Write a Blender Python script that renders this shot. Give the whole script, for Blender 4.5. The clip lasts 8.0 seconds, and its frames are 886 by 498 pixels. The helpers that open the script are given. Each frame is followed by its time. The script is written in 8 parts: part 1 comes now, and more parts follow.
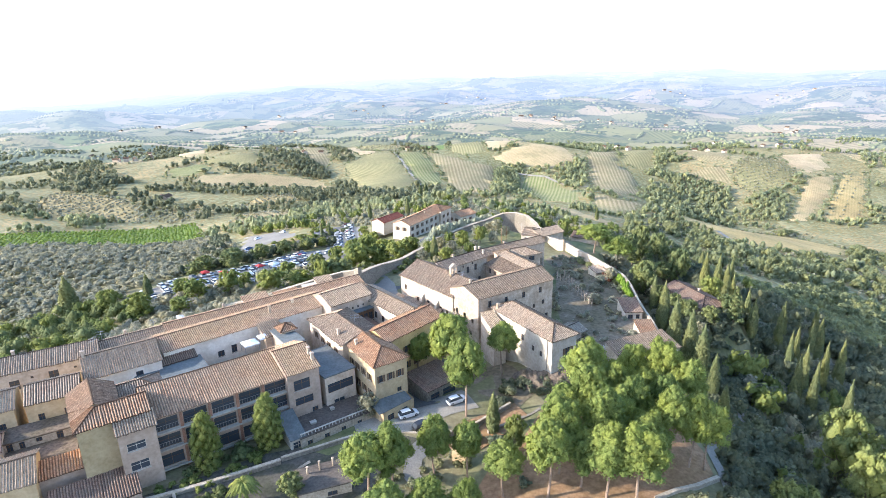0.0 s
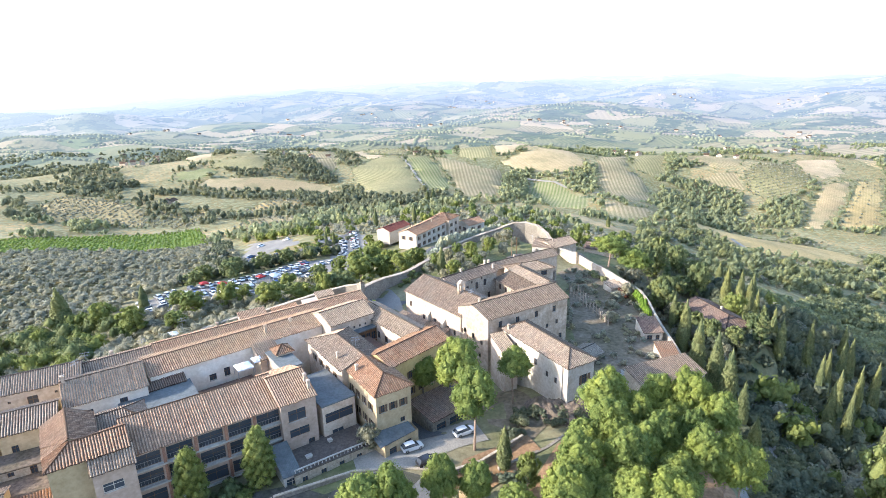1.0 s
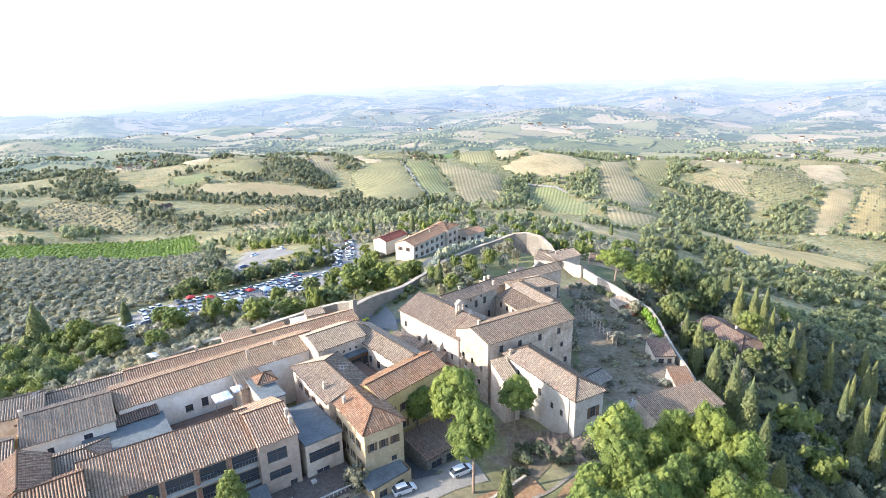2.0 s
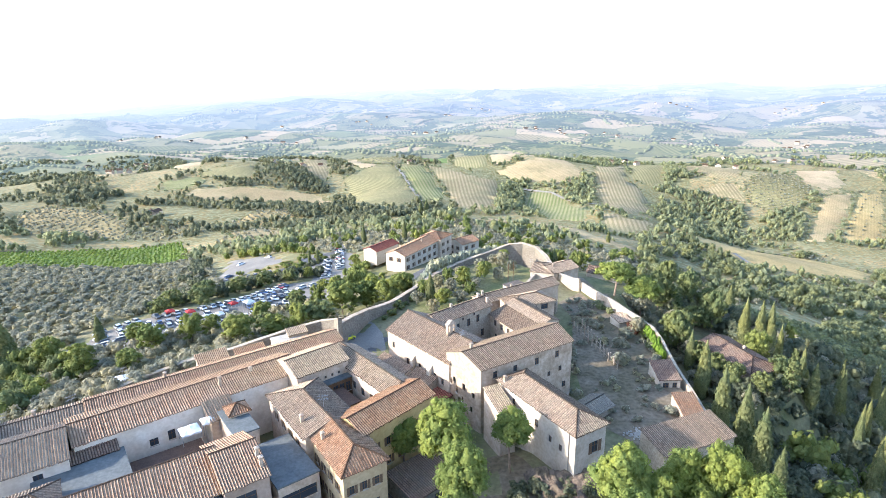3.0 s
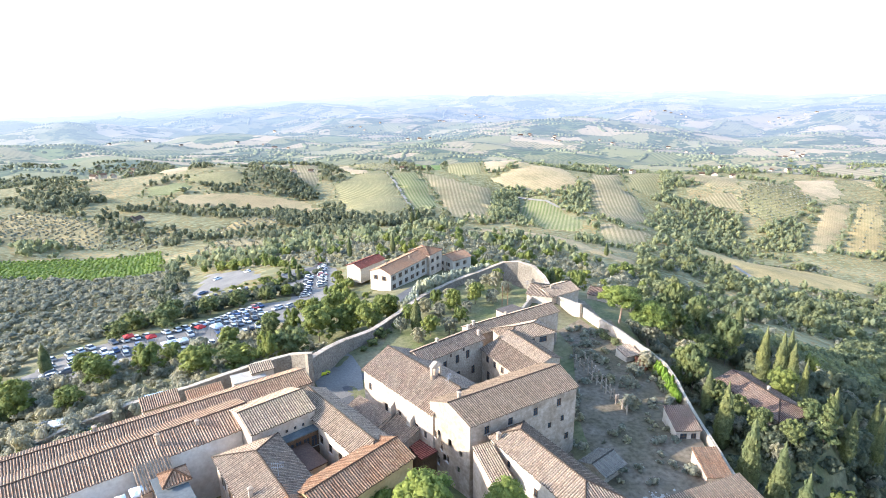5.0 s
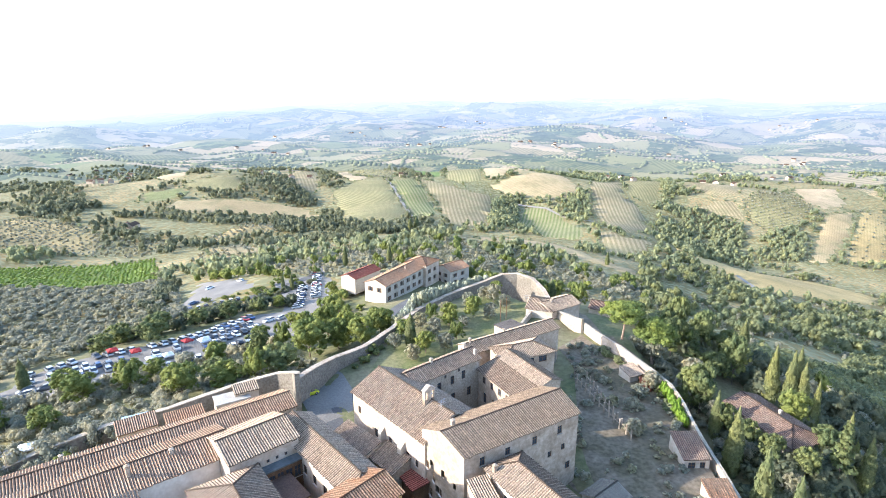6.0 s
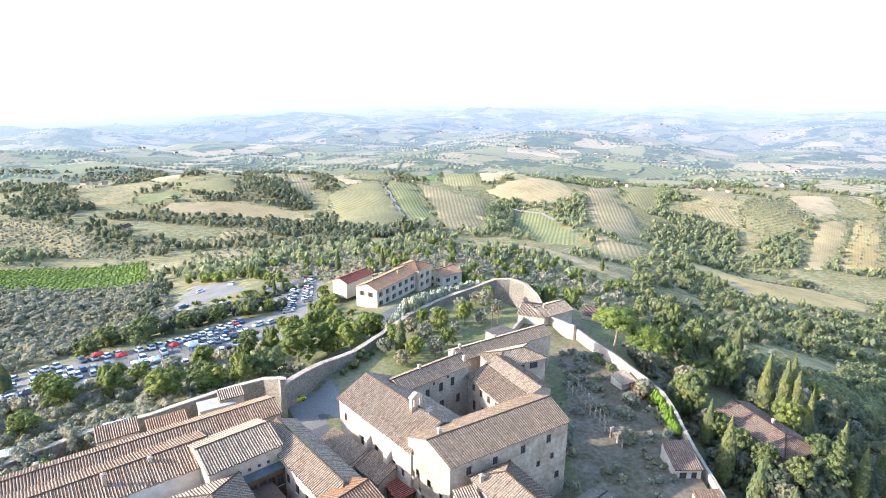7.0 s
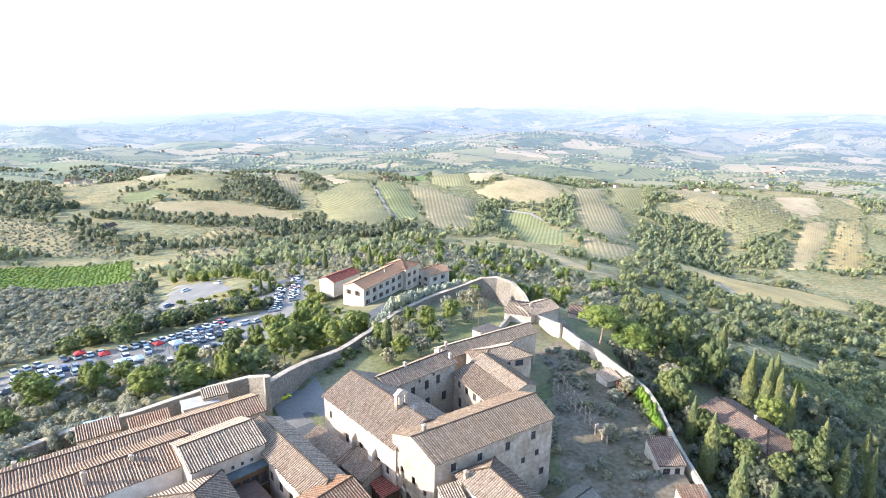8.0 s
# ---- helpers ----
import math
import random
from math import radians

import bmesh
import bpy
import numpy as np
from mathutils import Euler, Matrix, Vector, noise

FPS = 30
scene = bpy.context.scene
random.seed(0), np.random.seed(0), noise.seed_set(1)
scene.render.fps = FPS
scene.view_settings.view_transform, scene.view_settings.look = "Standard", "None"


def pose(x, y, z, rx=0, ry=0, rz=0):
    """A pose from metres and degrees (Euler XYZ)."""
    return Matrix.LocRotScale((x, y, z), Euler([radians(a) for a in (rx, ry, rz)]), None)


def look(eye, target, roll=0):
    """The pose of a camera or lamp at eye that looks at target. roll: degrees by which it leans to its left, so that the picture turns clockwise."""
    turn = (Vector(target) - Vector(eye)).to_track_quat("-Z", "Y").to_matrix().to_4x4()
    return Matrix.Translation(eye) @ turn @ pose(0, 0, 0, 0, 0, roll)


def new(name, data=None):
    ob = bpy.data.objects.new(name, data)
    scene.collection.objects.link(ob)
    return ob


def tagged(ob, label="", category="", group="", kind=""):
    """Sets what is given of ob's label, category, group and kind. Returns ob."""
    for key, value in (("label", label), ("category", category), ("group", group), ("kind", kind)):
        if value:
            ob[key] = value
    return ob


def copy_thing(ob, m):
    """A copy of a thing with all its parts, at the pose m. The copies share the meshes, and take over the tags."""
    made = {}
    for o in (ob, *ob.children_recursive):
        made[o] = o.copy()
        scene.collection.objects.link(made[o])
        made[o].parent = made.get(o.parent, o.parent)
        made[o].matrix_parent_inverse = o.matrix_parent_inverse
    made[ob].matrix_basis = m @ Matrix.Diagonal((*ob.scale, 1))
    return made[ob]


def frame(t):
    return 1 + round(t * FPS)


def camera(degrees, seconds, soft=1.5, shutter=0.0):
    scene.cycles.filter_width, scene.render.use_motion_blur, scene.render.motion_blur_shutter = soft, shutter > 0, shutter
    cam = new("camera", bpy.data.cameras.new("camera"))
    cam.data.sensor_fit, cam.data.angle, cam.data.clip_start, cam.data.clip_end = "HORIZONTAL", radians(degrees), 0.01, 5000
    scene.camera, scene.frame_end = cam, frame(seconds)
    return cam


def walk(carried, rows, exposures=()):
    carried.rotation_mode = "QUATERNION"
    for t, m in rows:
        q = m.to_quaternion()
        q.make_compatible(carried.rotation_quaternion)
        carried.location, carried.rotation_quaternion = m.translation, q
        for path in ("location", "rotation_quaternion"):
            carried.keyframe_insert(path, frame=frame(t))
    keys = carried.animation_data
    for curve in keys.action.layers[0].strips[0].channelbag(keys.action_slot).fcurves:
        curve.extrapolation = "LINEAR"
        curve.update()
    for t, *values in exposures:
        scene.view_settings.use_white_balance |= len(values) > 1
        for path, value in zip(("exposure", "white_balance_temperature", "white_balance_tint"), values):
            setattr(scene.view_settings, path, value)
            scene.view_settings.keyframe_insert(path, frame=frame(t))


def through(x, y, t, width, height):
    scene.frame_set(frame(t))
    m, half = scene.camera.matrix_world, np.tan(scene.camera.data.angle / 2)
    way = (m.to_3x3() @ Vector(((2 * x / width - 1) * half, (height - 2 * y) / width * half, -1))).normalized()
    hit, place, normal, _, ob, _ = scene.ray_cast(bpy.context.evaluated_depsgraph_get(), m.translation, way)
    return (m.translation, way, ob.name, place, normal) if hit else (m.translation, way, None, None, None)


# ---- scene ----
cam = camera(74.8, 8.0, 0.6)
PATH = [
    (0, (0.401, -1.003, 62.937), (0.377, 0.898, 62.313), -1.2),
    (0.5, (0.229, 3.266, 62.86), (0.192, 5.168, 62.242), -1.1),
    (1, (0.26, 8.071, 63.032), (0.211, 9.974, 62.42), -1.1),
    (1.5, (0.481, 13.065, 63.258), (0.428, 14.97, 62.651), -1.1),
    (3, (1.789, 27.066, 63.25), (1.755, 28.977, 62.66), -0.8),
    (3.5, (2.23, 31.54, 62.995), (2.204, 33.452, 62.41), -0.7),
    (4, (2.544, 35.927, 62.759), (2.524, 37.841, 62.178), -0.5),
    (4.5, (2.897, 40.261, 62.478), (2.882, 42.176, 61.9), -0.4),
    (6, (4.237, 50.862, 62.465), (4.225, 52.785, 61.912), -0.0),
    (6.5, (4.907, 52.176, 62.3), (4.897, 54.101, 61.757), 0.2),
    (7, (5.542, 52.527, 62.027), (5.543, 54.454, 61.489), 0.5),
    (7.5, (5.921, 52.537, 61.729), (5.94, 54.464, 61.193), 0.7),
    (8, (6.159, 52.439, 61.453), (6.198, 54.365, 60.917), 0.9),
]
walk(cam, [(t, look(eye, target, roll)) for t, eye, target, roll in PATH], [(0.0, 2.31, 6200, 10), (8.0, 2.34, 6130, 10)])

# ---- daylight: low late-afternoon sun from the west, hazy bright sky ----
SUN_AZ, SUN_EL = radians(258), radians(21)      # compass bearing (y is north) and height
world = bpy.data.worlds.new("sky")
scene.world = world
world.use_nodes = True
wn = world.node_tree
sky = wn.nodes.new("ShaderNodeTexSky")
sky.sky_type, sky.sun_disc = "NISHITA", False
sky.sun_elevation, sky.sun_rotation = SUN_EL, SUN_AZ
sky.air_density, sky.dust_density, sky.ozone_density = 1.0, 1.2, 2.0
background = wn.nodes["Background"]
background.inputs["Strength"].default_value = 0.15
wn.links.new(sky.outputs["Color"], background.inputs["Color"])
sun_data = bpy.data.lights.new("sun", "SUN")
sun_data.energy, sun_data.angle, sun_data.color = 2.35, radians(0.6), (1.0, 0.90, 0.775)
sun = new("sun", sun_data)
sun_from = Vector((math.sin(SUN_AZ) * math.cos(SUN_EL), math.cos(SUN_AZ) * math.cos(SUN_EL), math.sin(SUN_EL)))
sun.matrix_world = look(tuple(sun_from * 300), (0, 0, 0))


# ---- materials ----
def mat(name, rough=0.8, metal=0.0):
    m = bpy.data.materials.new(name)
    m.use_nodes = True
    b = m.node_tree.nodes["Principled BSDF"]
    b.inputs["Roughness"].default_value, b.inputs["Metallic"].default_value = rough, metal
    b.inputs["Specular IOR Level"].default_value = 0.3
    if rough > 0.72:
        b.inputs["Specular IOR Level"].default_value = 0.18
    return m, m.node_tree, b


def node(nt, kind, **values):
    n = nt.nodes.new(kind)
    for k, v in values.items():
        n.inputs[k.replace("_", " ")].default_value = v
    return n


def noise_tex(nt, scale, detail=4.0, coord=None, rough=0.55):
    n = node(nt, "ShaderNodeTexNoise", Scale=scale, Detail=detail, Roughness=rough)
    if coord is not None:
        nt.links.new(coord, n.inputs["Vector"])
    return n.outputs["Fac"]


def ramp(nt, fac, *stops):
    r = nt.nodes.new("ShaderNodeValToRGB")
    e = r.color_ramp.elements
    while len(e) < len(stops):
        e.new(0.5)
    for el, (p, c) in zip(e, stops):
        el.position, el.color = p, (*c, 1)
    nt.links.new(fac, r.inputs["Fac"])
    return r.outputs["Color"]


def mix(nt, fac, a, b, kind="MIX"):
    m = nt.nodes.new("ShaderNodeMix")
    m.data_type, m.blend_type = "RGBA", kind
    for sock, v in ((m.inputs["Factor"], fac), (m.inputs["A"], a), (m.inputs["B"], b)):
        if isinstance(v, bpy.types.NodeSocket):
            nt.links.new(v, sock)
        elif isinstance(v, (int, float)):
            sock.default_value = v
        else:
            sock.default_value = (*v, 1)
    return m.outputs["Result"]


def calc(nt, op, a, b=0.0):
    m = nt.nodes.new("ShaderNodeMath")
    m.operation = op
    for sock, v in zip(m.inputs, (a, b)):
        if isinstance(v, bpy.types.NodeSocket):
            nt.links.new(v, sock)
        else:
            sock.default_value = v
    return m.outputs["Value"]


def bump(nt, b, height, strength=0.4, distance=0.05):
    n = node(nt, "ShaderNodeBump", Strength=strength, Distance=distance)
    nt.links.new(height, n.inputs["Height"])
    nt.links.new(n.outputs["Normal"], b.inputs["Normal"])


def place(nt):
    """World place of the shaded point."""
    return nt.nodes.new("ShaderNodeNewGeometry").outputs["Position"]


def two_scale(name, dark, light, fine=3.0, broad=0.25, rough=0.85, relief=0.3, stain=(0.6, 0.6, 0.6), amount=0.5):
    """A matt surface with grain and broad stains."""
    m, nt, b = mat(name, rough)
    p = place(nt)
    grain = noise_tex(nt, fine, 6, p)
    col = ramp(nt, grain, (0.3, dark), (0.7, light))
    st = ramp(nt, noise_tex(nt, broad, 5, p), (0.42, (0, 0, 0)), (0.62, (1, 1, 1)))
    fac = calc(nt, "MULTIPLY", st, amount)
    col = mix(nt, fac, col, mix(nt, 1.0, col, stain, "MULTIPLY"))
    nt.links.new(col, b.inputs["Base Color"])
    bump(nt, b, grain, relief)
    return m


def tile_roof(name, cols, wear):
    """Clay roof tiles: every tile its own shade, lichen in patches; the tile grid lies in the roof's own metres."""
    m, nt, b = mat(name, 0.9)
    uv = nt.nodes.new("ShaderNodeUVMap").outputs["UV"]
    sep = nt.nodes.new("ShaderNodeSeparateXYZ")
    nt.links.new(uv, sep.inputs["Vector"])
    com = nt.nodes.new("ShaderNodeCombineXYZ")
    nt.links.new(calc(nt, "FLOOR", calc(nt, "MULTIPLY", sep.outputs["X"], 2.5)), com.inputs["X"])
    nt.links.new(calc(nt, "FLOOR", calc(nt, "MULTIPLY", sep.outputs["Y"], 2.2)), com.inputs["Y"])
    cell = nt.nodes.new("ShaderNodeTexWhiteNoise")
    nt.links.new(com.outputs["Vector"], cell.inputs["Vector"])
    p = place(nt)
    base = mix(nt, 0.42, ramp(nt, cell.outputs["Value"], *cols), cols[1][1])
    broad = ramp(nt, noise_tex(nt, 0.35, 5, p), (0.4, (0, 0, 0)), (0.65, (1, 1, 1)))
    fine = noise_tex(nt, 6.0, 4, p)
    col = mix(nt, calc(nt, "MULTIPLY", broad, 0.55), base, wear)
    col = mix(nt, 0.75, col, mix(nt, 1.0, col, ramp(nt, fine, (0.34, (0.5, 0.49, 0.48)), (0.66, (1.38, 1.36, 1.34))), "MULTIPLY"))
    # each row of covers was laid from its own lot of tiles
    lot = nt.nodes.new("ShaderNodeTexWhiteNoise")
    lot.noise_dimensions = "1D"
    nt.links.new(calc(nt, "FLOOR", calc(nt, "MULTIPLY", sep.outputs["X"], 2.5)), lot.inputs["W"])
    col = mix(nt, 1.0, col, ramp(nt, lot.outputs["Value"], (0.0, (0.95, 0.95, 0.95)), (0.5, (1.0, 0.99, 0.98)), (1.0, (1.05, 1.04, 1.02))), "MULTIPLY")
    # channel tiles between the covers are darker, the covers a little lighter
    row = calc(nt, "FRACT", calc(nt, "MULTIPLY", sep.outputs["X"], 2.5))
    row_tone = ramp(nt, calc(nt, "ABSOLUTE", calc(nt, "SUBTRACT", row, 0.5)), (0.20, (1.15, 1.13, 1.10)), (0.40, (0.42, 0.40, 0.385)))
    col = mix(nt, 1.0, col, row_tone, "MULTIPLY")
    nt.links.new(col, b.inputs["Base Color"])
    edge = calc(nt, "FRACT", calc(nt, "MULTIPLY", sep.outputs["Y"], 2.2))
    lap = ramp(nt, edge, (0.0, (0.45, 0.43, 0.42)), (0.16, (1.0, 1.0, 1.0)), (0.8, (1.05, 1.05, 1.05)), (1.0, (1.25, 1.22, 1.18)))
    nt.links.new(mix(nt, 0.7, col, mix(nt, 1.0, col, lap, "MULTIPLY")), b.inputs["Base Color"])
    bump(nt, b, calc(nt, "ADD", edge, calc(nt, "MULTIPLY", fine, 0.5)), 0.5, 0.05)
    return m


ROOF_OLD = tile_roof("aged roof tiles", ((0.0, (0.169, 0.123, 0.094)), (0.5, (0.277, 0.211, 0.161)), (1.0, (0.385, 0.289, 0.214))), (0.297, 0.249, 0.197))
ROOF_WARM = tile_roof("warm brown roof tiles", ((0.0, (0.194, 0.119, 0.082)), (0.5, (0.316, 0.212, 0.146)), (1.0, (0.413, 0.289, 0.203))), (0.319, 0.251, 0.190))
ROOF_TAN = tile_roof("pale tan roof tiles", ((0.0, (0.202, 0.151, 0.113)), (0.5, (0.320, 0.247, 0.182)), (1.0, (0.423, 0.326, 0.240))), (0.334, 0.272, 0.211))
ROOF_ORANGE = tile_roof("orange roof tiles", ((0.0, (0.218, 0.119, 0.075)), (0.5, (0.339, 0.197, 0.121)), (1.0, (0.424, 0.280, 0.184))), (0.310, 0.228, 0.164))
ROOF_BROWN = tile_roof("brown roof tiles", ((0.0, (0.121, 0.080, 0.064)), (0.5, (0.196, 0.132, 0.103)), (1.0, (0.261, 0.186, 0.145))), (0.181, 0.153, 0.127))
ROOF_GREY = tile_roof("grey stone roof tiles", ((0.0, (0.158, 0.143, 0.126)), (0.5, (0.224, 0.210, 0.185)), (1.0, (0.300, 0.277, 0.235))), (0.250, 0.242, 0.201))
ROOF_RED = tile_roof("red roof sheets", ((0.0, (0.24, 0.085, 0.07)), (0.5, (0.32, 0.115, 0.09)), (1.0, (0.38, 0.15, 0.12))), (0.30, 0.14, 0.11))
PLASTER = two_scale("cream plaster", (0.428, 0.348, 0.272), (0.575, 0.476, 0.383), 1.8, 0.35, stain=(0.70, 0.65, 0.58), amount=0.65)
TAN_WALL = two_scale("weathered tan wall, half bare stone", (0.345, 0.271, 0.203), (0.554, 0.448, 0.352), 1.5, 0.35, relief=0.6, stain=(0.68, 0.64, 0.58), amount=0.7)
LIMEWASH = two_scale("bright old limewash", (0.69, 0.615, 0.515), (0.82, 0.75, 0.65), 1.8, 0.35, stain=(0.80, 0.76, 0.70), amount=0.6)
WHITE = two_scale("white limewash", (0.435, 0.385, 0.32), (0.57, 0.51, 0.43), 1.8, 0.35, stain=(0.76, 0.71, 0.64), amount=0.6)
STONE = two_scale("rubble stone", (0.29, 0.24, 0.185), (0.50, 0.43, 0.34), 2.6, 0.35, relief=0.7, stain=(0.70, 0.68, 0.64))
STONE_DARK = two_scale("dark old stone", (0.16, 0.135, 0.11), (0.31, 0.275, 0.225), 2.2, 0.3, relief=0.8, stain=(0.62, 0.62, 0.58))
OCHRE = two_scale("deep ochre plaster", (0.46, 0.335, 0.15), (0.58, 0.435, 0.22), 1.6, 0.3, stain=(0.78, 0.73, 0.64))
STRAW_WALL = two_scale("aged straw-yellow plaster", (0.315, 0.248, 0.145), (0.42, 0.335, 0.205), 1.6, 0.3, stain=(0.75, 0.70, 0.62))
YELLOW = two_scale("ochre plaster", (0.42, 0.318, 0.19), (0.54, 0.42, 0.27), 1.6, 0.3, stain=(0.75, 0.70, 0.62))
TAN = two_scale("tan plaster", (0.324, 0.244, 0.190), (0.439, 0.338, 0.270), 1.6, 0.3, stain=(0.72, 0.70, 0.66))
BRICK = two_scale("red-brown brick", (0.24, 0.12, 0.08), (0.38, 0.21, 0.14), 5.0, 0.5, relief=0.5)
CONCRETE = two_scale("weathered concrete", (0.36, 0.33, 0.29), (0.48, 0.45, 0.40), 3.0, 0.3)
SLATE_FLAT = two_scale("grey-blue roof membrane", (0.105, 0.117, 0.12), (0.155, 0.168, 0.168), 2.0, 0.4, rough=0.75)
TERRACE = two_scale("terracotta terrace paving", (0.10, 0.065, 0.052), (0.17, 0.115, 0.088), 4.0, 0.5)
FELT = two_scale("weathered brown roofing felt", (0.085, 0.07, 0.06), (0.15, 0.125, 0.105), 2.0, 0.35)
LOT = two_scale("pale worn car park asphalt", (0.175, 0.162, 0.145), (0.25, 0.232, 0.208), 2.5, 0.1)
ASPHALT = two_scale("worn asphalt", (0.085, 0.085, 0.088), (0.135, 0.133, 0.13), 3.0, 0.12)
GRAVEL = two_scale("pale gravel", (0.23, 0.21, 0.18), (0.33, 0.30, 0.26), 3.0, 0.15)
GRASS = two_scale("dry green grass", (0.13, 0.13, 0.06), (0.25, 0.225, 0.115), 1.2, 0.12, stain=(0.62, 0.75, 0.55), amount=0.8)
PAVING = two_scale("grey-brown stone paving and weeds", (0.06, 0.054, 0.046), (0.125, 0.113, 0.095), 1.6, 0.3, stain=(0.6, 0.68, 0.5), amount=0.8)
DIRT = two_scale("dry trodden earth", (0.12, 0.095, 0.065), (0.255, 0.203, 0.145), 1.1, 0.16, stain=(0.60, 0.62, 0.5), amount=0.85)
BANK = two_scale("brown earth and broken rock", (0.085, 0.065, 0.05), (0.20, 0.155, 0.12), 1.8, 0.3, relief=0.8, stain=(0.6, 0.66, 0.5))
RED_EARTH = two_scale("red-brown earth with pine litter", (0.20, 0.115, 0.062), (0.35, 0.22, 0.13), 1.4, 0.2, stain=(0.62, 0.66, 0.5))
WOOD = two_scale("weathered brown wood", (0.10, 0.06, 0.035), (0.19, 0.12, 0.07), 8.0, 0.6)
SHUTTER = two_scale("brown shutters", (0.13, 0.085, 0.055), (0.18, 0.12, 0.08), 9.0, 0.6)
METAL, _nt, _b = mat("dull grey metal", 0.45, 0.8)
_b.inputs["Base Color"].default_value = (0.35, 0.35, 0.36, 1)
GLASS, _nt, _b = mat("dark window glass", 0.12)
_b.inputs["Base Color"].default_value = (0.05, 0.058, 0.07, 1)
_b.inputs["Specular IOR Level"].default_value = 0.6


def leaf(name, dark, light, through=0.25, vary=1.0):
    """Foliage: every clump its own tone, some light through the leaves."""
    m, nt, b = mat(name, 0.75)
    tone = nt.nodes.new("ShaderNodeNewGeometry").outputs["Random Per Island"]
    whole = nt.nodes.new("ShaderNodeObjectInfo").outputs["Random"]
    lo, hi = [[d + (c - d) * (0.48 + k * vary) for d, c in zip(dark, light)] for k in (-0.28, 0.27)]
    col = ramp(nt, tone, (0.0, lo), (1.0, hi))
    col = mix(nt, 1.0, col, ramp(nt, whole, (0.0, (0.82, 0.84, 0.84)), (1.0, (1.10, 1.07, 1.03))), "MULTIPLY")
    p = place(nt)
    broad = ramp(nt, noise_tex(nt, 0.16, 3, p), (0.32, (0.72, 0.82, 0.90)), (0.5, (1.0, 1.0, 1.0)), (0.68, (1.22, 1.15, 0.92)))
    col = mix(nt, 1.0, col, broad, "MULTIPLY")
    fine = ramp(nt, noise_tex(nt, 3.2, 3, p, 0.7), (0.36, (0.80, 0.81, 0.82)), (0.64, (1.18, 1.17, 1.14)))
    col = mix(nt, 1.0, col, fine, "MULTIPLY")
    nt.links.new(col, b.inputs["Base Color"])
    t = nt.nodes.new("ShaderNodeBsdfTranslucent")
    nt.links.new(col, t.inputs["Color"])
    s = nt.nodes.new("ShaderNodeMixShader")
    s.inputs["Fac"].default_value = through
    out = nt.nodes["Material Output"]
    nt.links.new(b.outputs["BSDF"], s.inputs[1])
    nt.links.new(t.outputs["BSDF"], s.inputs[2])
    nt.links.new(s.outputs["Shader"], out.inputs["Surface"])
    return m


LEAF_PINE = leaf("bright pine needles", (0.158, 0.198, 0.05), (0.272, 0.322, 0.098), 0.45, 0.55)
LEAF_CYPRESS = leaf("cypress foliage", (0.110, 0.127, 0.050), (0.247, 0.257, 0.116), 0.3)
LEAF_OLIVE = leaf("grey-green olive leaves", (0.226, 0.223, 0.160), (0.415, 0.397, 0.308), 0.5)
LEAF_GREEN = leaf("fresh green leaves", (0.132, 0.162, 0.046), (0.285, 0.314, 0.102), 0.45, 0.7)
LEAF_BRIGHT = leaf("yellow-green leaves", (0.125, 0.15, 0.05), (0.26, 0.295, 0.11), 0.42, 0.7)
LEAF_DARK = leaf("dark green leaves", (0.082, 0.106, 0.046), (0.215, 0.240, 0.100), 0.35)
LEAF_WOOD = leaf("mixed woodland leaves", (0.088, 0.102, 0.068), (0.192, 0.207, 0.13), 0.42)
# far trees: distance haze is put into this leaf colour, paler than near leaves
LEAF_FAR = leaf("haze-paled green valley trees", (0.205, 0.222, 0.128), (0.362, 0.388, 0.225), 0.5)
LEAF_DUSTY = leaf("dusty grey-green scrub leaves", (0.155, 0.174, 0.088), (0.325, 0.345, 0.19), 0.5)
# darker copy of the far-tree leaves: western hills' shade put into the colour
LEAF_OAK_SHADED = leaf("oak and cypress woods, shade in the colour", (0.131, 0.142, 0.088), (0.263, 0.270, 0.171), 0.45)
LEAF_VINE = leaf("ivy and vine leaves", (0.10, 0.18, 0.02), (0.25, 0.36, 0.06))
LEAF_PALE = leaf("pale vine leaves", (0.17, 0.235, 0.045), (0.31, 0.39, 0.10), 0.4)
LEAF_SILVER = leaf("pale silvery hedge leaves", (0.273, 0.284, 0.198), (0.483, 0.480, 0.374), 0.3)
LEAF_RED = leaf("red-brown shrub leaves", (0.07, 0.03, 0.025), (0.14, 0.06, 0.045))
BARK = two_scale("grey-brown bark", (0.10, 0.075, 0.055), (0.20, 0.16, 0.125), 6.0, 0.8)
BARK_PINE = two_scale("pale pink-brown pine bark", (0.20, 0.14, 0.10), (0.34, 0.25, 0.19), 5.0, 0.8)


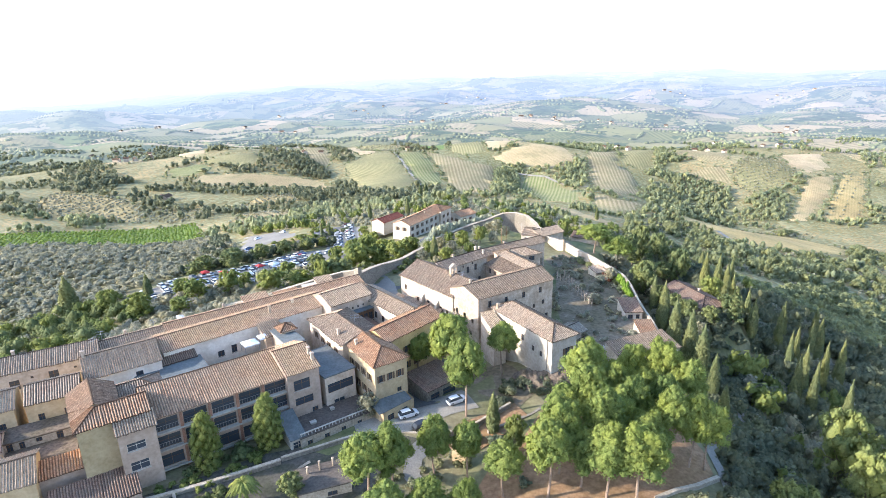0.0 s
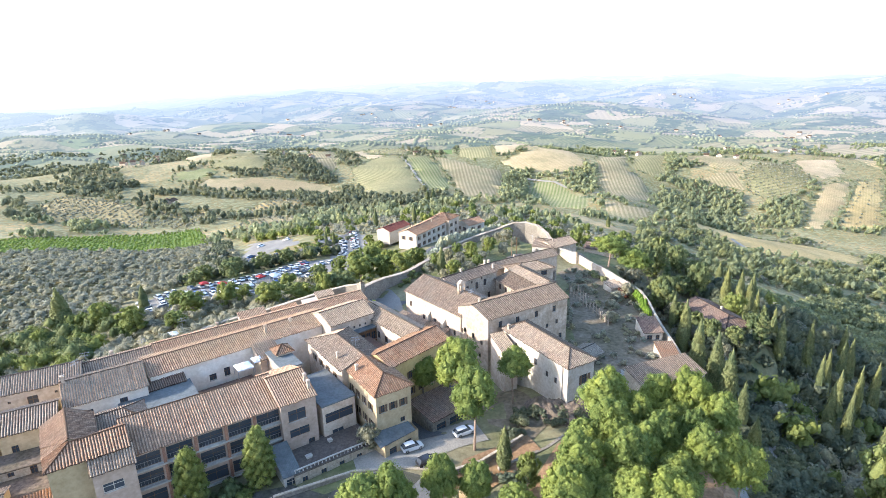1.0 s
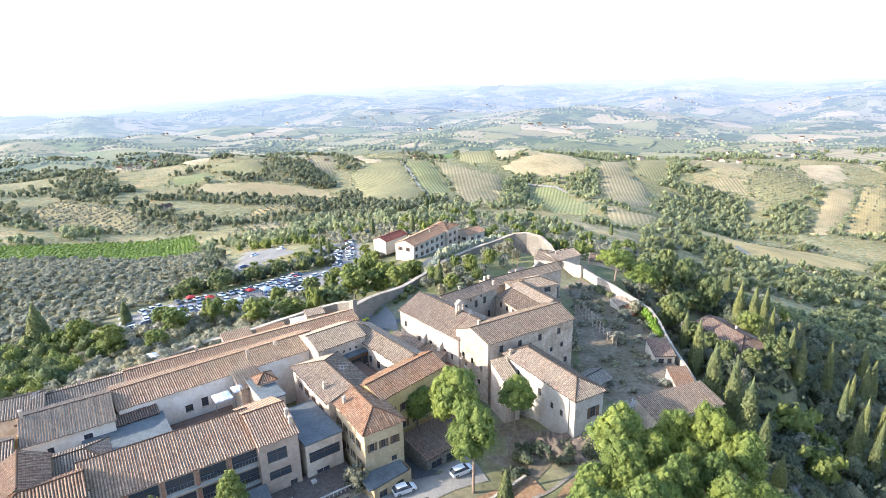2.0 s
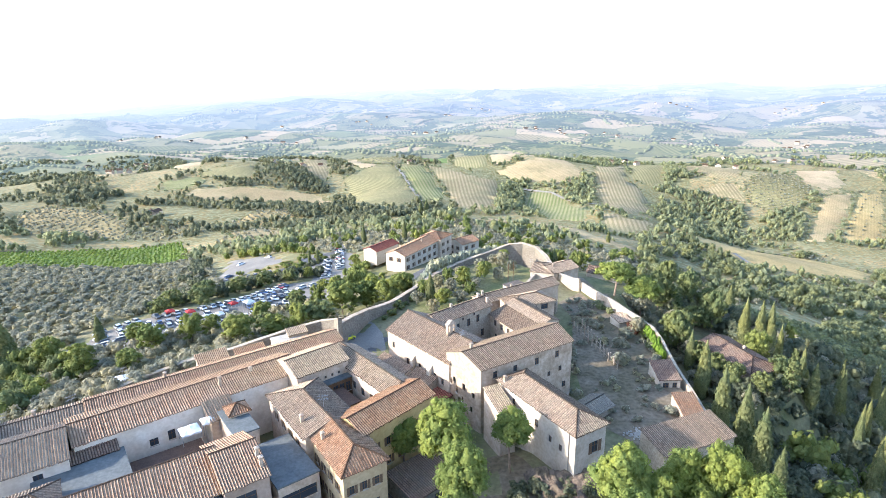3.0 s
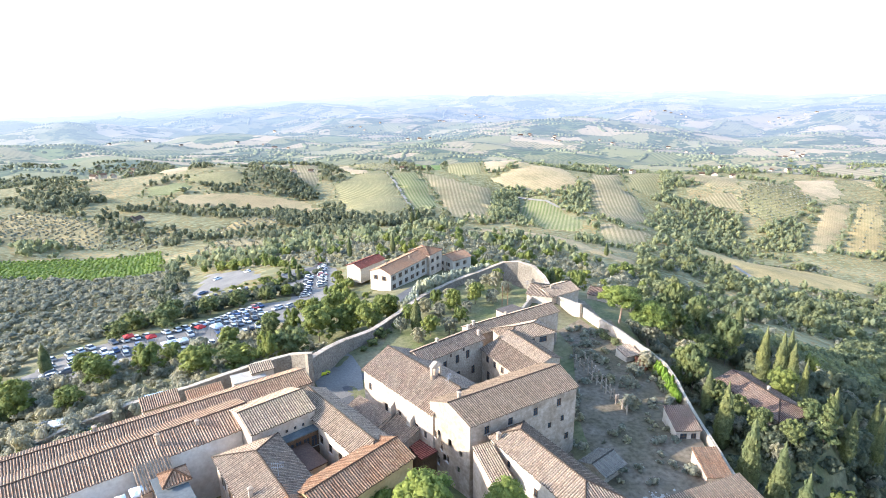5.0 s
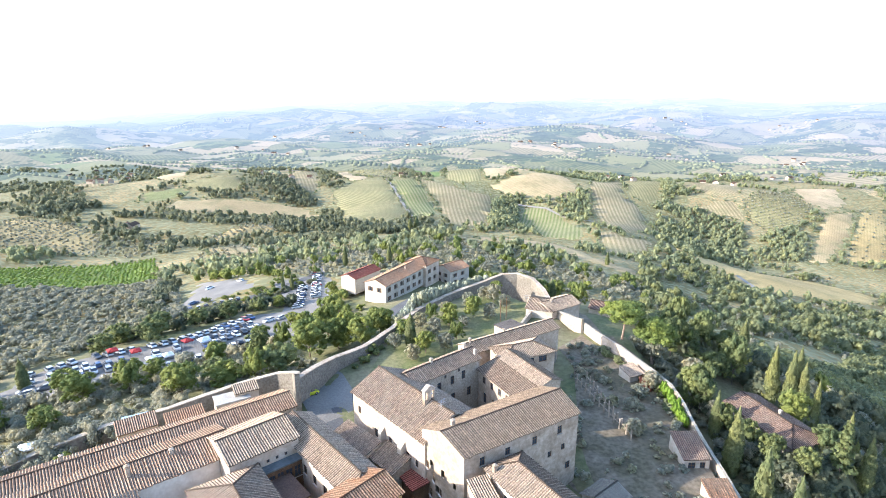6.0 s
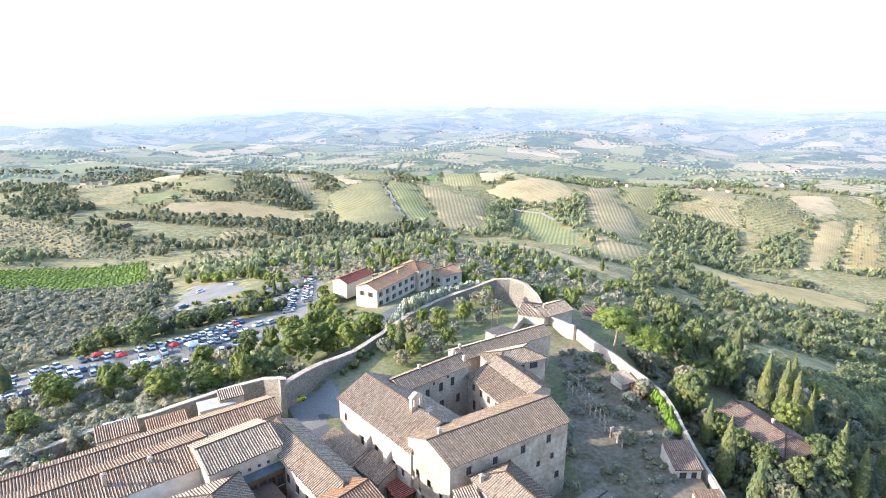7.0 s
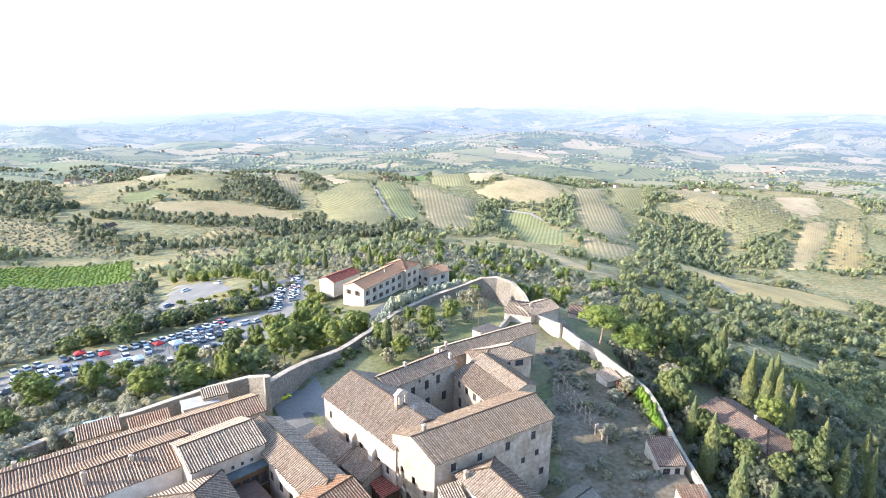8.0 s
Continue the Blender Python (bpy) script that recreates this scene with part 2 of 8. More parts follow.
# ---- shape of the land: heights by distance (first) along nine bearings ----
BEARINGS = (-56, -40, -26, -13, 0, 13, 26, 40, 56)
LAND_NEAR = (
    (60, 1, -3, -6, -7, -9, -8, -4, -3, -7),
    (110, -5, -4, -4, -3, -4, -3, -7, -19, -25),
    (160, -12, -10, -6, -4, -2, -5, -15, -29, -34),
    (220, -18, -18, -13, -14, -7, -6, -18, -35, -50),
    (300, -20, -21, -31, -22, -17, -28, -40, -57, -76),
    (430, -29, -40, -51, -44, -39, -50, -68, -86, -105),
)
LAND_FAR = (
    (560, -36, -50, -64, -66, -62, -73, -90, -110, -128),
    (700, -46, -54, -68, -86, -80, -89, -115, -125, -135),
    (870, -68, -64, -60, -68, -70, -76, -94, -122, -126),
    (1100, -92, -91, -89, -89, -91, -90, -87, -93, -95),
    (1600, -105, -105, -106, -105, -104, -104, -104, -104, -104),
    (2400, -140, -132, -124, -114, -106, -102, -100, -100, -100),
    (4900, -235, -205, -160, -105, -68, -58, -52, -48, -48),
)
LAND_D = np.log(np.array([r[0] for r in LAND_NEAR + LAND_FAR], float))
LAND_Z = np.array([r[1:] for r in LAND_NEAR + LAND_FAR], float)
# levelled ground: centre x, y, turn, half length, half width, height, feather
TERRACES = (
    (-45, 100, 35, 48, 17, -4.0, 8),
    (-9, 99, 40, 11, 8, -3.8, 5),
    (-6, 111, 34, 9, 6, -5.2, 4),
    (6, 137, 32, 26, 17, -5.0, 6),
    (40.5, 158, 88, 39, 11, -3.6, 4),
    (8, 192, 55, 32, 15, -3.2, 6),
    (-17, 147, 35, 8, 6, -3.5, 4),
    (14, 216, 42, 14, 11, -3.8, 7),
    (71, 155, -73, 11, 6, -7.4, 9),
)


# rounded hills: centre x, y, half length, half width, turn, height
HILLS = (
    (-70, 700, 95, 75, 100, 16), (135, 900, 150, 110, 80, 14), (-240, 735, 130, 70, 10, 10), (190, 620, 90, 60, 60, 9),
    (-290, 850, 90, 110, 0, 8), (330, 840, 90, 70, 20, 12), (520, 840, 120, 90, 30, 16), (-170, 590, 60, 45, 20, 7), (20, 560, 50, 70, 0, -8), (-130, 640, 40, 80, 160, -7), (95, 690, 30, 110, 10, -9), (280, 700, 60, 120, 20, -8),
)


def smooth01(a):
    return a * a * (3 - 2 * a)


def land(x, y):
    """Height of the ground, for arrays or numbers."""
    x, y = np.asarray(x, float), np.asarray(y, float)
    b = np.clip(np.degrees(np.arctan2(x, np.maximum(y, 1e-6) + 0 * x)), -55.99, 55.99)
    r = np.hypot(x, y)
    d = np.clip(np.log(np.maximum(r, 60.0)), LAND_D[0], LAND_D[-1] - 1e-6)
    i = np.clip(np.searchsorted(BEARINGS, b) - 1, 0, 7)
    j = np.clip(np.searchsorted(LAND_D, d) - 1, 0, len(LAND_D) - 2)
    bb = np.array(BEARINGS, float)
    a = (b - bb[i]) / (bb[i + 1] - bb[i])
    c = (d - LAND_D[j]) / (LAND_D[j + 1] - LAND_D[j])
    a, c = 0.5 * (a + smooth01(a)), 0.5 * (c + smooth01(c))
    z = (LAND_Z[j, i] * (1 - a) * (1 - c) + LAND_Z[j, i + 1] * a * (1 - c) + LAND_Z[j + 1, i] * (1 - a) * c + LAND_Z[j + 1, i + 1] * a * c)
    w = smooth01(np.clip(r / 62, 0, 1))
    z = z * w - 6.0 * (1 - w)
    # rolling relief, growing with distance
    k = np.clip((r - 250) / 900, 0, 1)
    far = np.clip((r - 900) / 1200, 0, 1)
    z = z + k * (4.0 * np.sin(x / 61 + 1.3) * np.cos(y / 73) + 3.0 * np.sin((x + y) / 37))
    far = far * (1 - 0.6 * np.clip((r - 3000) / 1500, 0, 1))
    z = z + far * (24 * np.sin(x / 330 + 0.6) * np.cos(y / 290 + x / 900) + 15 * np.sin((x - 0.6 * y) / 150) + 11 * np.cos((x + 1.7 * y) / 190) + 8 * np.sin(x / 71 + 2 * np.sin(y / 240)) * np.cos(y / 83))
    for cx, cy, hl, hw, turn, h in HILLS:
        ca, sa = math.cos(radians(turn)), math.sin(radians(turn))
        u, v = ((x - cx) * ca + (y - cy) * sa) / hl, (-(x - cx) * sa + (y - cy) * ca) / hw
        z = z + h * np.exp(-0.9 * (u * u + v * v))
    for cx, cy, turn, hl, hw, h, fe in TERRACES:
        ca, sa = math.cos(radians(turn)), math.sin(radians(turn))
        u, v = (x - cx) * ca + (y - cy) * sa, -(x - cx) * sa + (y - cy) * ca
        away = np.hypot(np.maximum(np.abs(u) - hl, 0), np.maximum(np.abs(v) - hw, 0))
        w = smooth01(np.clip(1 - away / fe, 0, 1))
        z = z * (1 - w) + h * w
    return z


def raw_mesh(name, verts, faces, material=None, smooth=False, uvs=None):
    me = bpy.data.meshes.new(name)
    me.from_pydata([tuple(v) for v in verts], [], [tuple(f) for f in faces])
    if uvs is not None:
        layer = me.uv_layers.new(name="UVMap")
        idx = np.zeros(len(me.loops), int)
        me.loops.foreach_get("vertex_index", idx)
        layer.data.foreach_set("uv", np.asarray(uvs, float)[idx].ravel())
    if smooth:
        me.polygons.foreach_set("use_smooth", [True] * len(me.polygons))
    if material is not None:
        me.materials.append(material)
    me.update()
    return me


def sheet(name, xs, ys, zs, material, label, category="ground", keep=None):
    """A smooth structured sheet over 2D arrays of places."""
    n, k = xs.shape
    ids = np.arange(n * k).reshape(n, k)
    f = np.stack([ids[:-1, :-1], ids[1:, :-1], ids[1:, 1:], ids[:-1, 1:]], -1).reshape(-1, 4)
    ob = new(name, raw_mesh(name, np.stack([xs, ys, zs], -1).reshape(-1, 3).tolist(), f.tolist(), material, True))
    return tagged(ob, label, category, kind="structure")


# ---- the ground: one sheet to the horizon ----
def patchwork(nt, p, size, wander, colours, rows=6.0, hedge=0.56):
    """Fields of many kinds: crooked cells, each with its own colour and its own direction of crop rows."""
    wob = node(nt, "ShaderNodeTexNoise", Scale=0.5 / size, Detail=4.0)
    nt.links.new(p, wob.inputs["Vector"])
    sc = nt.nodes.new("ShaderNodeVectorMath")
    sc.operation = "SCALE"
    sc.inputs["Scale"].default_value = wander
    nt.links.new(wob.outputs["Color"], sc.inputs["Vector"])
    add = nt.nodes.new("ShaderNodeVectorMath")
    nt.links.new(p, add.inputs[0])
    nt.links.new(sc.outputs["Vector"], add.inputs[1])
    cells = node(nt, "ShaderNodeTexVoronoi", Scale=1.0 / size)
    cells.voronoi_dimensions = "2D"
    nt.links.new(add.outputs["Vector"], cells.inputs["Vector"])
    pick = nt.nodes.new("ShaderNodeSeparateColor")
    nt.links.new(cells.outputs["Color"], pick.inputs["Color"])
    col = ramp(nt, pick.outputs["Red"], *colours)
    xyz = nt.nodes.new("ShaderNodeSeparateXYZ")
    nt.links.new(p, xyz.inputs["Vector"])
    a = calc(nt, "MULTIPLY", pick.outputs["Green"], 3.14)
    across = calc(nt, "ADD", calc(nt, "MULTIPLY", xyz.outputs["X"], calc(nt, "COSINE", a)), calc(nt, "MULTIPLY", xyz.outputs["Y"], calc(nt, "SINE", a)))
    wave = calc(nt, "ADD", calc(nt, "MULTIPLY", calc(nt, "SINE", calc(nt, "MULTIPLY", across, 6.283 / rows)), 0.5), 0.5)
    tilled = ramp(nt, pick.outputs["Blue"], (0.35, (0, 0, 0)), (0.45, (0.7, 0.7, 0.7)))
    col = mix(nt, calc(nt, "MULTIPLY", tilled, wave), col, mix(nt, 1.0, col, (0.50, 0.56, 0.50), "MULTIPLY"))
    # hedges and bushes: along the borders and scattered
    edge = node(nt, "ShaderNodeTexVoronoi", Scale=1.0 / size)
    edge.voronoi_dimensions, edge.feature = "2D", "DISTANCE_TO_EDGE"
    nt.links.new(add.outputs["Vector"], edge.inputs["Vector"])
    spots = noise_tex(nt, 0.11, 5, p, 0.75)
    border = calc(nt, "ADD", spots, ramp(nt, edge.outputs["Distance"], (0.0, (0.16, 0.16, 0.16)), (0.06, (0.0, 0.0, 0.0))))
    bush = ramp(nt, border, (hedge, (0, 0, 0)), (hedge + 0.06, (1, 1, 1)))
    return mix(nt, calc(nt, "MULTIPLY", bush, 0.75), col, (0.085, 0.105, 0.05))


def ground_material():
    m, nt, b = mat("dry grass, olive soil and far fields", 0.95)
    p = place(nt)
    fine = noise_tex(nt, 0.9, 8, p, 0.65)
    mid = noise_tex(nt, 0.06, 6, p, 0.6)
    near = mix(nt, ramp(nt, mid, (0.38, (0, 0, 0)), (0.60, (1, 1, 1))), ramp(nt, fine, (0.3, (0.155, 0.13, 0.075)), (0.7, (0.27, 0.235, 0.14))), ramp(nt, fine, (0.3, (0.085, 0.095, 0.042)), (0.7, (0.165, 0.17, 0.075))))
    # low bushes and tussocks dotted over dry grass
    dots = node(nt, "ShaderNodeTexVoronoi", Scale=0.28)
    dots.voronoi_dimensions = "2D"
    nt.links.new(p, dots.inputs["Vector"])
    dense = calc(nt, "MULTIPLY", noise_tex(nt, 0.028, 5, p, 0.6), 1.05)
    bush = ramp(nt, calc(nt, "SUBTRACT", dense, dots.outputs["Distance"]), (0.0, (0, 0, 0)), (0.09, (1, 1, 1)))
    tone = nt.nodes.new("ShaderNodeSeparateColor")
    nt.links.new(dots.outputs["Color"], tone.inputs["Color"])
    scrub = mix(nt, tone.outputs["Red"], (0.13, 0.135, 0.068), (0.27, 0.255, 0.145))
    grass = ramp(nt, noise_tex(nt, 0.02, 6, p, 0.65), (0.38, (0.13, 0.112, 0.046)), (0.50, (0.21, 0.165, 0.07)), (0.60, (0.315, 0.228, 0.105)), (0.72, (0.46, 0.32, 0.165)))
    grass = mix(nt, 1.0, grass, ramp(nt, fine, (0.3, (0.72, 0.74, 0.72)), (0.7, (1.2, 1.18, 1.15))), "MULTIPLY")
    rough = mix(nt, calc(nt, "MULTIPLY", bush, 0.9), grass, scrub)
    patch = patchwork(nt, p, 90.0, 100.0, ((0.0, (0.13, 0.128, 0.055)), (0.3, (0.19, 0.165, 0.072)), (0.5, (0.265, 0.205, 0.095)), (0.7, (0.37, 0.268, 0.138)), (0.85, (0.45, 0.322, 0.175)), (1.0, (0.18, 0.163, 0.072))), 5.0)
    patch = mix(nt, 0.6, patch, mix(nt, 1.0, patch, ramp(nt, noise_tex(nt, 0.05, 6, p), (0.3, (0.55, 0.55, 0.55)), (0.7, (1.35, 1.35, 1.35))), "MULTIPLY"))
    dist = nt.nodes.new("ShaderNodeVectorMath")
    dist.operation = "LENGTH"
    nt.links.new(p, dist.inputs[0])
    k = nt.nodes.new("ShaderNodeMapRange")
    for key, v in (("From Min", 620.0), ("From Max", 1000.0)):
        k.inputs[key].default_value = v
    nt.links.new(dist.outputs["Value"], k.inputs["Value"])
    patch = mix(nt, calc(nt, "MULTIPLY", bush, 0.75), patch, scrub)
    q = nt.nodes.new("ShaderNodeMapRange")
    for key, v in (("From Min", 225.0), ("From Max", 300.0)):
        q.inputs[key].default_value = v
    nt.links.new(dist.outputs["Value"], q.inputs["Value"])
    nt.links.new(mix(nt, k.outputs["Result"], mix(nt, q.outputs["Result"], near, rough), patch), b.inputs["Base Color"])
    bump(nt, b, fine, 0.4, 0.3)
    return m


GROUND = ground_material()
fore = np.radians(np.arange(-78, 78.1, 0.5))
aft = np.radians(np.arange(84, 276.1, 6))
ang = np.concatenate([fore, aft, [fore[0] + 2 * math.pi]])
rad = np.concatenate([[0.5, 25, 45], np.geomspace(58, 4850, 150)])
AA, RR = np.meshgrid(ang, rad)
GX, GY = RR * np.sin(AA), RR * np.cos(AA)
sheet("ground", GX, GY, land(GX, GY) - 9 * smooth01(np.clip((RR - 1080) / 200, 0, 1)), GROUND, "dry grassy Tuscan hillside falling to fields and far hills")


# ---- buildings ----
def part(name, me, parent, label="", m=None):
    ob = new(name, me)
    ob.parent = parent
    if m is not None:
        ob.matrix_basis = m
    if label:
        ob["label"] = label
    return ob


class Soup:
    """Collects vertices, faces and roof coordinates for one mesh."""

    def __init__(self):
        self.v, self.f, self.u = [], [], []

    def quad(self, *pts, uv=None):
        n = len(self.v)
        self.v += [tuple(p) for p in pts]
        self.u += list(uv) if uv else [(0.0, 0.0)] * len(pts)
        self.f.append(tuple(range(n, n + len(pts))))

    def box(self, x0, y0, z0, x1, y1, z1):
        p = [(x, y, z) for z in (z0, z1) for y in (y0, y1) for x in (x0, x1)]
        for a, b, c, d in ((0, 2, 3, 1), (4, 5, 7, 6), (0, 1, 5, 4), (2, 6, 7, 3), (0, 4, 6, 2), (1, 3, 7, 5)):
            self.quad(p[a], p[b], p[c], p[d])

    def tube(self, a, b, r, sides=6, r2=None):
        a, b = Vector(a), Vector(b)
        d = (b - a).normalized()
        s = d.orthogonal().normalized()
        t = d.cross(s)
        n = len(self.v)
        for base, rr in ((a, r), (b, r if r2 is None else r2)):
            for i in range(sides):
                q = 2 * math.pi * i / sides
                self.v.append(tuple(base + rr * (math.cos(q) * s + math.sin(q) * t)))
                self.u.append((0.0, 0.0))
        for i in range(sides):
            k = (i + 1) % sides
            self.f.append((n + i, n + k, n + sides + k, n + sides + i))
        self.f.append(tuple(n + sides + i for i in range(sides)))

    def mesh(self, name, material, smooth=False):
        return raw_mesh(name, self.v, self.f, material, smooth, self.u)


TILE = 0.4


def tiled_slope(s, p0, p1, up, reach, rng, sag=0.0):
    """Rows of half-round tiles on one roof plane. p0-p1: the eave; up: the way up the slope (unit); reach(a): length of slope at a metres along the eave."""
    p0, p1, up = Vector(p0), Vector(p1), Vector(up)
    along = (p1 - p0)
    length = along.length
    along.normalize()
    nrm = along.cross(up).normalized()
    rows = max(2, round(length / TILE))
    prof = ((0.0, 0.0), (0.16, 0.01), (0.28, 0.08), (0.52, 0.125), (0.76, 0.08), (0.88, 0.01))
    off = rng.uniform(0, 50)
    cols = []
    for r in range(rows):
        jig, low = rng.uniform(-0.03, 0.03), rng.uniform(-0.09, 0.09)
        for fx, h in prof:
            cols.append(((r + fx) * length / rows, h + jig, low))
    cols.append((length, 0.0, 0.0))
    seg = 4
    n0 = len(s.v)
    for a, h, low in cols:
        far = max(0.0, reach(a))
        for k in range(seg + 1):
            v = k / seg * far + (low if k == 0 and far > 1 else 0)
            dip = sag * math.sin(math.pi * min(1, max(0, a / length))) * math.sin(math.pi * k / seg)
            s.v.append(tuple(p0 + along * (a + (0.02 * math.sin(3.1 * k + 1.7 * low * 100) if 0 < a < length and 0 < k < seg else 0)) + up * v + nrm * (h - dip)))
            s.u.append((a * (rows * TILE) / length * 2 * 0.5 + off, v))
    for c in range(len(cols) - 1):
        for k in range(seg):
            i = n0 + c * (seg + 1) + k
            s.f.append((i, i + seg + 1, i + seg + 2, i + 1))
    # front lip
    for c in range(len(cols) - 1):
        i = n0 + c * (seg + 1)
        a, b = s.v[i], s.v[i + seg + 1]
        s.quad((a[0], a[1], a[2] - 0.14), (b[0], b[1], b[2] - 0.14), b, a, uv=[(off, 0)] * 4)


def wall_side(s, frame_m, length, z0, z1, holes, deep=0.22):
    """One upright wall in its own plane, with openings through it. frame_m maps (along, inward, z)."""
    xs = sorted({0.0, length, *[h[0] for h in holes], *[h[0] + h[2] for h in holes]})
    zs = sorted({z0, z1, *[h[1] for h in holes], *[h[1] + h[3] for h in holes]})
    put = lambda a, i, z: tuple(frame_m @ Vector((a, i, z)))
    for i in range(len(xs) - 1):
        for j in range(len(zs) - 1):
            a, b, c, d = xs[i], xs[i + 1], zs[j], zs[j + 1]
            if any(h[0] - 1e-6 <= a and b <= h[0] + h[2] + 1e-6 and h[1] - 1e-6 <= c and d <= h[1] + h[3] + 1e-6 for h in holes):
                continue
            s.quad(put(a, 0, c), put(b, 0, c), put(b, 0, d), put(a, 0, d))
    for a, z, w, h in [k[:4] for k in holes]:
        s.quad(put(a, 0, z), put(a, deep, z), put(a + w, deep, z), put(a + w, 0, z))
        s.quad(put(a, 0, z + h), put(a + w, 0, z + h), put(a + w, deep, z + h), put(a, deep, z + h))
        s.quad(put(a, 0, z), put(a, 0, z + h), put(a, deep, z + h), put(a, deep, z))
        s.quad(put(a + w, 0, z), put(a + w, deep, z), put(a + w, deep, z + h), put(a + w, 0, z + h))


SASH = {}


def window_part(parent, m, w, h, style):
    """A window in its opening: frame with bars, pane behind, shutters or sill where it has them."""
    key = (round(w, 2), round(h, 2), style)
    if key not in SASH:
        f, p, sh, sh2, sill = Soup(), Soup(), Soup(), Soup(), Soup()
        t = 0.07
        y = 0.12
        for x0, x1, z0, z1 in ((0, w, 0, t), (0, w, h - t, h), (0, t, t, h - t), (w - t, w, t, h - t), (w / 2 - 0.03, w / 2 + 0.03, t, h - t)):
            f.box(x0, y, z0, x1, y + 0.06, z1)
        if h > 1.3:
            f.box(t, y + 0.005, h * 0.62, w - t, y + 0.055, h * 0.62 + 0.05)
        p.quad((0, y + 0.05, 0), (w, y + 0.05, 0), (w, y + 0.05, h), (0, y + 0.05, h))
        if style == "shutter":
            for x0, leafs in ((-w * 0.52, sh), (w * 1.0 + 0.02, sh2)):
                for k in range(7):
                    z = h * k / 7
                    leafs.box(x0, -0.07, z + 0.01, x0 + w * 0.5, -0.025, z + h / 7)
        sill.box(-0.1, -0.1, -0.09, w + 0.1, 0.12, -0.002)
        SASH[key] = (f.mesh("window", WOOD if style != "white" else WHITE), p.mesh("pane", GLASS), (sh.mesh("shutter", SHUTTER), sh2.mesh("shutter", SHUTTER)) if style == "shutter" else (), sill.mesh("sill", CONCRETE))
    fm, pm, sm, sl = SASH[key]
    win = part("window", fm, parent, "", m)
    part("pane", pm, win)
    if style == "dark":
        return win
    part("sill", sl, win)
    for leafs in sm:
        part("shutter", leafs, win, "brown louvred shutter folded open")
    return win


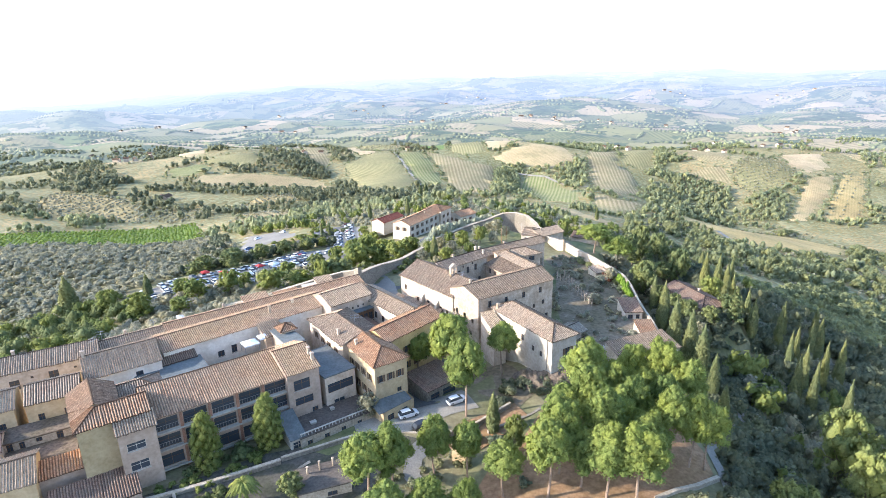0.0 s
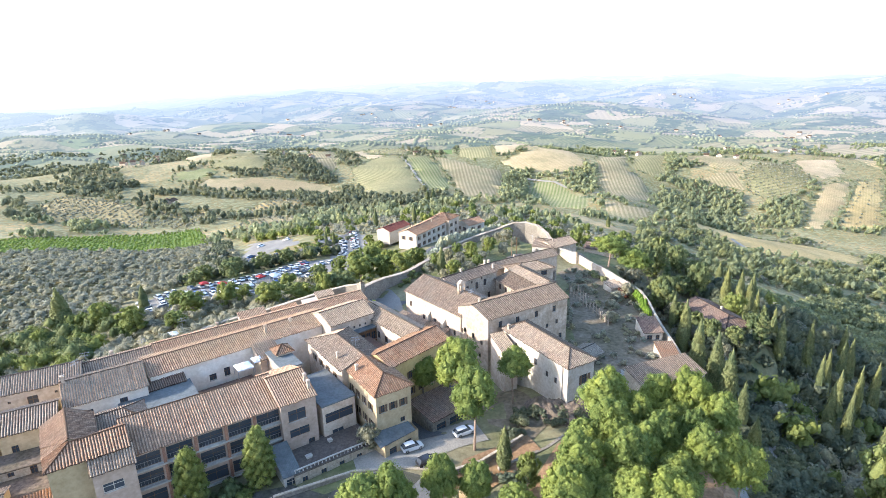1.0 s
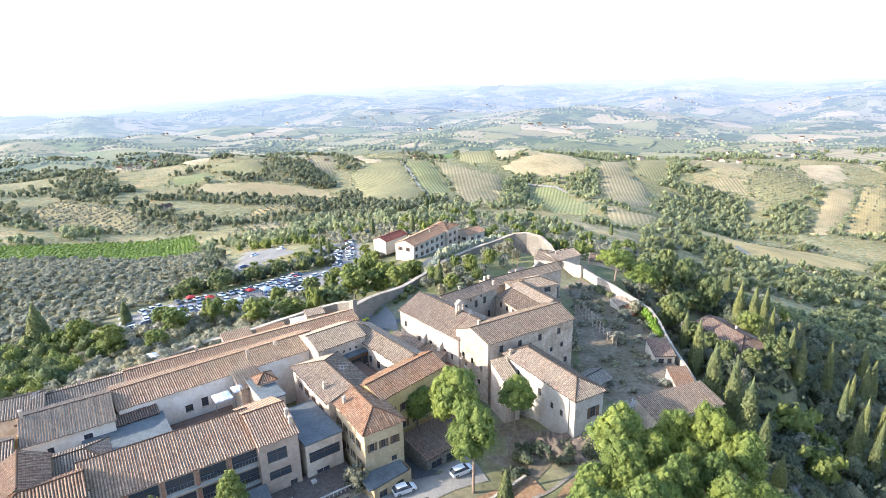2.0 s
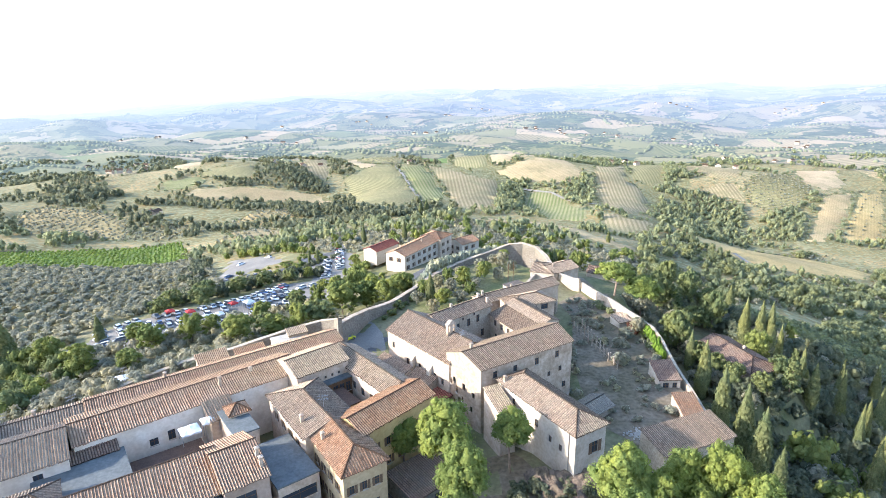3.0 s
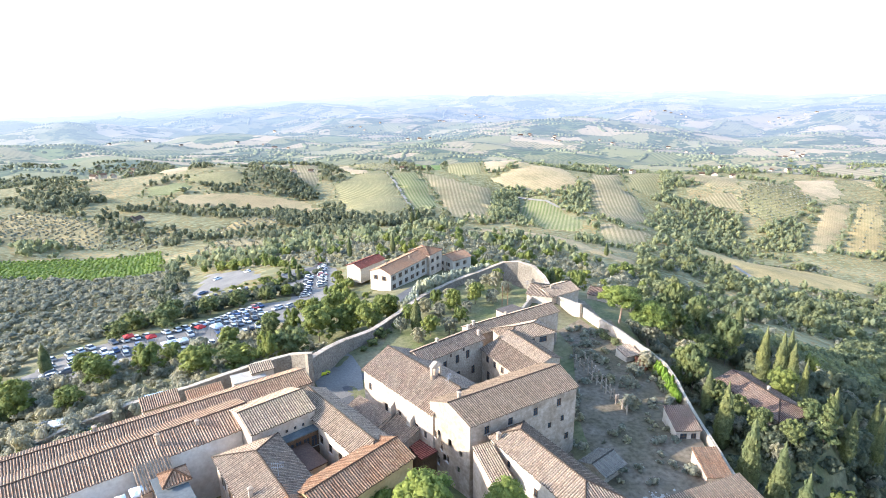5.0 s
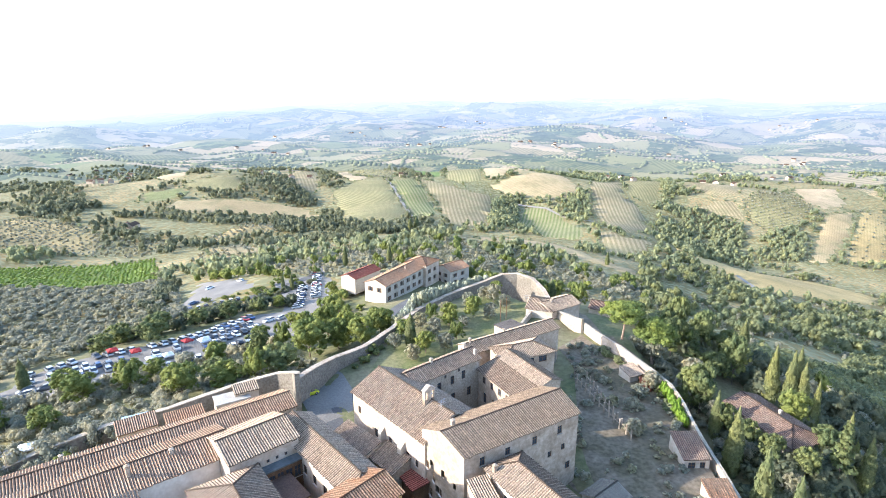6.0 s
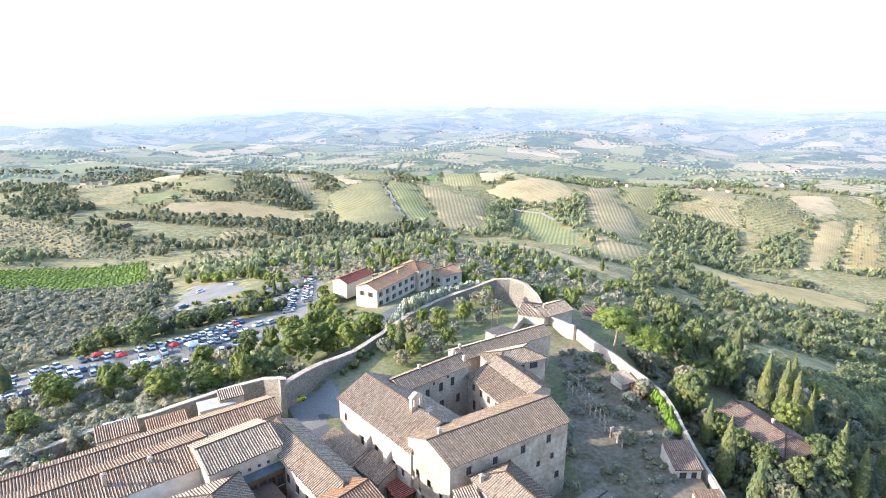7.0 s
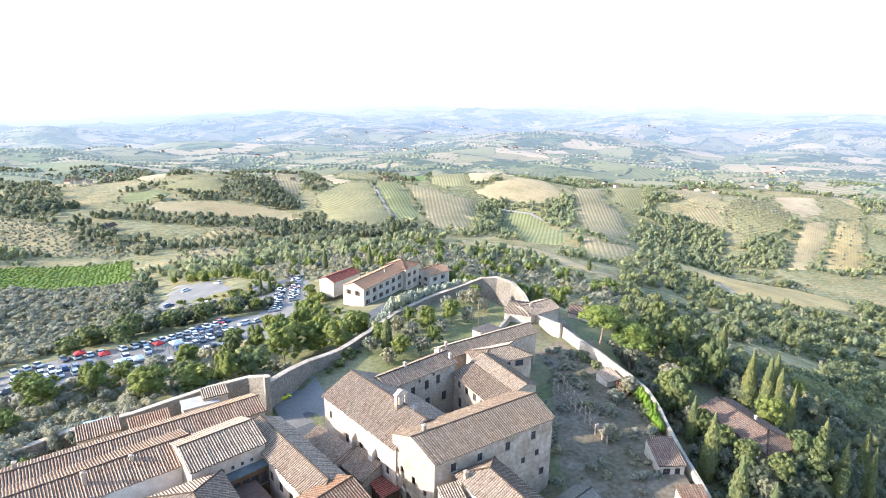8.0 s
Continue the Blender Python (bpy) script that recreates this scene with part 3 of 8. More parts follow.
def house(name, label, at, turn, L, W, base, eave, rise, roof=None, wall=None, kind="gable", hips=(False, False), holes=None, over=0.45, chimneys=(), seed=1, category="house", group="", ridge_at=0.5, style="plain", wall_label="", roof_label="", skip_roof=False, sag=0.06, skew=0.0):
    """A tiled building. skew: how far the left end leans out of square. at: its front-left wall corner; front runs L metres along turn, depth W to the left of it. holes: side -> (along, height above base, width, height[, style])."""
    rng = random.Random(seed)
    root = new(name)
    root.matrix_basis = pose(at[0], at[1], 0, 0, 0, turn)
    tagged(root, label, category, group)
    roof, wall = roof or ROOF_OLD, wall or PLASTER
    holes = holes or {}
    top = eave + rise
    s = Soup()
    sides = {
        "front": (Matrix.Identity(4), L),
        "right": (pose(L, 0, 0, 0, 0, 90), W),
        "back": (pose(L, W, 0, 0, 0, 180), L),
        "left": (pose(0, W, 0, 0, 0, 270), W),
    }
    heights = {"front": eave, "back": eave, "left": eave, "right": eave}
    if kind == "shed":
        heights["back"] = top
    for key, (m, length) in sides.items():
        hs = [(h[0], base + h[1], h[2], h[3]) for h in holes.get(key, ())]
        wall_side(s, m, length, base, heights[key], hs)
    ym = W * ridge_at
    if kind == "gable":
        if not hips[0]:
            s.quad((0, W, eave), (0, 0, eave), (0, ym, top))
        if not hips[1]:
            s.quad((L, 0, eave), (L, W, eave), (L, ym, top))
    elif kind == "shed":
        s.quad((0, 0, eave), (0, W, top), (0, W, eave))
        s.quad((L, 0, eave), (L, W, eave), (L, W, top))
    bend = lambda q: (q[0] + skew * q[1] * (1 - q[0] / L), q[1], q[2])
    s.v = [bend(q) for q in s.v]
    part("wall", s.mesh("wall", wall), root, wall_label)
    if not skip_roof:
        r = Soup()
        o = over
        if kind == "flat":
            r.box(-0.15, -0.15, eave, L + 0.15, W + 0.15, eave + 0.25)
        elif kind == "shed":
            k = math.hypot(W, rise)
            up = Vector((0, W / k, rise / k))
            lo = Vector((0, -o, eave - o * rise / W + 0.12))
            full = k * (W + o + 0.1) / W
            tiled_slope(r, lo + Vector((-0.2, 0, 0)), lo + Vector((L + 0.2, 0, 0)), up, lambda a: full, rng, sag)
            r.quad((-0.2, -o, eave - o * rise / W), (-0.2, W + 0.1, top), (L + 0.2, W + 0.1, top), (L + 0.2, -o, eave - o * rise / W))
        else:
            for front in (True, False):
                w = ym if front else W - ym
                k = math.hypot(w, rise)
                drop = o * rise / w
                x0, x1 = -(o if hips[0] else 0.3), L + (o if hips[1] else 0.3)
                full = k * (w + o) / w
                run = w + o
                hl, hr = (hips[0], hips[1]) if front else (hips[1], hips[0])
                span = x1 - x0

                def reach(a, full=full, run=run, hl=hl, hr=hr, span=span):
                    v = full
                    if hl:
                        v = min(v, full * a / run)
                    if hr:
                        v = min(v, full * (span - a) / run)
                    return v
                if front:
                    p0, p1, up = (x0, -o, eave - drop + 0.12), (x1, -o, eave - drop + 0.12), (0, w / k, rise / k)
                else:
                    p0, p1, up = (x1, W + o, eave - drop + 0.12), (x0, W + o, eave - drop + 0.12), (0, -w / k, rise / k)
                tiled_slope(r, p0, p1, up, reach, rng, sag)
            for left, on in ((True, hips[0]), (False, hips[1])):
                if not on:
                    continue
                k = math.hypot(ym, rise)
                drop, full = o * rise / ym, k * (ym + o) / ym
                span = W + 2 * o

                def reach(a, full=full, span=span):
                    return full * min(a, span - a) / (span / 2)
                if left:
                    p0, p1, up = (-o, W + o, eave - drop + 0.12), (-o, -o, eave - drop + 0.12), (ym / k, 0, rise / k)
                else:
                    p0, p1, up = (L + o, -o, eave - drop + 0.12), (L + o, W + o, eave - drop + 0.12), (-ym / k, 0, rise / k)
                tiled_slope(r, p0, p1, up, reach, rng, 0)
            # ridge and hip capping tiles
            a, b = (ym if hips[0] else -0.3), (L - ym if hips[1] else L + 0.3)
            n = max(2, int((b - a) / 0.5))
            for i in range(n):
                x = a + (b - a) * i / n
                r.tube((x, ym, top + 0.15 + rng.uniform(-0.02, 0.02)), (x + (b - a) / n * 1.08, ym, top + 0.17), 0.17, 6, 0.14)
            for on, xe, xr in ((hips[0], -o, ym), (hips[1], L + o, L - ym)):
                if on:
                    for ye in (-o, W + o):
                        r.tube((xe, ye, eave - o * rise / ym + 0.14), (xr, ym, top + 0.2), 0.16)
        r.v = [bend(q) for q in r.v]
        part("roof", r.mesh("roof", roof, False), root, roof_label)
    if skew:
        sides["left"] = (pose(skew * W, W, 0, 0, 0, 270 + math.degrees(math.atan(skew))), W)
    for key, hs in holes.items():
        m, _ = sides[key]
        for h in hs:
            window_part(root, m @ Matrix.Translation((h[0], 0, base + h[1])), h[2], h[3], h[4] if len(h) > 4 else style)
    for c in chimneys:
        cx, cy = c[0], c[1]
        hgt = c[2] if len(c) > 2 else 1.1
        z = eave + (rise * (1 - abs(cy - ym) / max(ym, W - ym)) if kind == "gable" else rise * cy / W)
        q = Soup()
        q.box(cx - 0.25, cy - 0.25, z - 0.6, cx + 0.25, cy + 0.25, z + hgt)
        q.box(cx - 0.31, cy - 0.31, z + hgt, cx + 0.31, cy + 0.31, z + hgt + 0.08)
        for dx, dy in ((-0.22, -0.22), (0.22, -0.22), (-0.22, 0.22), (0.22, 0.22)):
            q.box(cx + dx - 0.06, cy + dy - 0.06, z + hgt + 0.08, cx + dx + 0.06, cy + dy + 0.06, z + hgt + 0.26)
        ring = [(cx - 0.36, cy - 0.36), (cx + 0.36, cy - 0.36), (cx + 0.36, cy + 0.36), (cx - 0.36, cy + 0.36)]
        for (xa, ya), (xb, yb) in zip(ring, ring[1:] + ring[:1]):
            q.quad((xa, ya, z + hgt + 0.26), (xb, yb, z + hgt + 0.26), (cx, cy, z + hgt + 0.44))
        part("chimney", q.mesh("chimney", TAN_WALL), root, "plastered chimney with a small tiled cap")
    return root


def rows_of(n, first, step, heights, w=1.0, h=1.5, style="shutter"):
    """A regular grid of openings along one wall."""
    return [(first + i * step, z, w, h, style) for z in heights for i in range(n)]


# ---- the convent ----
house("convent_block", "long convent range of pale weathered stone under tan tiles", (6.9, 125.0), 32.3, 23.3, 9.7, -6.0, 9.0, 1.9, ROOF_TAN, TAN_WALL, category="convent", seed=3, skew=-0.17,
      holes={"front": [(2.9, 12.2, 1.0, 1.5), (7.8, 12.2, 1.0, 1.4), (13.3, 12.1, 1.0, 1.5), (18.7, 12.2, 1.0, 1.5), (16.8, 8.4, 0.8, 1.1, "dark"), (19.8, 8.8, 0.8, 1.2, "dark"), (21.0, 4.6, 1.0, 1.4, "dark"), (6.5, 8.0, 0.8, 1.2)],
             "left": [(1.9, 9.2, 0.7, 1.2), (4.6, 8.6, 0.8, 1.4), (7.3, 8.0, 0.7, 1.1), (3.2, 5.0, 0.9, 1.4), (6.6, 4.6, 0.8, 1.2)],
             "right": [(2.5, 10.5, 0.9, 1.4), (6.5, 10.5, 0.9, 1.4)]}, chimneys=((1.6, 5.6, 0.9),))
church = house("church", "plain convent church with cream limewashed flank and long tiled gable", (-13.2, 147.5), -49, 21.4, 12.2, -5.0, 7.1, 2.8, ROOF_OLD, PLASTER, category="church", seed=4,
               holes={"front": [(1.7, 8.3, 0.9, 1.5, "dark"), (6.9, 6.0, 1.0, 1.7, "dark"), (11.2, 6.2, 1.0, 1.8, "dark"), (16.2, 6.4, 1.0, 1.5), (18.8, 6.2, 0.8, 1.4), (13.6, 2.6, 1.2, 2.2)]})
wing = house("convent_wing", "whitewashed convent wing with a hipped tile roof above the pines", (10.3, 125.85), -58.1, 21.1, 6.85, -5.0, 6.6, 1.7, ROOF_OLD, WHITE, hips=(True, True), category="convent", seed=5, over=0.5,
             holes={"front": [(4.4, 8.6, 0.8, 1.3, "dark"), (10.9, 7.6, 0.9, 1.5, "dark"), (14.6, 6.6, 0.8, 1.3, "dark"), (17.2, 6.4, 0.8, 1.3, "dark")], "right": [(3.8, 6.6, 1.4, 2.2, "shutter")]}, chimneys=((1.7, 0.3, 1.0),))
pipe = Soup()
pipe.tube((19.7, -0.12, -4.9), (19.7, -0.12, 6.3), 0.07)
part("drainpipe", pipe.mesh("drainpipe", METAL), wing, "grey metal drainpipe")
house("convent_leanto", "low tiled lean-to in the angle of the convent", (10.1, 117.5), 24, 3.1, 6.6, -5.0, 4.2, 1.8, ROOF_TAN, PLASTER, kind="shed", category="lean-to", seed=6)
house("cloister_north_range", "tiled cloister range of brown stone with arched windows", (-1.7, 148.3), 41, 17, 5.2, -4.5, 8.0, 1.3, ROOF_OLD, STONE, category="convent", seed=7,
      holes={"front": [(9.0, 9.0, 1.0, 1.9, "dark"), (12.0, 9.2, 1.0, 1.9, "dark"), (5.6, 8.8, 1.0, 1.8, "dark"), (13.6, 5.0, 1.0, 1.9, "dark"), (11.0, 11.2, 0.6, 0.7, "dark"), (7.4, 11.0, 0.6, 0.7, "dark"), (9.2, 5.0, 1.1, 2.0, "dark")]}, chimneys=((6.2, 2.7, 0.8), (15.2, 2.9, 1.2), (16.4, 0.9, 1.0)))
house("cloister_east_range", "cloister range with a low lean-to tile roof", (10.9, 159.0), -61, 13.5, 4.6, -4.5, 5.7, 1.4, ROOF_OLD, TAN_WALL, kind="shed", category="convent", seed=8,
      holes={"front": [(1.6, 7.8, 1.1, 1.5, "dark"), (4.4, 7.8, 1.1, 1.5, "dark"), (7.2, 7.8, 1.1, 1.5, "dark"), (9.8, 7.8, 1.1, 1.4, "dark"), (2.0, 3.6, 1.1, 2.2, "dark"), (5.2, 3.4, 1.1, 2.4, "dark")]})
house("cloister_inner_range", "narrow tiled convent range rising behind the cloister roof", (15.0, 161.4), -61, 14.5, 4.8, -4.5, 7.4, 0.9, ROOF_TAN, STONE, category="convent", seed=9,
      holes={"front": [(2.6, 11.1, 0.4, 0.5, "dark"), (5.2, 11.1, 0.4, 0.5, "dark"), (8.0, 11.1, 0.4, 0.5, "dark")]})
house("convent_south_house", "convent house with wide dark openings under a hipped roof", (16.95, 161.1), 24.6, 12.0, 7.1, -6.5, 6.4, 1.3, ROOF_TAN, TAN_WALL, hips=(True, True), category="convent", seed=10,
      holes={"front": [(1.4, 10.9, 2.0, 1.4, "dark"), (4.8, 10.9, 2.0, 1.4, "dark"), (8.0, 10.9, 2.0, 1.4, "dark"), (5.0, 7.2, 1.2, 1.8), (8.4, 7.2, 1.2, 1.8), (8.6, 3.4, 1.4, 2.0, "dark")], "right": [(1.0, 10.6, 2.4, 1.9, "dark"), (1.4, 6.6, 1.4, 2.0, "dark")]})
house("convent_east_range", "long convent range with sunlit tiles and a blank end wall", (9.9, 167.3), 33.4, 26.1, 5.4, -7.9, 5.0, 1.2, ROOF_TAN, TAN_WALL, category="convent", seed=11, chimneys=((1.2, 2.6, 1.0), (11.5, 3.2, 0.7)))
house("flat_store", "small flat-roofed white outbuilding with a dark felt roof", (17.3, 196.6), -52.5, 5.4, 6.2, -5.0, -1.0, 0.2, FELT, WHITE, kind="flat", category="outbuilding", seed=12, holes={"front": [(2.6, 2.2, 0.6, 0.6, "dark")]})
house("gate_house", "pale gatehouse with a low tiled roof beside the garden wall", (27.4, 208.3), -22, 7.7, 10.3, -7.0, -0.6, 1.4, ROOF_TAN, WHITE, hips=(False, True), category="house", seed=13)
house("gate_house", "pale gatehouse range with a lit gable", (34.2, 205.8), 34, 11.8, 7.7, -7.0, -0.7, 1.5, ROOF_TAN, PLASTER, category="house", seed=14, chimneys=((3.0, 3.0, 0.8),))
house("garden_shed", "small white garden shed with a tiled roof", (46.2, 170.0), 25, 4.0, 3.8, -5.2, -2.0, 0.8, ROOF_TAN, WHITE, kind="shed", category="shed", seed=16)
house("cottage", "garden cottage with a brown roof and lit white front", (46.3, 139.3), 2, 4.7, 6.2, -5.2, -1.5, 1.3, ROOF_BROWN, WHITE, category="cottage", seed=17,
      holes={"front": [(0.9, 1.0, 1.3, 1.9, "dark"), (3.0, 1.0, 1.0, 1.9, "dark")]}, kind="shed")
house("cottage_annex", "low annex with an orange tiled lean-to roof", (46.8, 126.8), 2, 4.2, 6.0, -5.2, -2.0, 1.2, ROOF_ORANGE, PLASTER, category="cottage", seed=18, kind="shed", holes={"front": [(2.2, 0.9, 1.6, 1.6, "dark")]})
house("tool_store", "low store with a pale tile roof below the cottage", (37.6, 111.6), 22, 15.8, 6.2, -7.2, -0.2, 1.4, ROOF_TAN, STONE, kind="shed", category="shed", seed=19)
house("garden_store", "ruined grey tiled store beside the convent wing", (29.6, 126.6), 40, 5.6, 5.0, -5.4, -1.8, 1.0, ROOF_GREY, STONE, category="shed", seed=20)
house("farmhouse", "long farmhouse under a dull brown roof among cypresses", (64.9, 163.4), -73, 17.5, 8.6, -12.0, -4.3, 1.5, ROOF_BROWN, STONE_DARK, hips=(False, True), category="farmhouse", seed=21, chimneys=((9.0, 5.6, 0.8),))
# porch roofs in the lane beside the church
house("porch", "low tiled porch against the church flank", (-16.8, 141.6), -45, 9.5, 4.2, -4.6, 1.4, 1.3, ROOF_OLD, PLASTER, kind="shed", category="porch", seed=22)
house("porch", "long low tiled porch along the church flank", (-8.6, 136.2), -47, 6.2, 3.6, -4.6, 1.0, 1.3, ROOF_OLD, STONE, kind="shed", category="porch", seed=23)
house("canopy", "rust-red metal canopy in the lane", (-3.9, 134.0), -58, 5.6, 2.8, -4.8, -0.3, 0.4, ROOF_RED, WOOD, kind="shed", category="canopy", seed=24)


def bell_gable(at, turn, z):
    """A small stone belfry wall with two arches."""
    s = Soup()
    w, t, h = 2.2, 0.7, 2.2

    def arch_wall(y, flip):
        cuts = ((-0.62, 0.34), (0.62, 0.34))
        pts = [(-w / 2, 0), (w / 2, 0), (w / 2, h), (0.62, h + 0.5), (0, h + 0.72), (-0.62, h + 0.5), (-w / 2, h)]
        return cuts, pts
    for x0, x1 in ((-1.1, -0.96), (-0.28, 0.28), (0.96, 1.1)):
        s.box(x0, -t / 2, -1.2, x1, t / 2, h)
    s.box(-1.1, -t / 2, -1.2, 1.1, t / 2, 0.35)
    for cx in (-0.62, 0.62):
        n = 8
        for i in range(n):
            a0, a1 = math.pi * i / n, math.pi * (i + 1) / n
            p0, p1 = (cx + 0.34 * math.cos(a0), h - 0.55 + 0.34 * math.sin(a0)), (cx + 0.34 * math.cos(a1), h - 0.55 + 0.34 * math.sin(a1))
            for y, order in ((-t / 2, 1), (t / 2, -1)):
                q = [(p1[0], y, p1[1]), (p0[0], y, p0[1]), (p0[0], y, h), (p1[0], y, h)]
                s.quad(*(q if order > 0 else q[::-1]))
            s.quad((p0[0], -t / 2, p0[1]), (p1[0], -t / 2, p1[1]), (p1[0], t / 2, p1[1]), (p0[0], t / 2, p0[1]))
    prof = [(-1.25, h), (1.25, h), (1.25, h + 0.14), (0.7, h + 0.45), (0.35, h + 0.75), (0, h + 0.86), (-0.35, h + 0.75), (-0.7, h + 0.45), (-1.25, h + 0.14)]
    s.quad(*[(x, -t / 2 - 0.08, y) for x, y in prof])
    s.quad(*[(x, t / 2 + 0.08, y) for x, y in prof[::-1]])
    for (x0, y0), (x1, y1) in zip(prof, prof[1:] + prof[:1]):
        s.quad((x1, -t / 2 - 0.08, y1), (x0, -t / 2 - 0.08, y0), (x0, t / 2 + 0.08, y0), (x1, t / 2 + 0.08, y1))
    ob = part("bell_gable", s.mesh("bell_gable", TAN_WALL), church, "stone bell gable with two arches")
    ob.matrix_basis = church.matrix_basis.inverted() @ pose(at[0], at[1], z, 0, 0, turn)
    b = Soup()
    prof = ((0.0, 0.4), (0.1, 0.38), (0.16, 0.2), (0.24, 0.02), (0.27, 0.0))
    for (r0, z0), (r1, z1) in zip(prof, prof[1:]):
        for i in range(10):
            a0, a1 = i * math.pi / 5, (i + 1) * math.pi / 5
            b.quad((r0 * math.cos(a0), r0 * math.sin(a0), z0), (r1 * math.cos(a0), r1 * math.sin(a0), z1), (r1 * math.cos(a1), r1 * math.sin(a1), z1), (r0 * math.cos(a1), r0 * math.sin(a1), z0))
    bell = part("bell", b.mesh("bell", METAL), ob, "small dark bronze bell")
    bell.matrix_basis = Matrix.Translation((0.62, 0, 1.15))


bell_gable((1.2, 139.6), 41, 9.7)
buttress = Soup()
for a, w in ((9.4, 0.8), (15.0, 1.1)):
    buttress.box(a, -0.9, -5.0, a + w, -0.002, 3.6)
    buttress.quad((a, -0.9, 3.6), (a + w, -0.9, 3.6), (a + w, -0.002, 4.5), (a, -0.002, 4.5))
    buttress.quad((a, -0.9, 3.6), (a, -0.002, 4.5), (a, -0.002, 3.6))
    buttress.quad((a + w, -0.9, 3.6), (a + w, -0.002, 3.6), (a + w, -0.002, 4.5))
part("buttress", buttress.mesh("buttress", WHITE), church, "limewashed wall buttresses")

# ---- houses beyond the town wall ----
house("villa", "long two-storey white house with an orange tiled roof", (-16.7, 238.7), 60.6, 25.0, 8.9, -12.0, -5.0, 1.7, ROOF_ORANGE, WHITE, seed=30, category="house",
      holes={"front": rows_of(6, 1.6, 4.0, (1.2, 4.3), 1.0, 1.6, "shutter"), "left": rows_of(2, 2.0, 3.6, (4.3,), 1.0, 1.6, "shutter")}, chimneys=((6, 6, 0.8), (17, 3, 0.9)))
house("villa_block", "taller end block with an orange hipped roof", (-3.4, 259.6), 60.6, 9.5, 9.5, -13.0, -4.2, 1.6, ROOF_ORANGE, PLASTER, hips=(True, True), seed=31, category="house", holes={"front": rows_of(2, 1.8, 4.0, (2.0, 5.2), 1.0, 1.5, "shutter")})
house("red_roofed_store", "long store with a smooth red roof", (-29.8, 254.8), 57, 14.8, 7.0, -14.0, -8.0, 1.3, ROOF_RED, WHITE, seed=32, category="store")
house("small_villa", "small white house with an orange tiled roof", (5.8, 266.9), 45, 10.6, 8.6, -16.0, -9.0, 1.6, ROOF_ORANGE, WHITE, seed=33, holes={"front": rows_of(2, 2.2, 4.2, (1.4, 4.2), 1.0, 1.5), "left": rows_of(2, 1.8, 3.6, (1.4, 4.2), 1.0, 1.5)})
house("roadside_house", "low house with a dull tiled roof behind trees", (49, 221), -30, 11, 7, -12, -5.5, 1.4, ROOF_BROWN, PLASTER, seed=34)


# ---- the street side: ranges climbing along the ridge ----
house("long_range", "very long range with rough aged roof tiles", (-58.8, 105.0), 38.7, 38.5, 9.4, -5.0, 6.9, 1.4, ROOF_WARM, LIMEWASH, seed=40, sag=0.15,
      holes={"front": [(4.6, 6.4, 1.3, 1.5), (10.6, 6.9, 1.4, 1.4, "glazed"), (13.6, 6.9, 1.2, 1.9, "glazed"), (2.2, 5.6, 1.0, 1.4)]}, chimneys=((24.0, 2.6, 1.6), (30.2, 3.8, 0.6)))
house("long_range_end", "old range with a white wall and small windows", (-68.7, 94.6), 35, 13.2, 11.5, -5.0, 6.8, 1.9, ROOF_OLD, LIMEWASH, seed=41, ridge_at=0.55, holes={"front": [(3.2, 9.0, 0.9, 1.1, "dark"), (8.4, 9.4, 1.3, 1.2, "dark"), (6.2, 7.4, 1.0, 1.0, "dark"), (3.4, 6.4, 1.4, 1.5, "dark")]}, chimneys=((0.4, 6.0, 1.3),))
house("back_range", "narrow back range along the town wall with rough tiles", (-62.2, 114.4), 36.6, 48.9, 6.6, -6.0, 6.4, 1.1, ROOF_WARM, STONE, seed=42, sag=0.1, chimneys=((13.5, 4.2, 1.0),))
house("west_back_range", "low tiled range in front of the town wall with a skylight", (-73.2, 106.4), 36.6, 13.6, 6.6, -6.0, 6.0, 1.1, ROOF_OLD, PLASTER, seed=78, sag=0.1, chimneys=((6.0, 5.0, 0.9),))
house("west_range", "old range with arched windows below the tiles", (-90.5, 95.3), 29, 20.5, 8.2, -5.0, 6.5, 1.6, ROOF_OLD, PLASTER, seed=43, holes={"front": [(5.0, 7.6, 1.7, 2.1, "dark"), (11.6, 8.0, 1.7, 2.1, "dark"), (8.6, 9.4, 0.5, 0.5, "dark"), (16.0, 9.6, 0.5, 0.5, "dark")]}, chimneys=((6.0, 4.6, 1.0),))
house("raised_range", "raised tiled range above the inner courtyard", (-27.9, 124.2), 41, 11.2, 9.0, -5.0, 8.1, 1.6, ROOF_TAN, PLASTER, seed=44,
      holes={"front": [(4.2 + 1.5 * i, 10.6, 0.5, 0.6, "dark") for i in range(4)]})
house("veranda", "glazed veranda with a grey-blue slab roof above the courtyard", (-24.2, 125.2), 41, 7.4, 1.7, -5.0, 5.0, 0.2, SLATE_FLAT, WOOD, kind="flat", seed=70, category="veranda", holes={"front": [(0.3 + 1.42 * i, 7.2, 1.1, 2.0, "glazed") for i in range(5)]})
house("court_terrace", "terracotta-paved terrace in the inner courtyard", (-20.6, 119.6), 41, 6.0, 6.5, -5.0, 3.2, 0.2, TERRACE, PLASTER, kind="flat", seed=71, category="terrace")
house("grey_roofed_house", "old house with mossy grey-tan roof tiles", (-32.1, 119.9), -53, 16.4, 9.6, -5.0, 6.9, 1.7, ROOF_OLD, PLASTER, seed=45, hips=(True, False), holes={"front": rows_of(4, 3.0, 3.2, (8.6,), 0.9, 1.4, "shutter")}, chimneys=((12.4, 1.2, 1.2),))
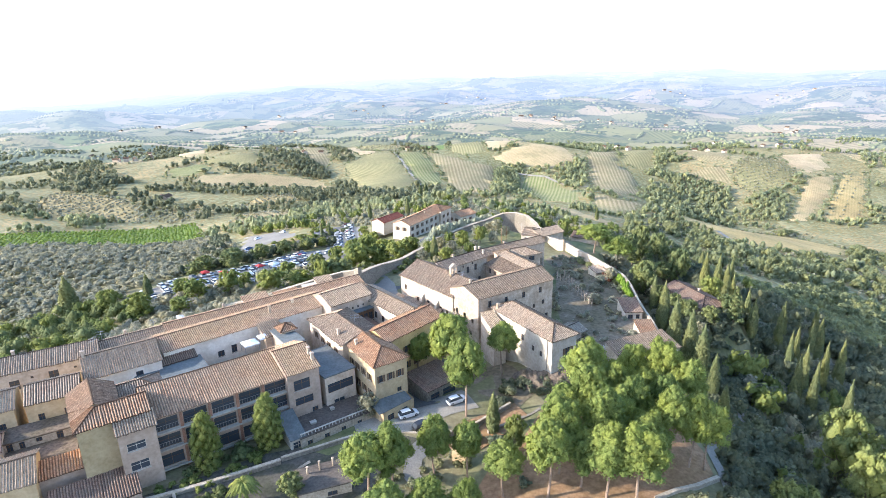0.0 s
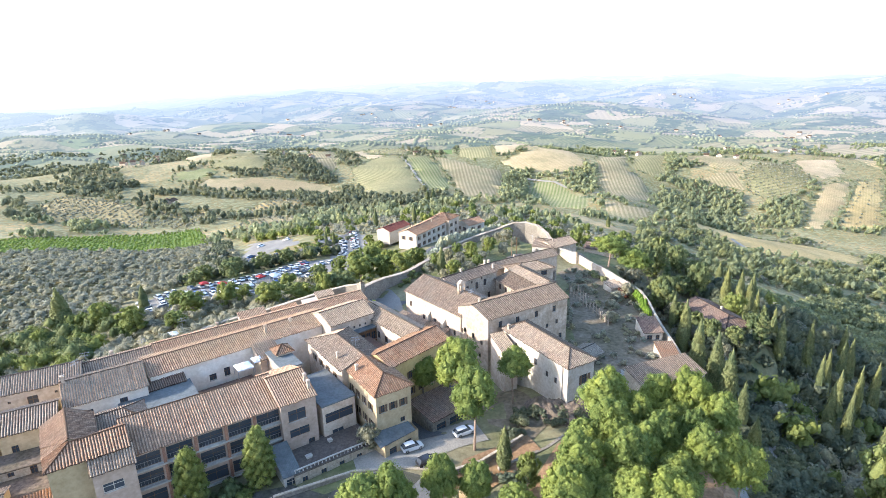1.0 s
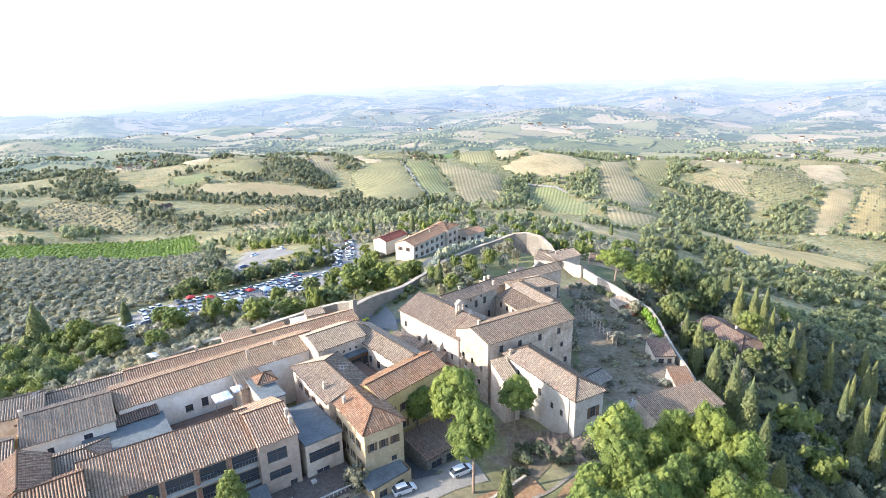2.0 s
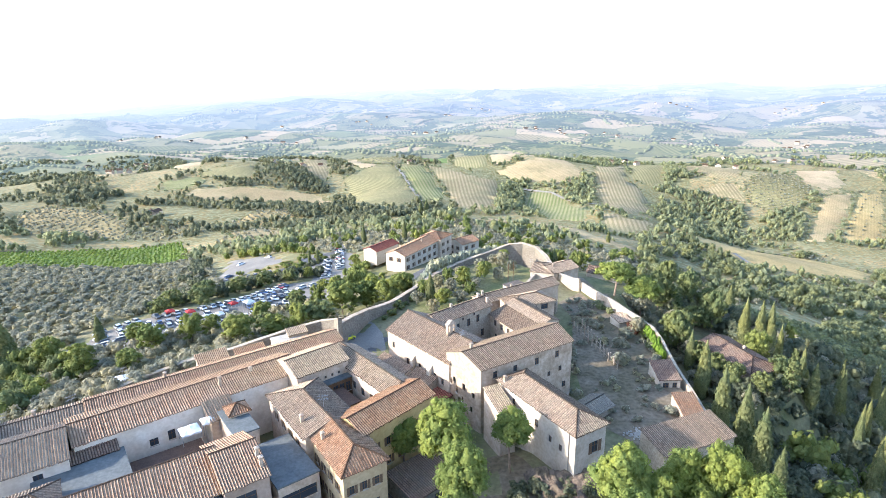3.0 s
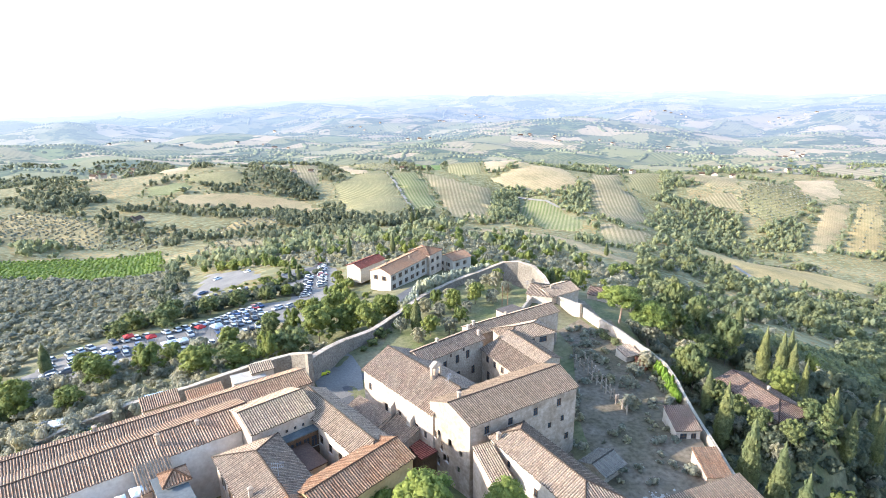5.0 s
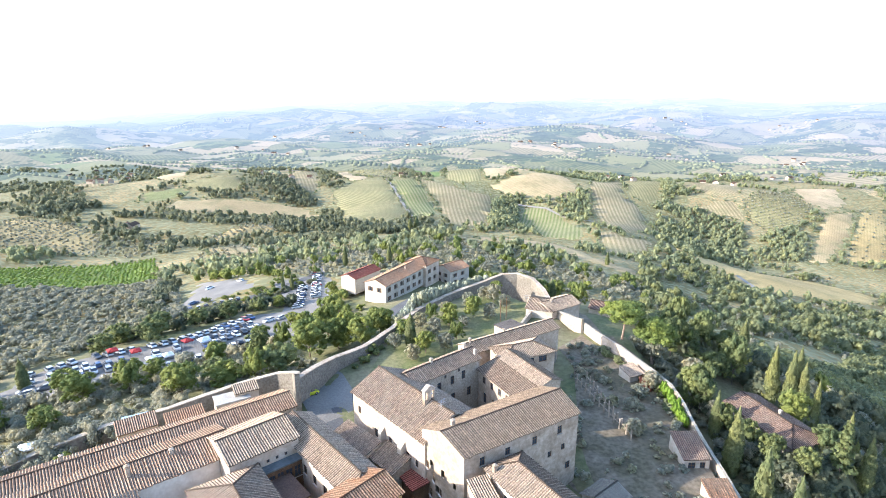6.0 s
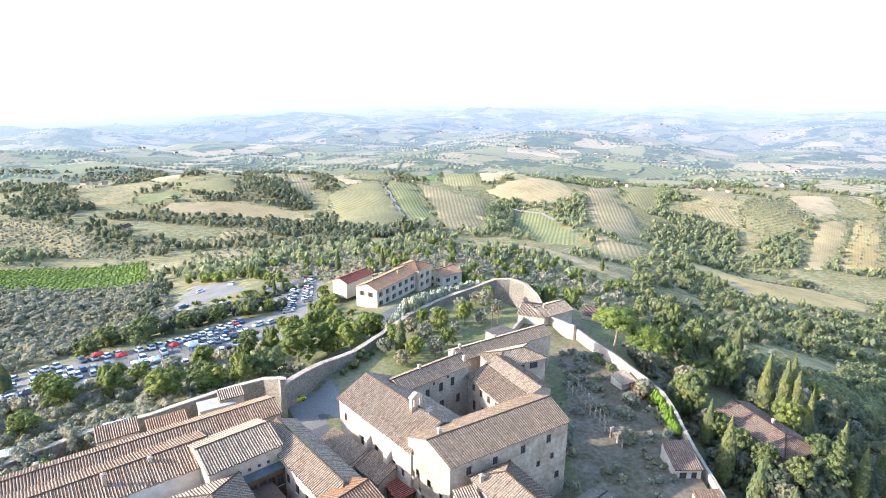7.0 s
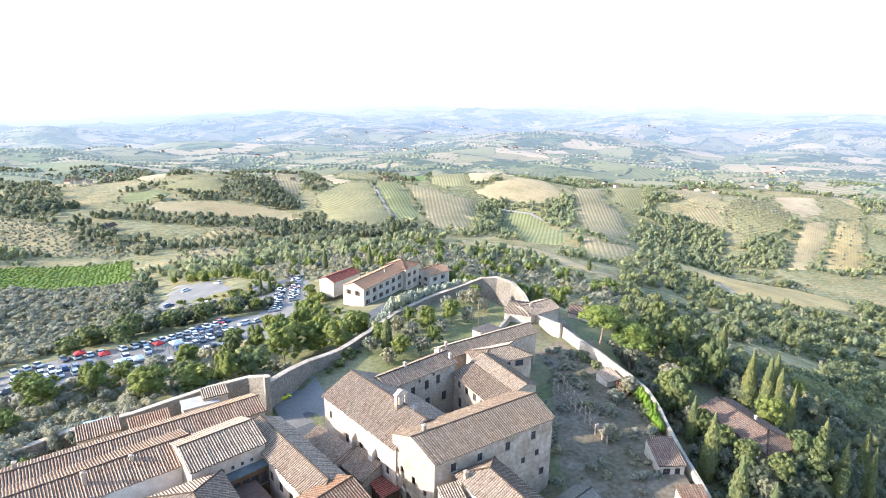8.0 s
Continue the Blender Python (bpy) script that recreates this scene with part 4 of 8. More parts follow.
house("courtyard_range", "courtyard range with mossy tiles and hipped end", (-24.4, 136.6), -49, 24.5, 6.2, -5.0, 6.6, 1.4, ROOF_TAN, PLASTER, seed=46, hips=(False, True), holes={"front": [(9.0, 7.6, 1.2, 1.7), (12.0, 7.4, 1.2, 1.7), (15.2, 7.4, 1.2, 1.7)]})
house("ochre_range", "ochre-yellow range with new orange tiles", (-13.0, 107.2), 48.4, 16.6, 7.2, -6.0, 7.3, 1.5, ROOF_ORANGE, OCHRE, seed=47,
      holes={"front": rows_of(5, 2.0, 3.0, (8.6, 4.8), 1.0, 1.6, "shutter")})
corner_house = house("ochre_corner_house", "ochre corner house with a hipped orange roof", (-22.5, 109.3), -55.4, 14.0, 7.2, -6.0, 6.9, 1.7, ROOF_ORANGE, YELLOW, seed=48, hips=(False, True),
                     holes={"front": rows_of(4, 3.4, 2.6, (8.8, 5.2), 0.9, 1.5, "shutter"), "right": rows_of(3, 0.9, 2.1, (9.0,), 0.85, 1.5, "shutter") + [(4.8, 5.6, 1.0, 1.0)]}, chimneys=((4.5, 0.9, 1.0),))
house("sheet_roofed_annex", "low yellow annex with a grey-blue sheet roof", (-12.9, 94.6), 43, 7.6, 3.2, -5.0, -1.4, 0.9, ROOF_GREY, YELLOW, seed=49, kind="shed", category="annex", holes={"front": [(1.0, 1.2, 1.6, 1.4), (4.4, 1.2, 1.6, 1.4)]}, skip_roof=True)
house("carport", "long low stone shed with a rusty brown roof", (-4.8, 103.2), 42, 9.5, 7.5, -6.0, -2.2, 0.9, ROOF_BROWN, STONE_DARK, seed=50, kind="shed", category="shed", holes={"front": [(1.0, 0.3, 2.4, 2.3, "dark"), (4.4, 0.3, 3.6, 2.3, "dark")]})
# the loggia building and its neighbours
loggia = house("loggia_building", "long three-storey building with glazed loggias and aged tiles", (-50.2, 81.3), 35.3, 24.2, 11.2, -6.0, 6.8, 2.3, ROOF_WARM, TAN, seed=51, ridge_at=0.70, sag=0.12,
               holes={"front": [(0.5 + 4.75 * i, z, 3.9, 2.3, "glazed") for i in range(5) for z in (10.0, 6.7, 3.0)]})
bands = Soup()
for z in (3.6, 0.25, -3.6):
    bands.box(-0.1, -0.5, z, 24.3, -0.004, z + 0.28)
part("floor_band", bands.mesh("floor_band", CONCRETE), loggia, "pale concrete floor edges")
for i in range(6):
    post = Soup()
    x = min(24.1, -0.1 + 4.75 * i)
    post.box(x, -0.35, -6.0, x + 0.45, -0.006, 6.6)
    part("pier", post.mesh("pier", BRICK), loggia)
for z in (4.6, 1.3):
    for i in range(5):
        rail = Soup()
        x = 0.5 + 4.75 * i
        rail.box(x, -0.03, z + 0.3, x + 3.9, 0.02, z + 0.36)
        for k in range(9):
            rail.box(x + 0.48 * k, -0.02, z - 0.55, x + 0.48 * k + 0.03, 0.01, z + 0.3)
        part("railing", rail.mesh("railing", METAL), loggia)
house("loggia_end", "end bay with a stepped tile roof and a grey gable", (-30.4, 93.8), 36, 6.4, 12.5, -6.0, 7.5, 2.3, ROOF_WARM, TAN, seed=52, holes={"front": [(1.2, 9.6, 3.2, 2.2, "glazed"), (1.2, 6.4, 3.6, 1.6, "dark"), (4.4, 3.0, 1.2, 2.0)]}, chimneys=((5.9, 1.6, 1.4), (5.9, 3.2, 1.4)))
house("flat_roofed_house", "flat-roofed house with a grey-blue membrane roof", (-24.4, 98.2), 38, 6.6, 12.0, -6.0, 4.2, 0.2, SLATE_FLAT, PLASTER, kind="flat", seed=53, holes={"front": [(0.5, 6.6, 5.6, 2.0, "dark"), (1.6, 2.6, 2.4, 2.2, "white")], "right": [(3.0, 6.8, 2.4, 1.8, "dark")]})
house("flat_roofed_link", "link building with a grey-blue flat roof", (-34.2, 108.2), 38, 4.0, 9.0, -6.0, 6.2, 0.2, SLATE_FLAT, PLASTER, kind="flat", seed=54)
house("terrace_block", "roof terrace block between the ranges", (-47.5, 94.6), 37, 15.5, 13.2, -6.0, 1.4, 0.2, TERRACE, PLASTER, kind="flat", seed=55)
house("terrace_roof", "grey-blue membrane roof beside the terrace", (-56.6, 92.0), 37, 12.6, 10.5, -6.0, 4.4, 0.2, SLATE_FLAT, PLASTER, kind="flat", seed=56)
house("roof_lantern", "small square stair turret with a pyramid of orange tiles", (-36.6, 113.2), 36, 3.0, 3.0, 0.0, 7.2, 0.9, ROOF_ORANGE, PLASTER, hips=(True, True), seed=57, category="turret")
house("link_roof", "small tiled roof stepping down to the terrace", (-40.4, 113.6), 38.7, 4.6, 4.6, -5.0, 5.6, 1.4, ROOF_OLD, PLASTER, kind="shed", seed=58, holes={"front": [(2.4, 9.2, 0.9, 0.9, "dark")]})
house("ochre_front_house", "ochre house with an orange tiled hip at the street corner", (-58.5, 75.6), 36, 10.5, 6.4, -6.0, 8.7, 1.5, ROOF_ORANGE, STRAW_WALL, seed=59, hips=(True, False))
house("ochre_back_house", "ochre house under old brick-red tiles", (-66.6, 86.6), -54, 9.5, 6.6, -6.0, 8.7, 1.8, ROOF_WARM, YELLOW, seed=60)
house("stepped_bay", "low bay with a worn tile roof beside the loggias", (-53.0, 76.8), 35.3, 5.6, 5.4, -6.0, 7.2, 1.5, ROOF_OLD, TAN, seed=61, holes={"front": [(1.0, 9.4, 2.8, 1.5, "white"), (1.0, 5.6, 2.8, 1.7, "white")]})
house("west_house", "yellow house with rough old tiles", (-74.8, 86.8), 30, 8.2, 8.4, -6.0, 6.5, 1.6, ROOF_OLD, YELLOW, seed=62, holes={"front": [(1.4, 8.6, 1.0, 1.5), (5.4, 8.6, 1.0, 1.5)]})
house("west_house", "yellow house with old tiles and brown shutters", (-84.0, 81.6), 30, 8.8, 8.4, -6.0, 6.4, 1.6, ROOF_OLD, YELLOW, seed=63, holes={"front": [(2.0, 8.4, 1.0, 1.5), (6.2, 8.4, 1.0, 1.5)]})
house("near_house", "house with bold pale roof tiles", (-74.6, 65.5), 31, 12.5, 9.0, -6.0, 2.6, 1.8, ROOF_TAN, YELLOW, seed=64)
house("yard_leanto", "orange-tiled lean-to in an overgrown yard", (-66.4, 73.2), 33, 9.0, 3.6, -6.0, 1.0, 1.0, ROOF_ORANGE, TAN, seed=65, kind="shed", category="lean-to")
house("yard_store", "row of low stone stores with dark doorways", (-77.0, 79.6), 31, 12.5, 5.0, -6.0, 2.6, 0.2, BANK, STONE, kind="flat", seed=75, category="store", holes={"front": [(2.4, 7.0, 0.9, 1.5, "dark"), (4.2, 6.9, 0.8, 1.5, "dark"), (6.6, 7.6, 0.9, 0.8, "dark"), (9.6, 7.0, 1.0, 1.6, "dark")]})
house("yard_terrace", "raised yard of bare red-brown earth behind old walls", (-73.2, 75.4), 32, 11.5, 6.0, -6.0, 0.9, 0.2, BANK, STONE_DARK, kind="flat", seed=76, category="yard")
house("yard_house", "low house with brown tiles beside the yard", (-80.5, 74.6), 31, 7.6, 6.0, -6.0, 3.2, 1.3, ROOF_BROWN, PLASTER, seed=77)
house("street_shed", "low shed with a grey-brown tiled roof", (-59.2, 67.4), 35, 12.0, 6.4, -6.0, -1.4, 1.2, ROOF_BROWN, TAN, seed=66, kind="shed", category="shed")
workshop = house("workshop", "low workshop with a dark felt roof and three flues", (-24.6, 75.0), 20, 8.6, 6.2, -9.0, -3.3, 0.3, FELT, STONE, seed=67, kind="flat", category="shed", holes={"front": [(4.6, 4.0, 1.6, 0.9, "dark")]})
for x, y, tall in ((2.0, 4.4, 1.3), (4.1, 4.7, 1.7), (6.4, 5.0, 1.5)):
    flue = Soup()
    flue.tube((x, y, -3.3), (x, y, -3.1 + tall), 0.17, 10)
    flue.tube((x, y, -3.1 + tall), (x, y, -2.96 + tall), 0.23, 10)
    part("flue", flue.mesh("flue", TAN_WALL), workshop, "round weathered flue")
terrace_building = house("terrace_building", "low flat building with a dark gravel roof and stone balustrade", (-27.2, 88.0), 36, 15.0, 7.5, -8.0, -2.2, 0.2, FELT, STONE, kind="flat", seed=68, holes={"front": [(1.2 + 3.4 * i, 3.6, 1.0, 1.3, "dark") for i in range(4)]})
for i in range(22):
    post = Soup()
    x = 0.15 + 0.69 * i
    post.tube((x, 0.2, -2.2), (x, 0.2, -1.95), 0.06, 6, 0.11)
    post.tube((x, 0.2, -1.95), (x, 0.2, -1.4), 0.11, 6, 0.06)
    part("baluster", post.mesh("baluster", CONCRETE), terrace_building)
rail = Soup()
rail.box(0.0, 0.06, -1.4, 15.0, 0.34, -1.26)
part("balustrade_rail", rail.mesh("balustrade_rail", CONCRETE), terrace_building, "weathered pale stone rail")
for x, y, w in ((3.2, 2.6, 1.0), (8.2, 4.6, 0.7)):
    vent = Soup()
    vent.box(x, y, -2.3, x + w, y + 0.7, -1.6)
    vent.box(x - 0.08, y - 0.08, -1.6, x + w + 0.08, y + 0.78, -1.52)
    part("roof_vent", vent.mesh("roof_vent", CONCRETE), terrace_building, "pale roof vent")
annex_roof = Soup()
annex_roof.quad((-13.6, 94.2, -1.35), (-7.8, 99.6, -1.35), (-10.2, 102.4, -0.35), (-16.0, 97.0, -0.35))
annex_roof.quad((-13.6, 94.2, -1.5), (-16.0, 97.0, -0.5), (-10.2, 102.4, -0.5), (-7.8, 99.6, -1.5))
part("sheet_roof", annex_roof.mesh("sheet_roof", SLATE_FLAT), corner_house, "grey-blue sheet-metal roof of the annex", corner_house.matrix_basis.inverted())

house("inner_house", "small house with a worn tiled hip behind the loggias", (-60.6, 86.6), 35, 9.5, 6.4, -6.0, 6.4, 1.3, ROOF_OLD, PLASTER, hips=(False, True), seed=72)
house("terrace_leanto", "little brick-red tiled lean-to over the roof terrace", (-58.4, 103.2), 38.7, 6.6, 2.0, -5.0, 4.9, 0.9, ROOF_BROWN, PLASTER, kind="shed", seed=73, category="lean-to")
porch_glass = house("glass_porch", "narrow glazed porch with a grey sheet roof", (-28.9, 87.3), 36, 2.8, 6.0, -8.0, -1.9, 2.2, SLATE_FLAT, CONCRETE, kind="shed", seed=74, category="porch", skip_roof=True, holes={"front": [(0.4, 3.6, 2.0, 1.7, "white")]})
sheet_s = Soup()
ribs = [(-0.2 + 3.2 * i / 24, 0.05 * (i % 2)) for i in range(25)]
for (x0, h0), (x1, h1) in zip(ribs, ribs[1:]):
    sheet_s.quad((x0, -0.4, -1.9 + h0), (x1, -0.4, -1.9 + h1), (x1, 6.0, 0.5 + h1), (x0, 6.0, 0.5 + h0))
    sheet_s.quad((x0, -0.4, -1.98), (x0, 6.0, 0.42), (x1, 6.0, 0.42), (x1, -0.4, -1.98))
part("sheet_roof", sheet_s.mesh("sheet_roof", SLATE_FLAT), porch_glass, "grey ribbed sheet roof")


# ---- plants ----
def fast_mesh(name, verts, faces, material):
    """A mesh from arrays; faces all with the same number of corners."""
    me = bpy.data.meshes.new(name)
    n, k = faces.shape
    me.vertices.add(len(verts))
    me.vertices.foreach_set("co", np.ascontiguousarray(verts, dtype=np.float32).ravel())
    me.loops.add(n * k)
    me.loops.foreach_set("vertex_index", np.ascontiguousarray(faces, dtype=np.int32).ravel())
    me.polygons.add(n)
    me.polygons.foreach_set("loop_start", np.arange(0, n * k, k, dtype=np.int32))
    me.materials.append(material)
    me.update(calc_edges=True)
    me.validate()
    return me


def leaf_cloud(blobs, n, size, rng, core=0.72, up=0.25, mesh=(4, 7), squash=0.5, shell=(0.72, 1.08)):
    """Vertices and quads of a crown: leaf clumps on the shells of several lobes, with rough dark cores inside them."""
    b = np.array(blobs, float)
    wts = b[:, 3] * b[:, 4] + b[:, 3] * b[:, 5]
    pick = rng.choice(len(b), n, p=wts / wts.sum())
    d = rng.normal(size=(n, 3))
    d /= np.linalg.norm(d, axis=1)[:, None]
    c = b[pick, :3] + d * b[pick, 3:] * (rng.uniform(*shell, (n, 1)))
    # leave out what lies deep inside another lobe
    keep = np.ones(n, bool)
    for i, q in enumerate(b):
        inside = (((c - q[:3]) / q[3:]) ** 2).sum(1) < 0.5
        keep &= ~(inside & (pick != i))
    c, d = c[keep], d[keep]
    n = len(c)
    nrm = d + rng.normal(scale=0.32, size=(n, 3)) + (0, 0, up)
    nrm /= np.linalg.norm(nrm, axis=1)[:, None]
    a = np.cross(nrm, rng.normal(size=(n, 3)))
    a /= np.linalg.norm(a, axis=1)[:, None] + 1e-9
    e = np.cross(nrm, a)
    s = size * rng.uniform(0.6, 1.35, (n, 1))
    k = s * rng.uniform(0.55, 1.0, (n, 1))
    bend = nrm * s * 0.25
    q3 = np.array((1.0, 1.0, squash))
    v = np.stack([c - (a * s + bend) * q3, c - e * k * q3, c + (a * s - bend) * q3, c + e * k * q3], 1).reshape(-1, 3)
    f = np.arange(4 * n).reshape(n, 4)
    if core:
        lat, lon = mesh
        for q in b:
            th = np.linspace(0.15, math.pi - 0.15, lat)
            ph = np.arange(lon) * 2 * math.pi / lon
            T, P = np.meshgrid(th, ph, indexing="ij")
            r = core * rng.uniform(0.85, 1.1, T.shape)
            pts = np.stack([q[0] + q[3] * r * np.sin(T) * np.cos(P), q[1] + q[4] * r * np.sin(T) * np.sin(P), q[2] + q[5] * r * np.cos(T)], -1).reshape(-1, 3)
            ids = len(v) + np.arange(lat * lon).reshape(lat, lon)
            nx = np.roll(ids, -1, 1)
            ff = np.stack([ids[:-1], ids[1:], nx[1:], nx[:-1]], -1).reshape(-1, 4)
            v, f = np.concatenate([v, pts]), np.concatenate([f, ff])
    return v, f


def limb(s, pts, r0, r1, sides=7):
    for i, (a, b) in enumerate(zip(pts, pts[1:])):
        n = len(pts) - 1
        s.tube(a, b, r0 + (r1 - r0) * i / n, sides, r0 + (r1 - r0) * (i + 1) / n)


def make_tree(name, label, category, trunk_mesh, crown, crown_label=""):
    root = new(name)
    tagged(root, label, category)
    part("trunk", trunk_mesh, root)
    part("crown", crown, root, crown_label)
    return root


def tree_kind(name, label, category, material, bark, build, count, crown_label=""):
    """Several seeds of one kind of tree, of unit height and unit half width."""
    return [(name, label, category, *build(np.random.default_rng(100 + 7 * i), random.Random(i), material, bark), crown_label) for i in range(count)]


def unit_pine(g, rng, material, bark, tiers=((5, 0.53, 0.60, 0.36), (7, 0.66, 0.62, 0.42), (5, 0.78, 0.46, 0.42), (3, 0.885, 0.24, 0.40))):
    """Stone pine: bare leaning trunk, forked limbs, a deep crown of billows, each made of many close puffs of needles."""
    s = Soup()
    lean = (rng.uniform(-0.10, 0.10), rng.uniform(-0.10, 0.10))
    knee, top = (lean[0], lean[1], 0.26), (lean[0] * 1.4, lean[1] * 1.4, 0.50)
    limb(s, [(0, 0, -0.06), knee, top], 0.062, 0.036)
    blobs, ph = [], rng.uniform(0, 6.28)
    for count, level, ring, wide in tiers:
        for i in range(count):
            if level < 0.6 and rng.random() < 0.3:
                continue
            a = ph + 6.283 * i / count + rng.uniform(-0.3, 0.3)
            rr, q = ring * rng.uniform(0.75, 1.12), wide * rng.uniform(0.82, 1.15)
            c = (rr * math.cos(a), rr * math.sin(a), level + rng.uniform(-0.03, 0.03))
            v = q * rng.uniform(0.22, 0.29)
            blobs.append((*c, q * 0.92, q * 0.92, v * 0.92))
            for k in range(9):
                u, b = rng.uniform(-0.45, 1.0), rng.uniform(0, 6.28)
                w = math.sqrt(1 - u * u)
                r = rng.uniform(0.11, 0.19)
                blobs.append((c[0] + q * 0.80 * w * math.cos(b), c[1] + q * 0.80 * w * math.sin(b), c[2] + v * 0.80 * u, r, r, r * 0.25))
            limb(s, [top, (c[0] * 0.5, c[1] * 0.5, level - 0.08), (c[0], c[1], level - 0.02)], 0.020, 0.007, 5)
        ph += 0.7
    v, f = leaf_cloud(blobs, 6200, 0.039, g, 0.92, 0.3, (3, 6), 0.30, (0.92, 1.30))
    return s.mesh("trunk", bark), fast_mesh("crown", v, f, material)


def unit_umbrella(g, rng, material, bark):
    """Umbrella pine: the same billows, spread flat on a tall bare trunk."""
    return unit_pine(g, rng, material, bark, ((8, 0.66, 0.74, 0.32), (7, 0.77, 0.52, 0.38), (4, 0.87, 0.28, 0.38)))


def unit_cypress(g, rng, material, bark):
    s = Soup()
    limb(s, [(0, 0, -0.05), (0, 0, 0.16)], 0.03, 0.025)
    blobs = []
    for i in range(18):
        z = 0.06 + 0.88 * i / 17
        w = 0.95 * math.sin(math.pi * min(1, z + 0.03) ** 0.62) ** 0.75 + 0.07
        a = rng.uniform(0, 6.28)
        blobs.append((0.07 * w * math.cos(a), 0.07 * w * math.sin(a), z, w * rng.uniform(0.9, 1.0), w * rng.uniform(0.9, 1.0), 0.095))
    v, f = leaf_cloud(blobs, 1700, 0.11, g, 0.95, 0.3, (3, 8), 0.25, (0.93, 1.04))
    # clumps point upwards: squeeze their sideways reach
    return s.mesh("trunk", bark), fast_mesh("crown", v, f, material)


def unit_round(g, rng, material, bark):
    """A broadleaved tree: short trunk, spreading limbs, many uneven lobes."""
    s = Soup()
    limb(s, [(0, 0, -0.06), (rng.uniform(-0.05, 0.05), rng.uniform(-0.05, 0.05), 0.34)], 0.035, 0.026)
    blobs = [(0, 0, 0.60, 0.5, 0.5, 0.24)]
    blobs += [(0.3 * math.cos(2.1 * k), 0.3 * math.sin(2.1 * k), 0.5 + 0.1 * k, 0.45, 0.45, 0.2) for k in range(3)]
    for i in range(54):
        a = i * 2.39996 + rng.uniform(-0.3, 0.3)
        rr = rng.uniform(0.25, 0.86)
        z = rng.uniform(0.24, 0.96 - 0.36 * rr * rr) if i % 3 else 0.95 - 0.36 * rr * rr
        q = rng.uniform(0.11, 0.22)
        blobs.append((rr * math.cos(a), rr * math.sin(a), z, q, q * rng.uniform(0.85, 1.15), q * rng.uniform(0.32, 0.48)))
        if i % 9 == 1:
            limb(s, [(0, 0, 0.32), (rr * 0.9 * math.cos(a), rr * 0.9 * math.sin(a), z)], 0.016, 0.006, 5)
    v, f = leaf_cloud(blobs, 1900, 0.047, g, 0.92, 0.25, (3, 6), 0.45, (0.88, 1.25))
    return s.mesh("trunk", bark), fast_mesh("crown", v, f, material)


def unit_oval(g, rng, material, bark):
    """A dense upright garden tree: an egg-shaped crown of many small puffs down to near the ground."""
    s = Soup()
    limb(s, [(0, 0, -0.05), (0, 0, 0.5)], 0.05, 0.03)
    blobs = [(0, 0, 0.34, 0.55, 0.55, 0.22), (0, 0, 0.56, 0.6, 0.6, 0.24), (0, 0, 0.76, 0.42, 0.42, 0.18)]
    for i in range(70):
        z = 0.10 + 0.86 * (i + 0.5) / 70
        w = math.sin(math.pi * min(1.0, (z + 0.06) / 1.06) ** 0.8) ** 0.7 * rng.uniform(0.66, 0.86)
        a, q = i * 2.39996, rng.uniform(0.16, 0.26)
        blobs.append((w * math.cos(a), w * math.sin(a), z, q, q, q * 0.28))
    v, f = leaf_cloud(blobs, 5200, 0.045, g, 0.92, 0.3, (3, 6), 0.3, (0.9, 1.25))
    return s.mesh("trunk", bark), fast_mesh("crown", v, f, material)


def unit_conifer(g, rng, material, bark):
    """Tall thin conifer: long bare trunk, tiers of drooping boughs."""
    s = Soup()
    limb(s, [(0, 0, -0.03), (0.02, 0, 0.5), (0, 0, 0.98)], 0.05, 0.012)
    blobs = []
    for i in range(26):
        z = 0.28 + 0.68 * i / 25
        a = i * 2.4
        rr = (1.05 - z) * 0.9 * rng.uniform(0.6, 1.1)
        blobs.append((rr * 0.6 * math.cos(a), rr * 0.6 * math.sin(a), z - 0.02, 0.10 + rr * 0.42, 0.10 + rr * 0.42, 0.022))
        s.tube((0, 0, z), (rr * math.cos(a), rr * math.sin(a), z - 0.03), 0.01, 4)
    v, f = leaf_cloud(blobs, 1500, 0.09, g, 0.7, 0.2, (3, 6), 0.3)
    return s.mesh("trunk", bark), fast_mesh("crown", v, f, material)


KINDS = {
    "pine": tree_kind("stone_pine", "stone pine with a deep billowing bright green crown and bare trunk", "pine tree", LEAF_PINE, BARK_PINE, unit_pine, 4),
    "umbrella": tree_kind("umbrella_pine", "umbrella pine with a flat green crown and bare forked trunk", "pine tree", LEAF_PINE, BARK_PINE, unit_umbrella, 2),
    "cypress": tree_kind("cypress", "tall narrow dark green cypress", "cypress tree", LEAF_CYPRESS, BARK, unit_cypress, 3),
    "green": tree_kind("broadleaf_tree", "leafy tree with a fresh green uneven crown", "tree", LEAF_GREEN, BARK, unit_round, 3),
    "pale": tree_kind("broadleaf_tree", "tall airy tree with sunlit yellow-green leaves", "tree", LEAF_BRIGHT, BARK, unit_round, 2),
    "oval": tree_kind("garden_tree", "dense oval green tree in the garden below the loggias", "tree", LEAF_GREEN, BARK, unit_oval, 2),
    "dark": tree_kind("broadleaf_tree", "dense dark green tree on the slope", "tree", LEAF_DARK, BARK, unit_round, 3),
    "olive": tree_kind("olive_tree", "grey-green olive tree with a loose crown", "olive tree", LEAF_OLIVE, BARK, unit_round, 2),
    "conifer": tree_kind("conifer", "tall conifer with drooping boughs and a pale bare trunk", "conifer", LEAF_DARK, BARK_PINE, unit_conifer, 1),
}
planted = {}


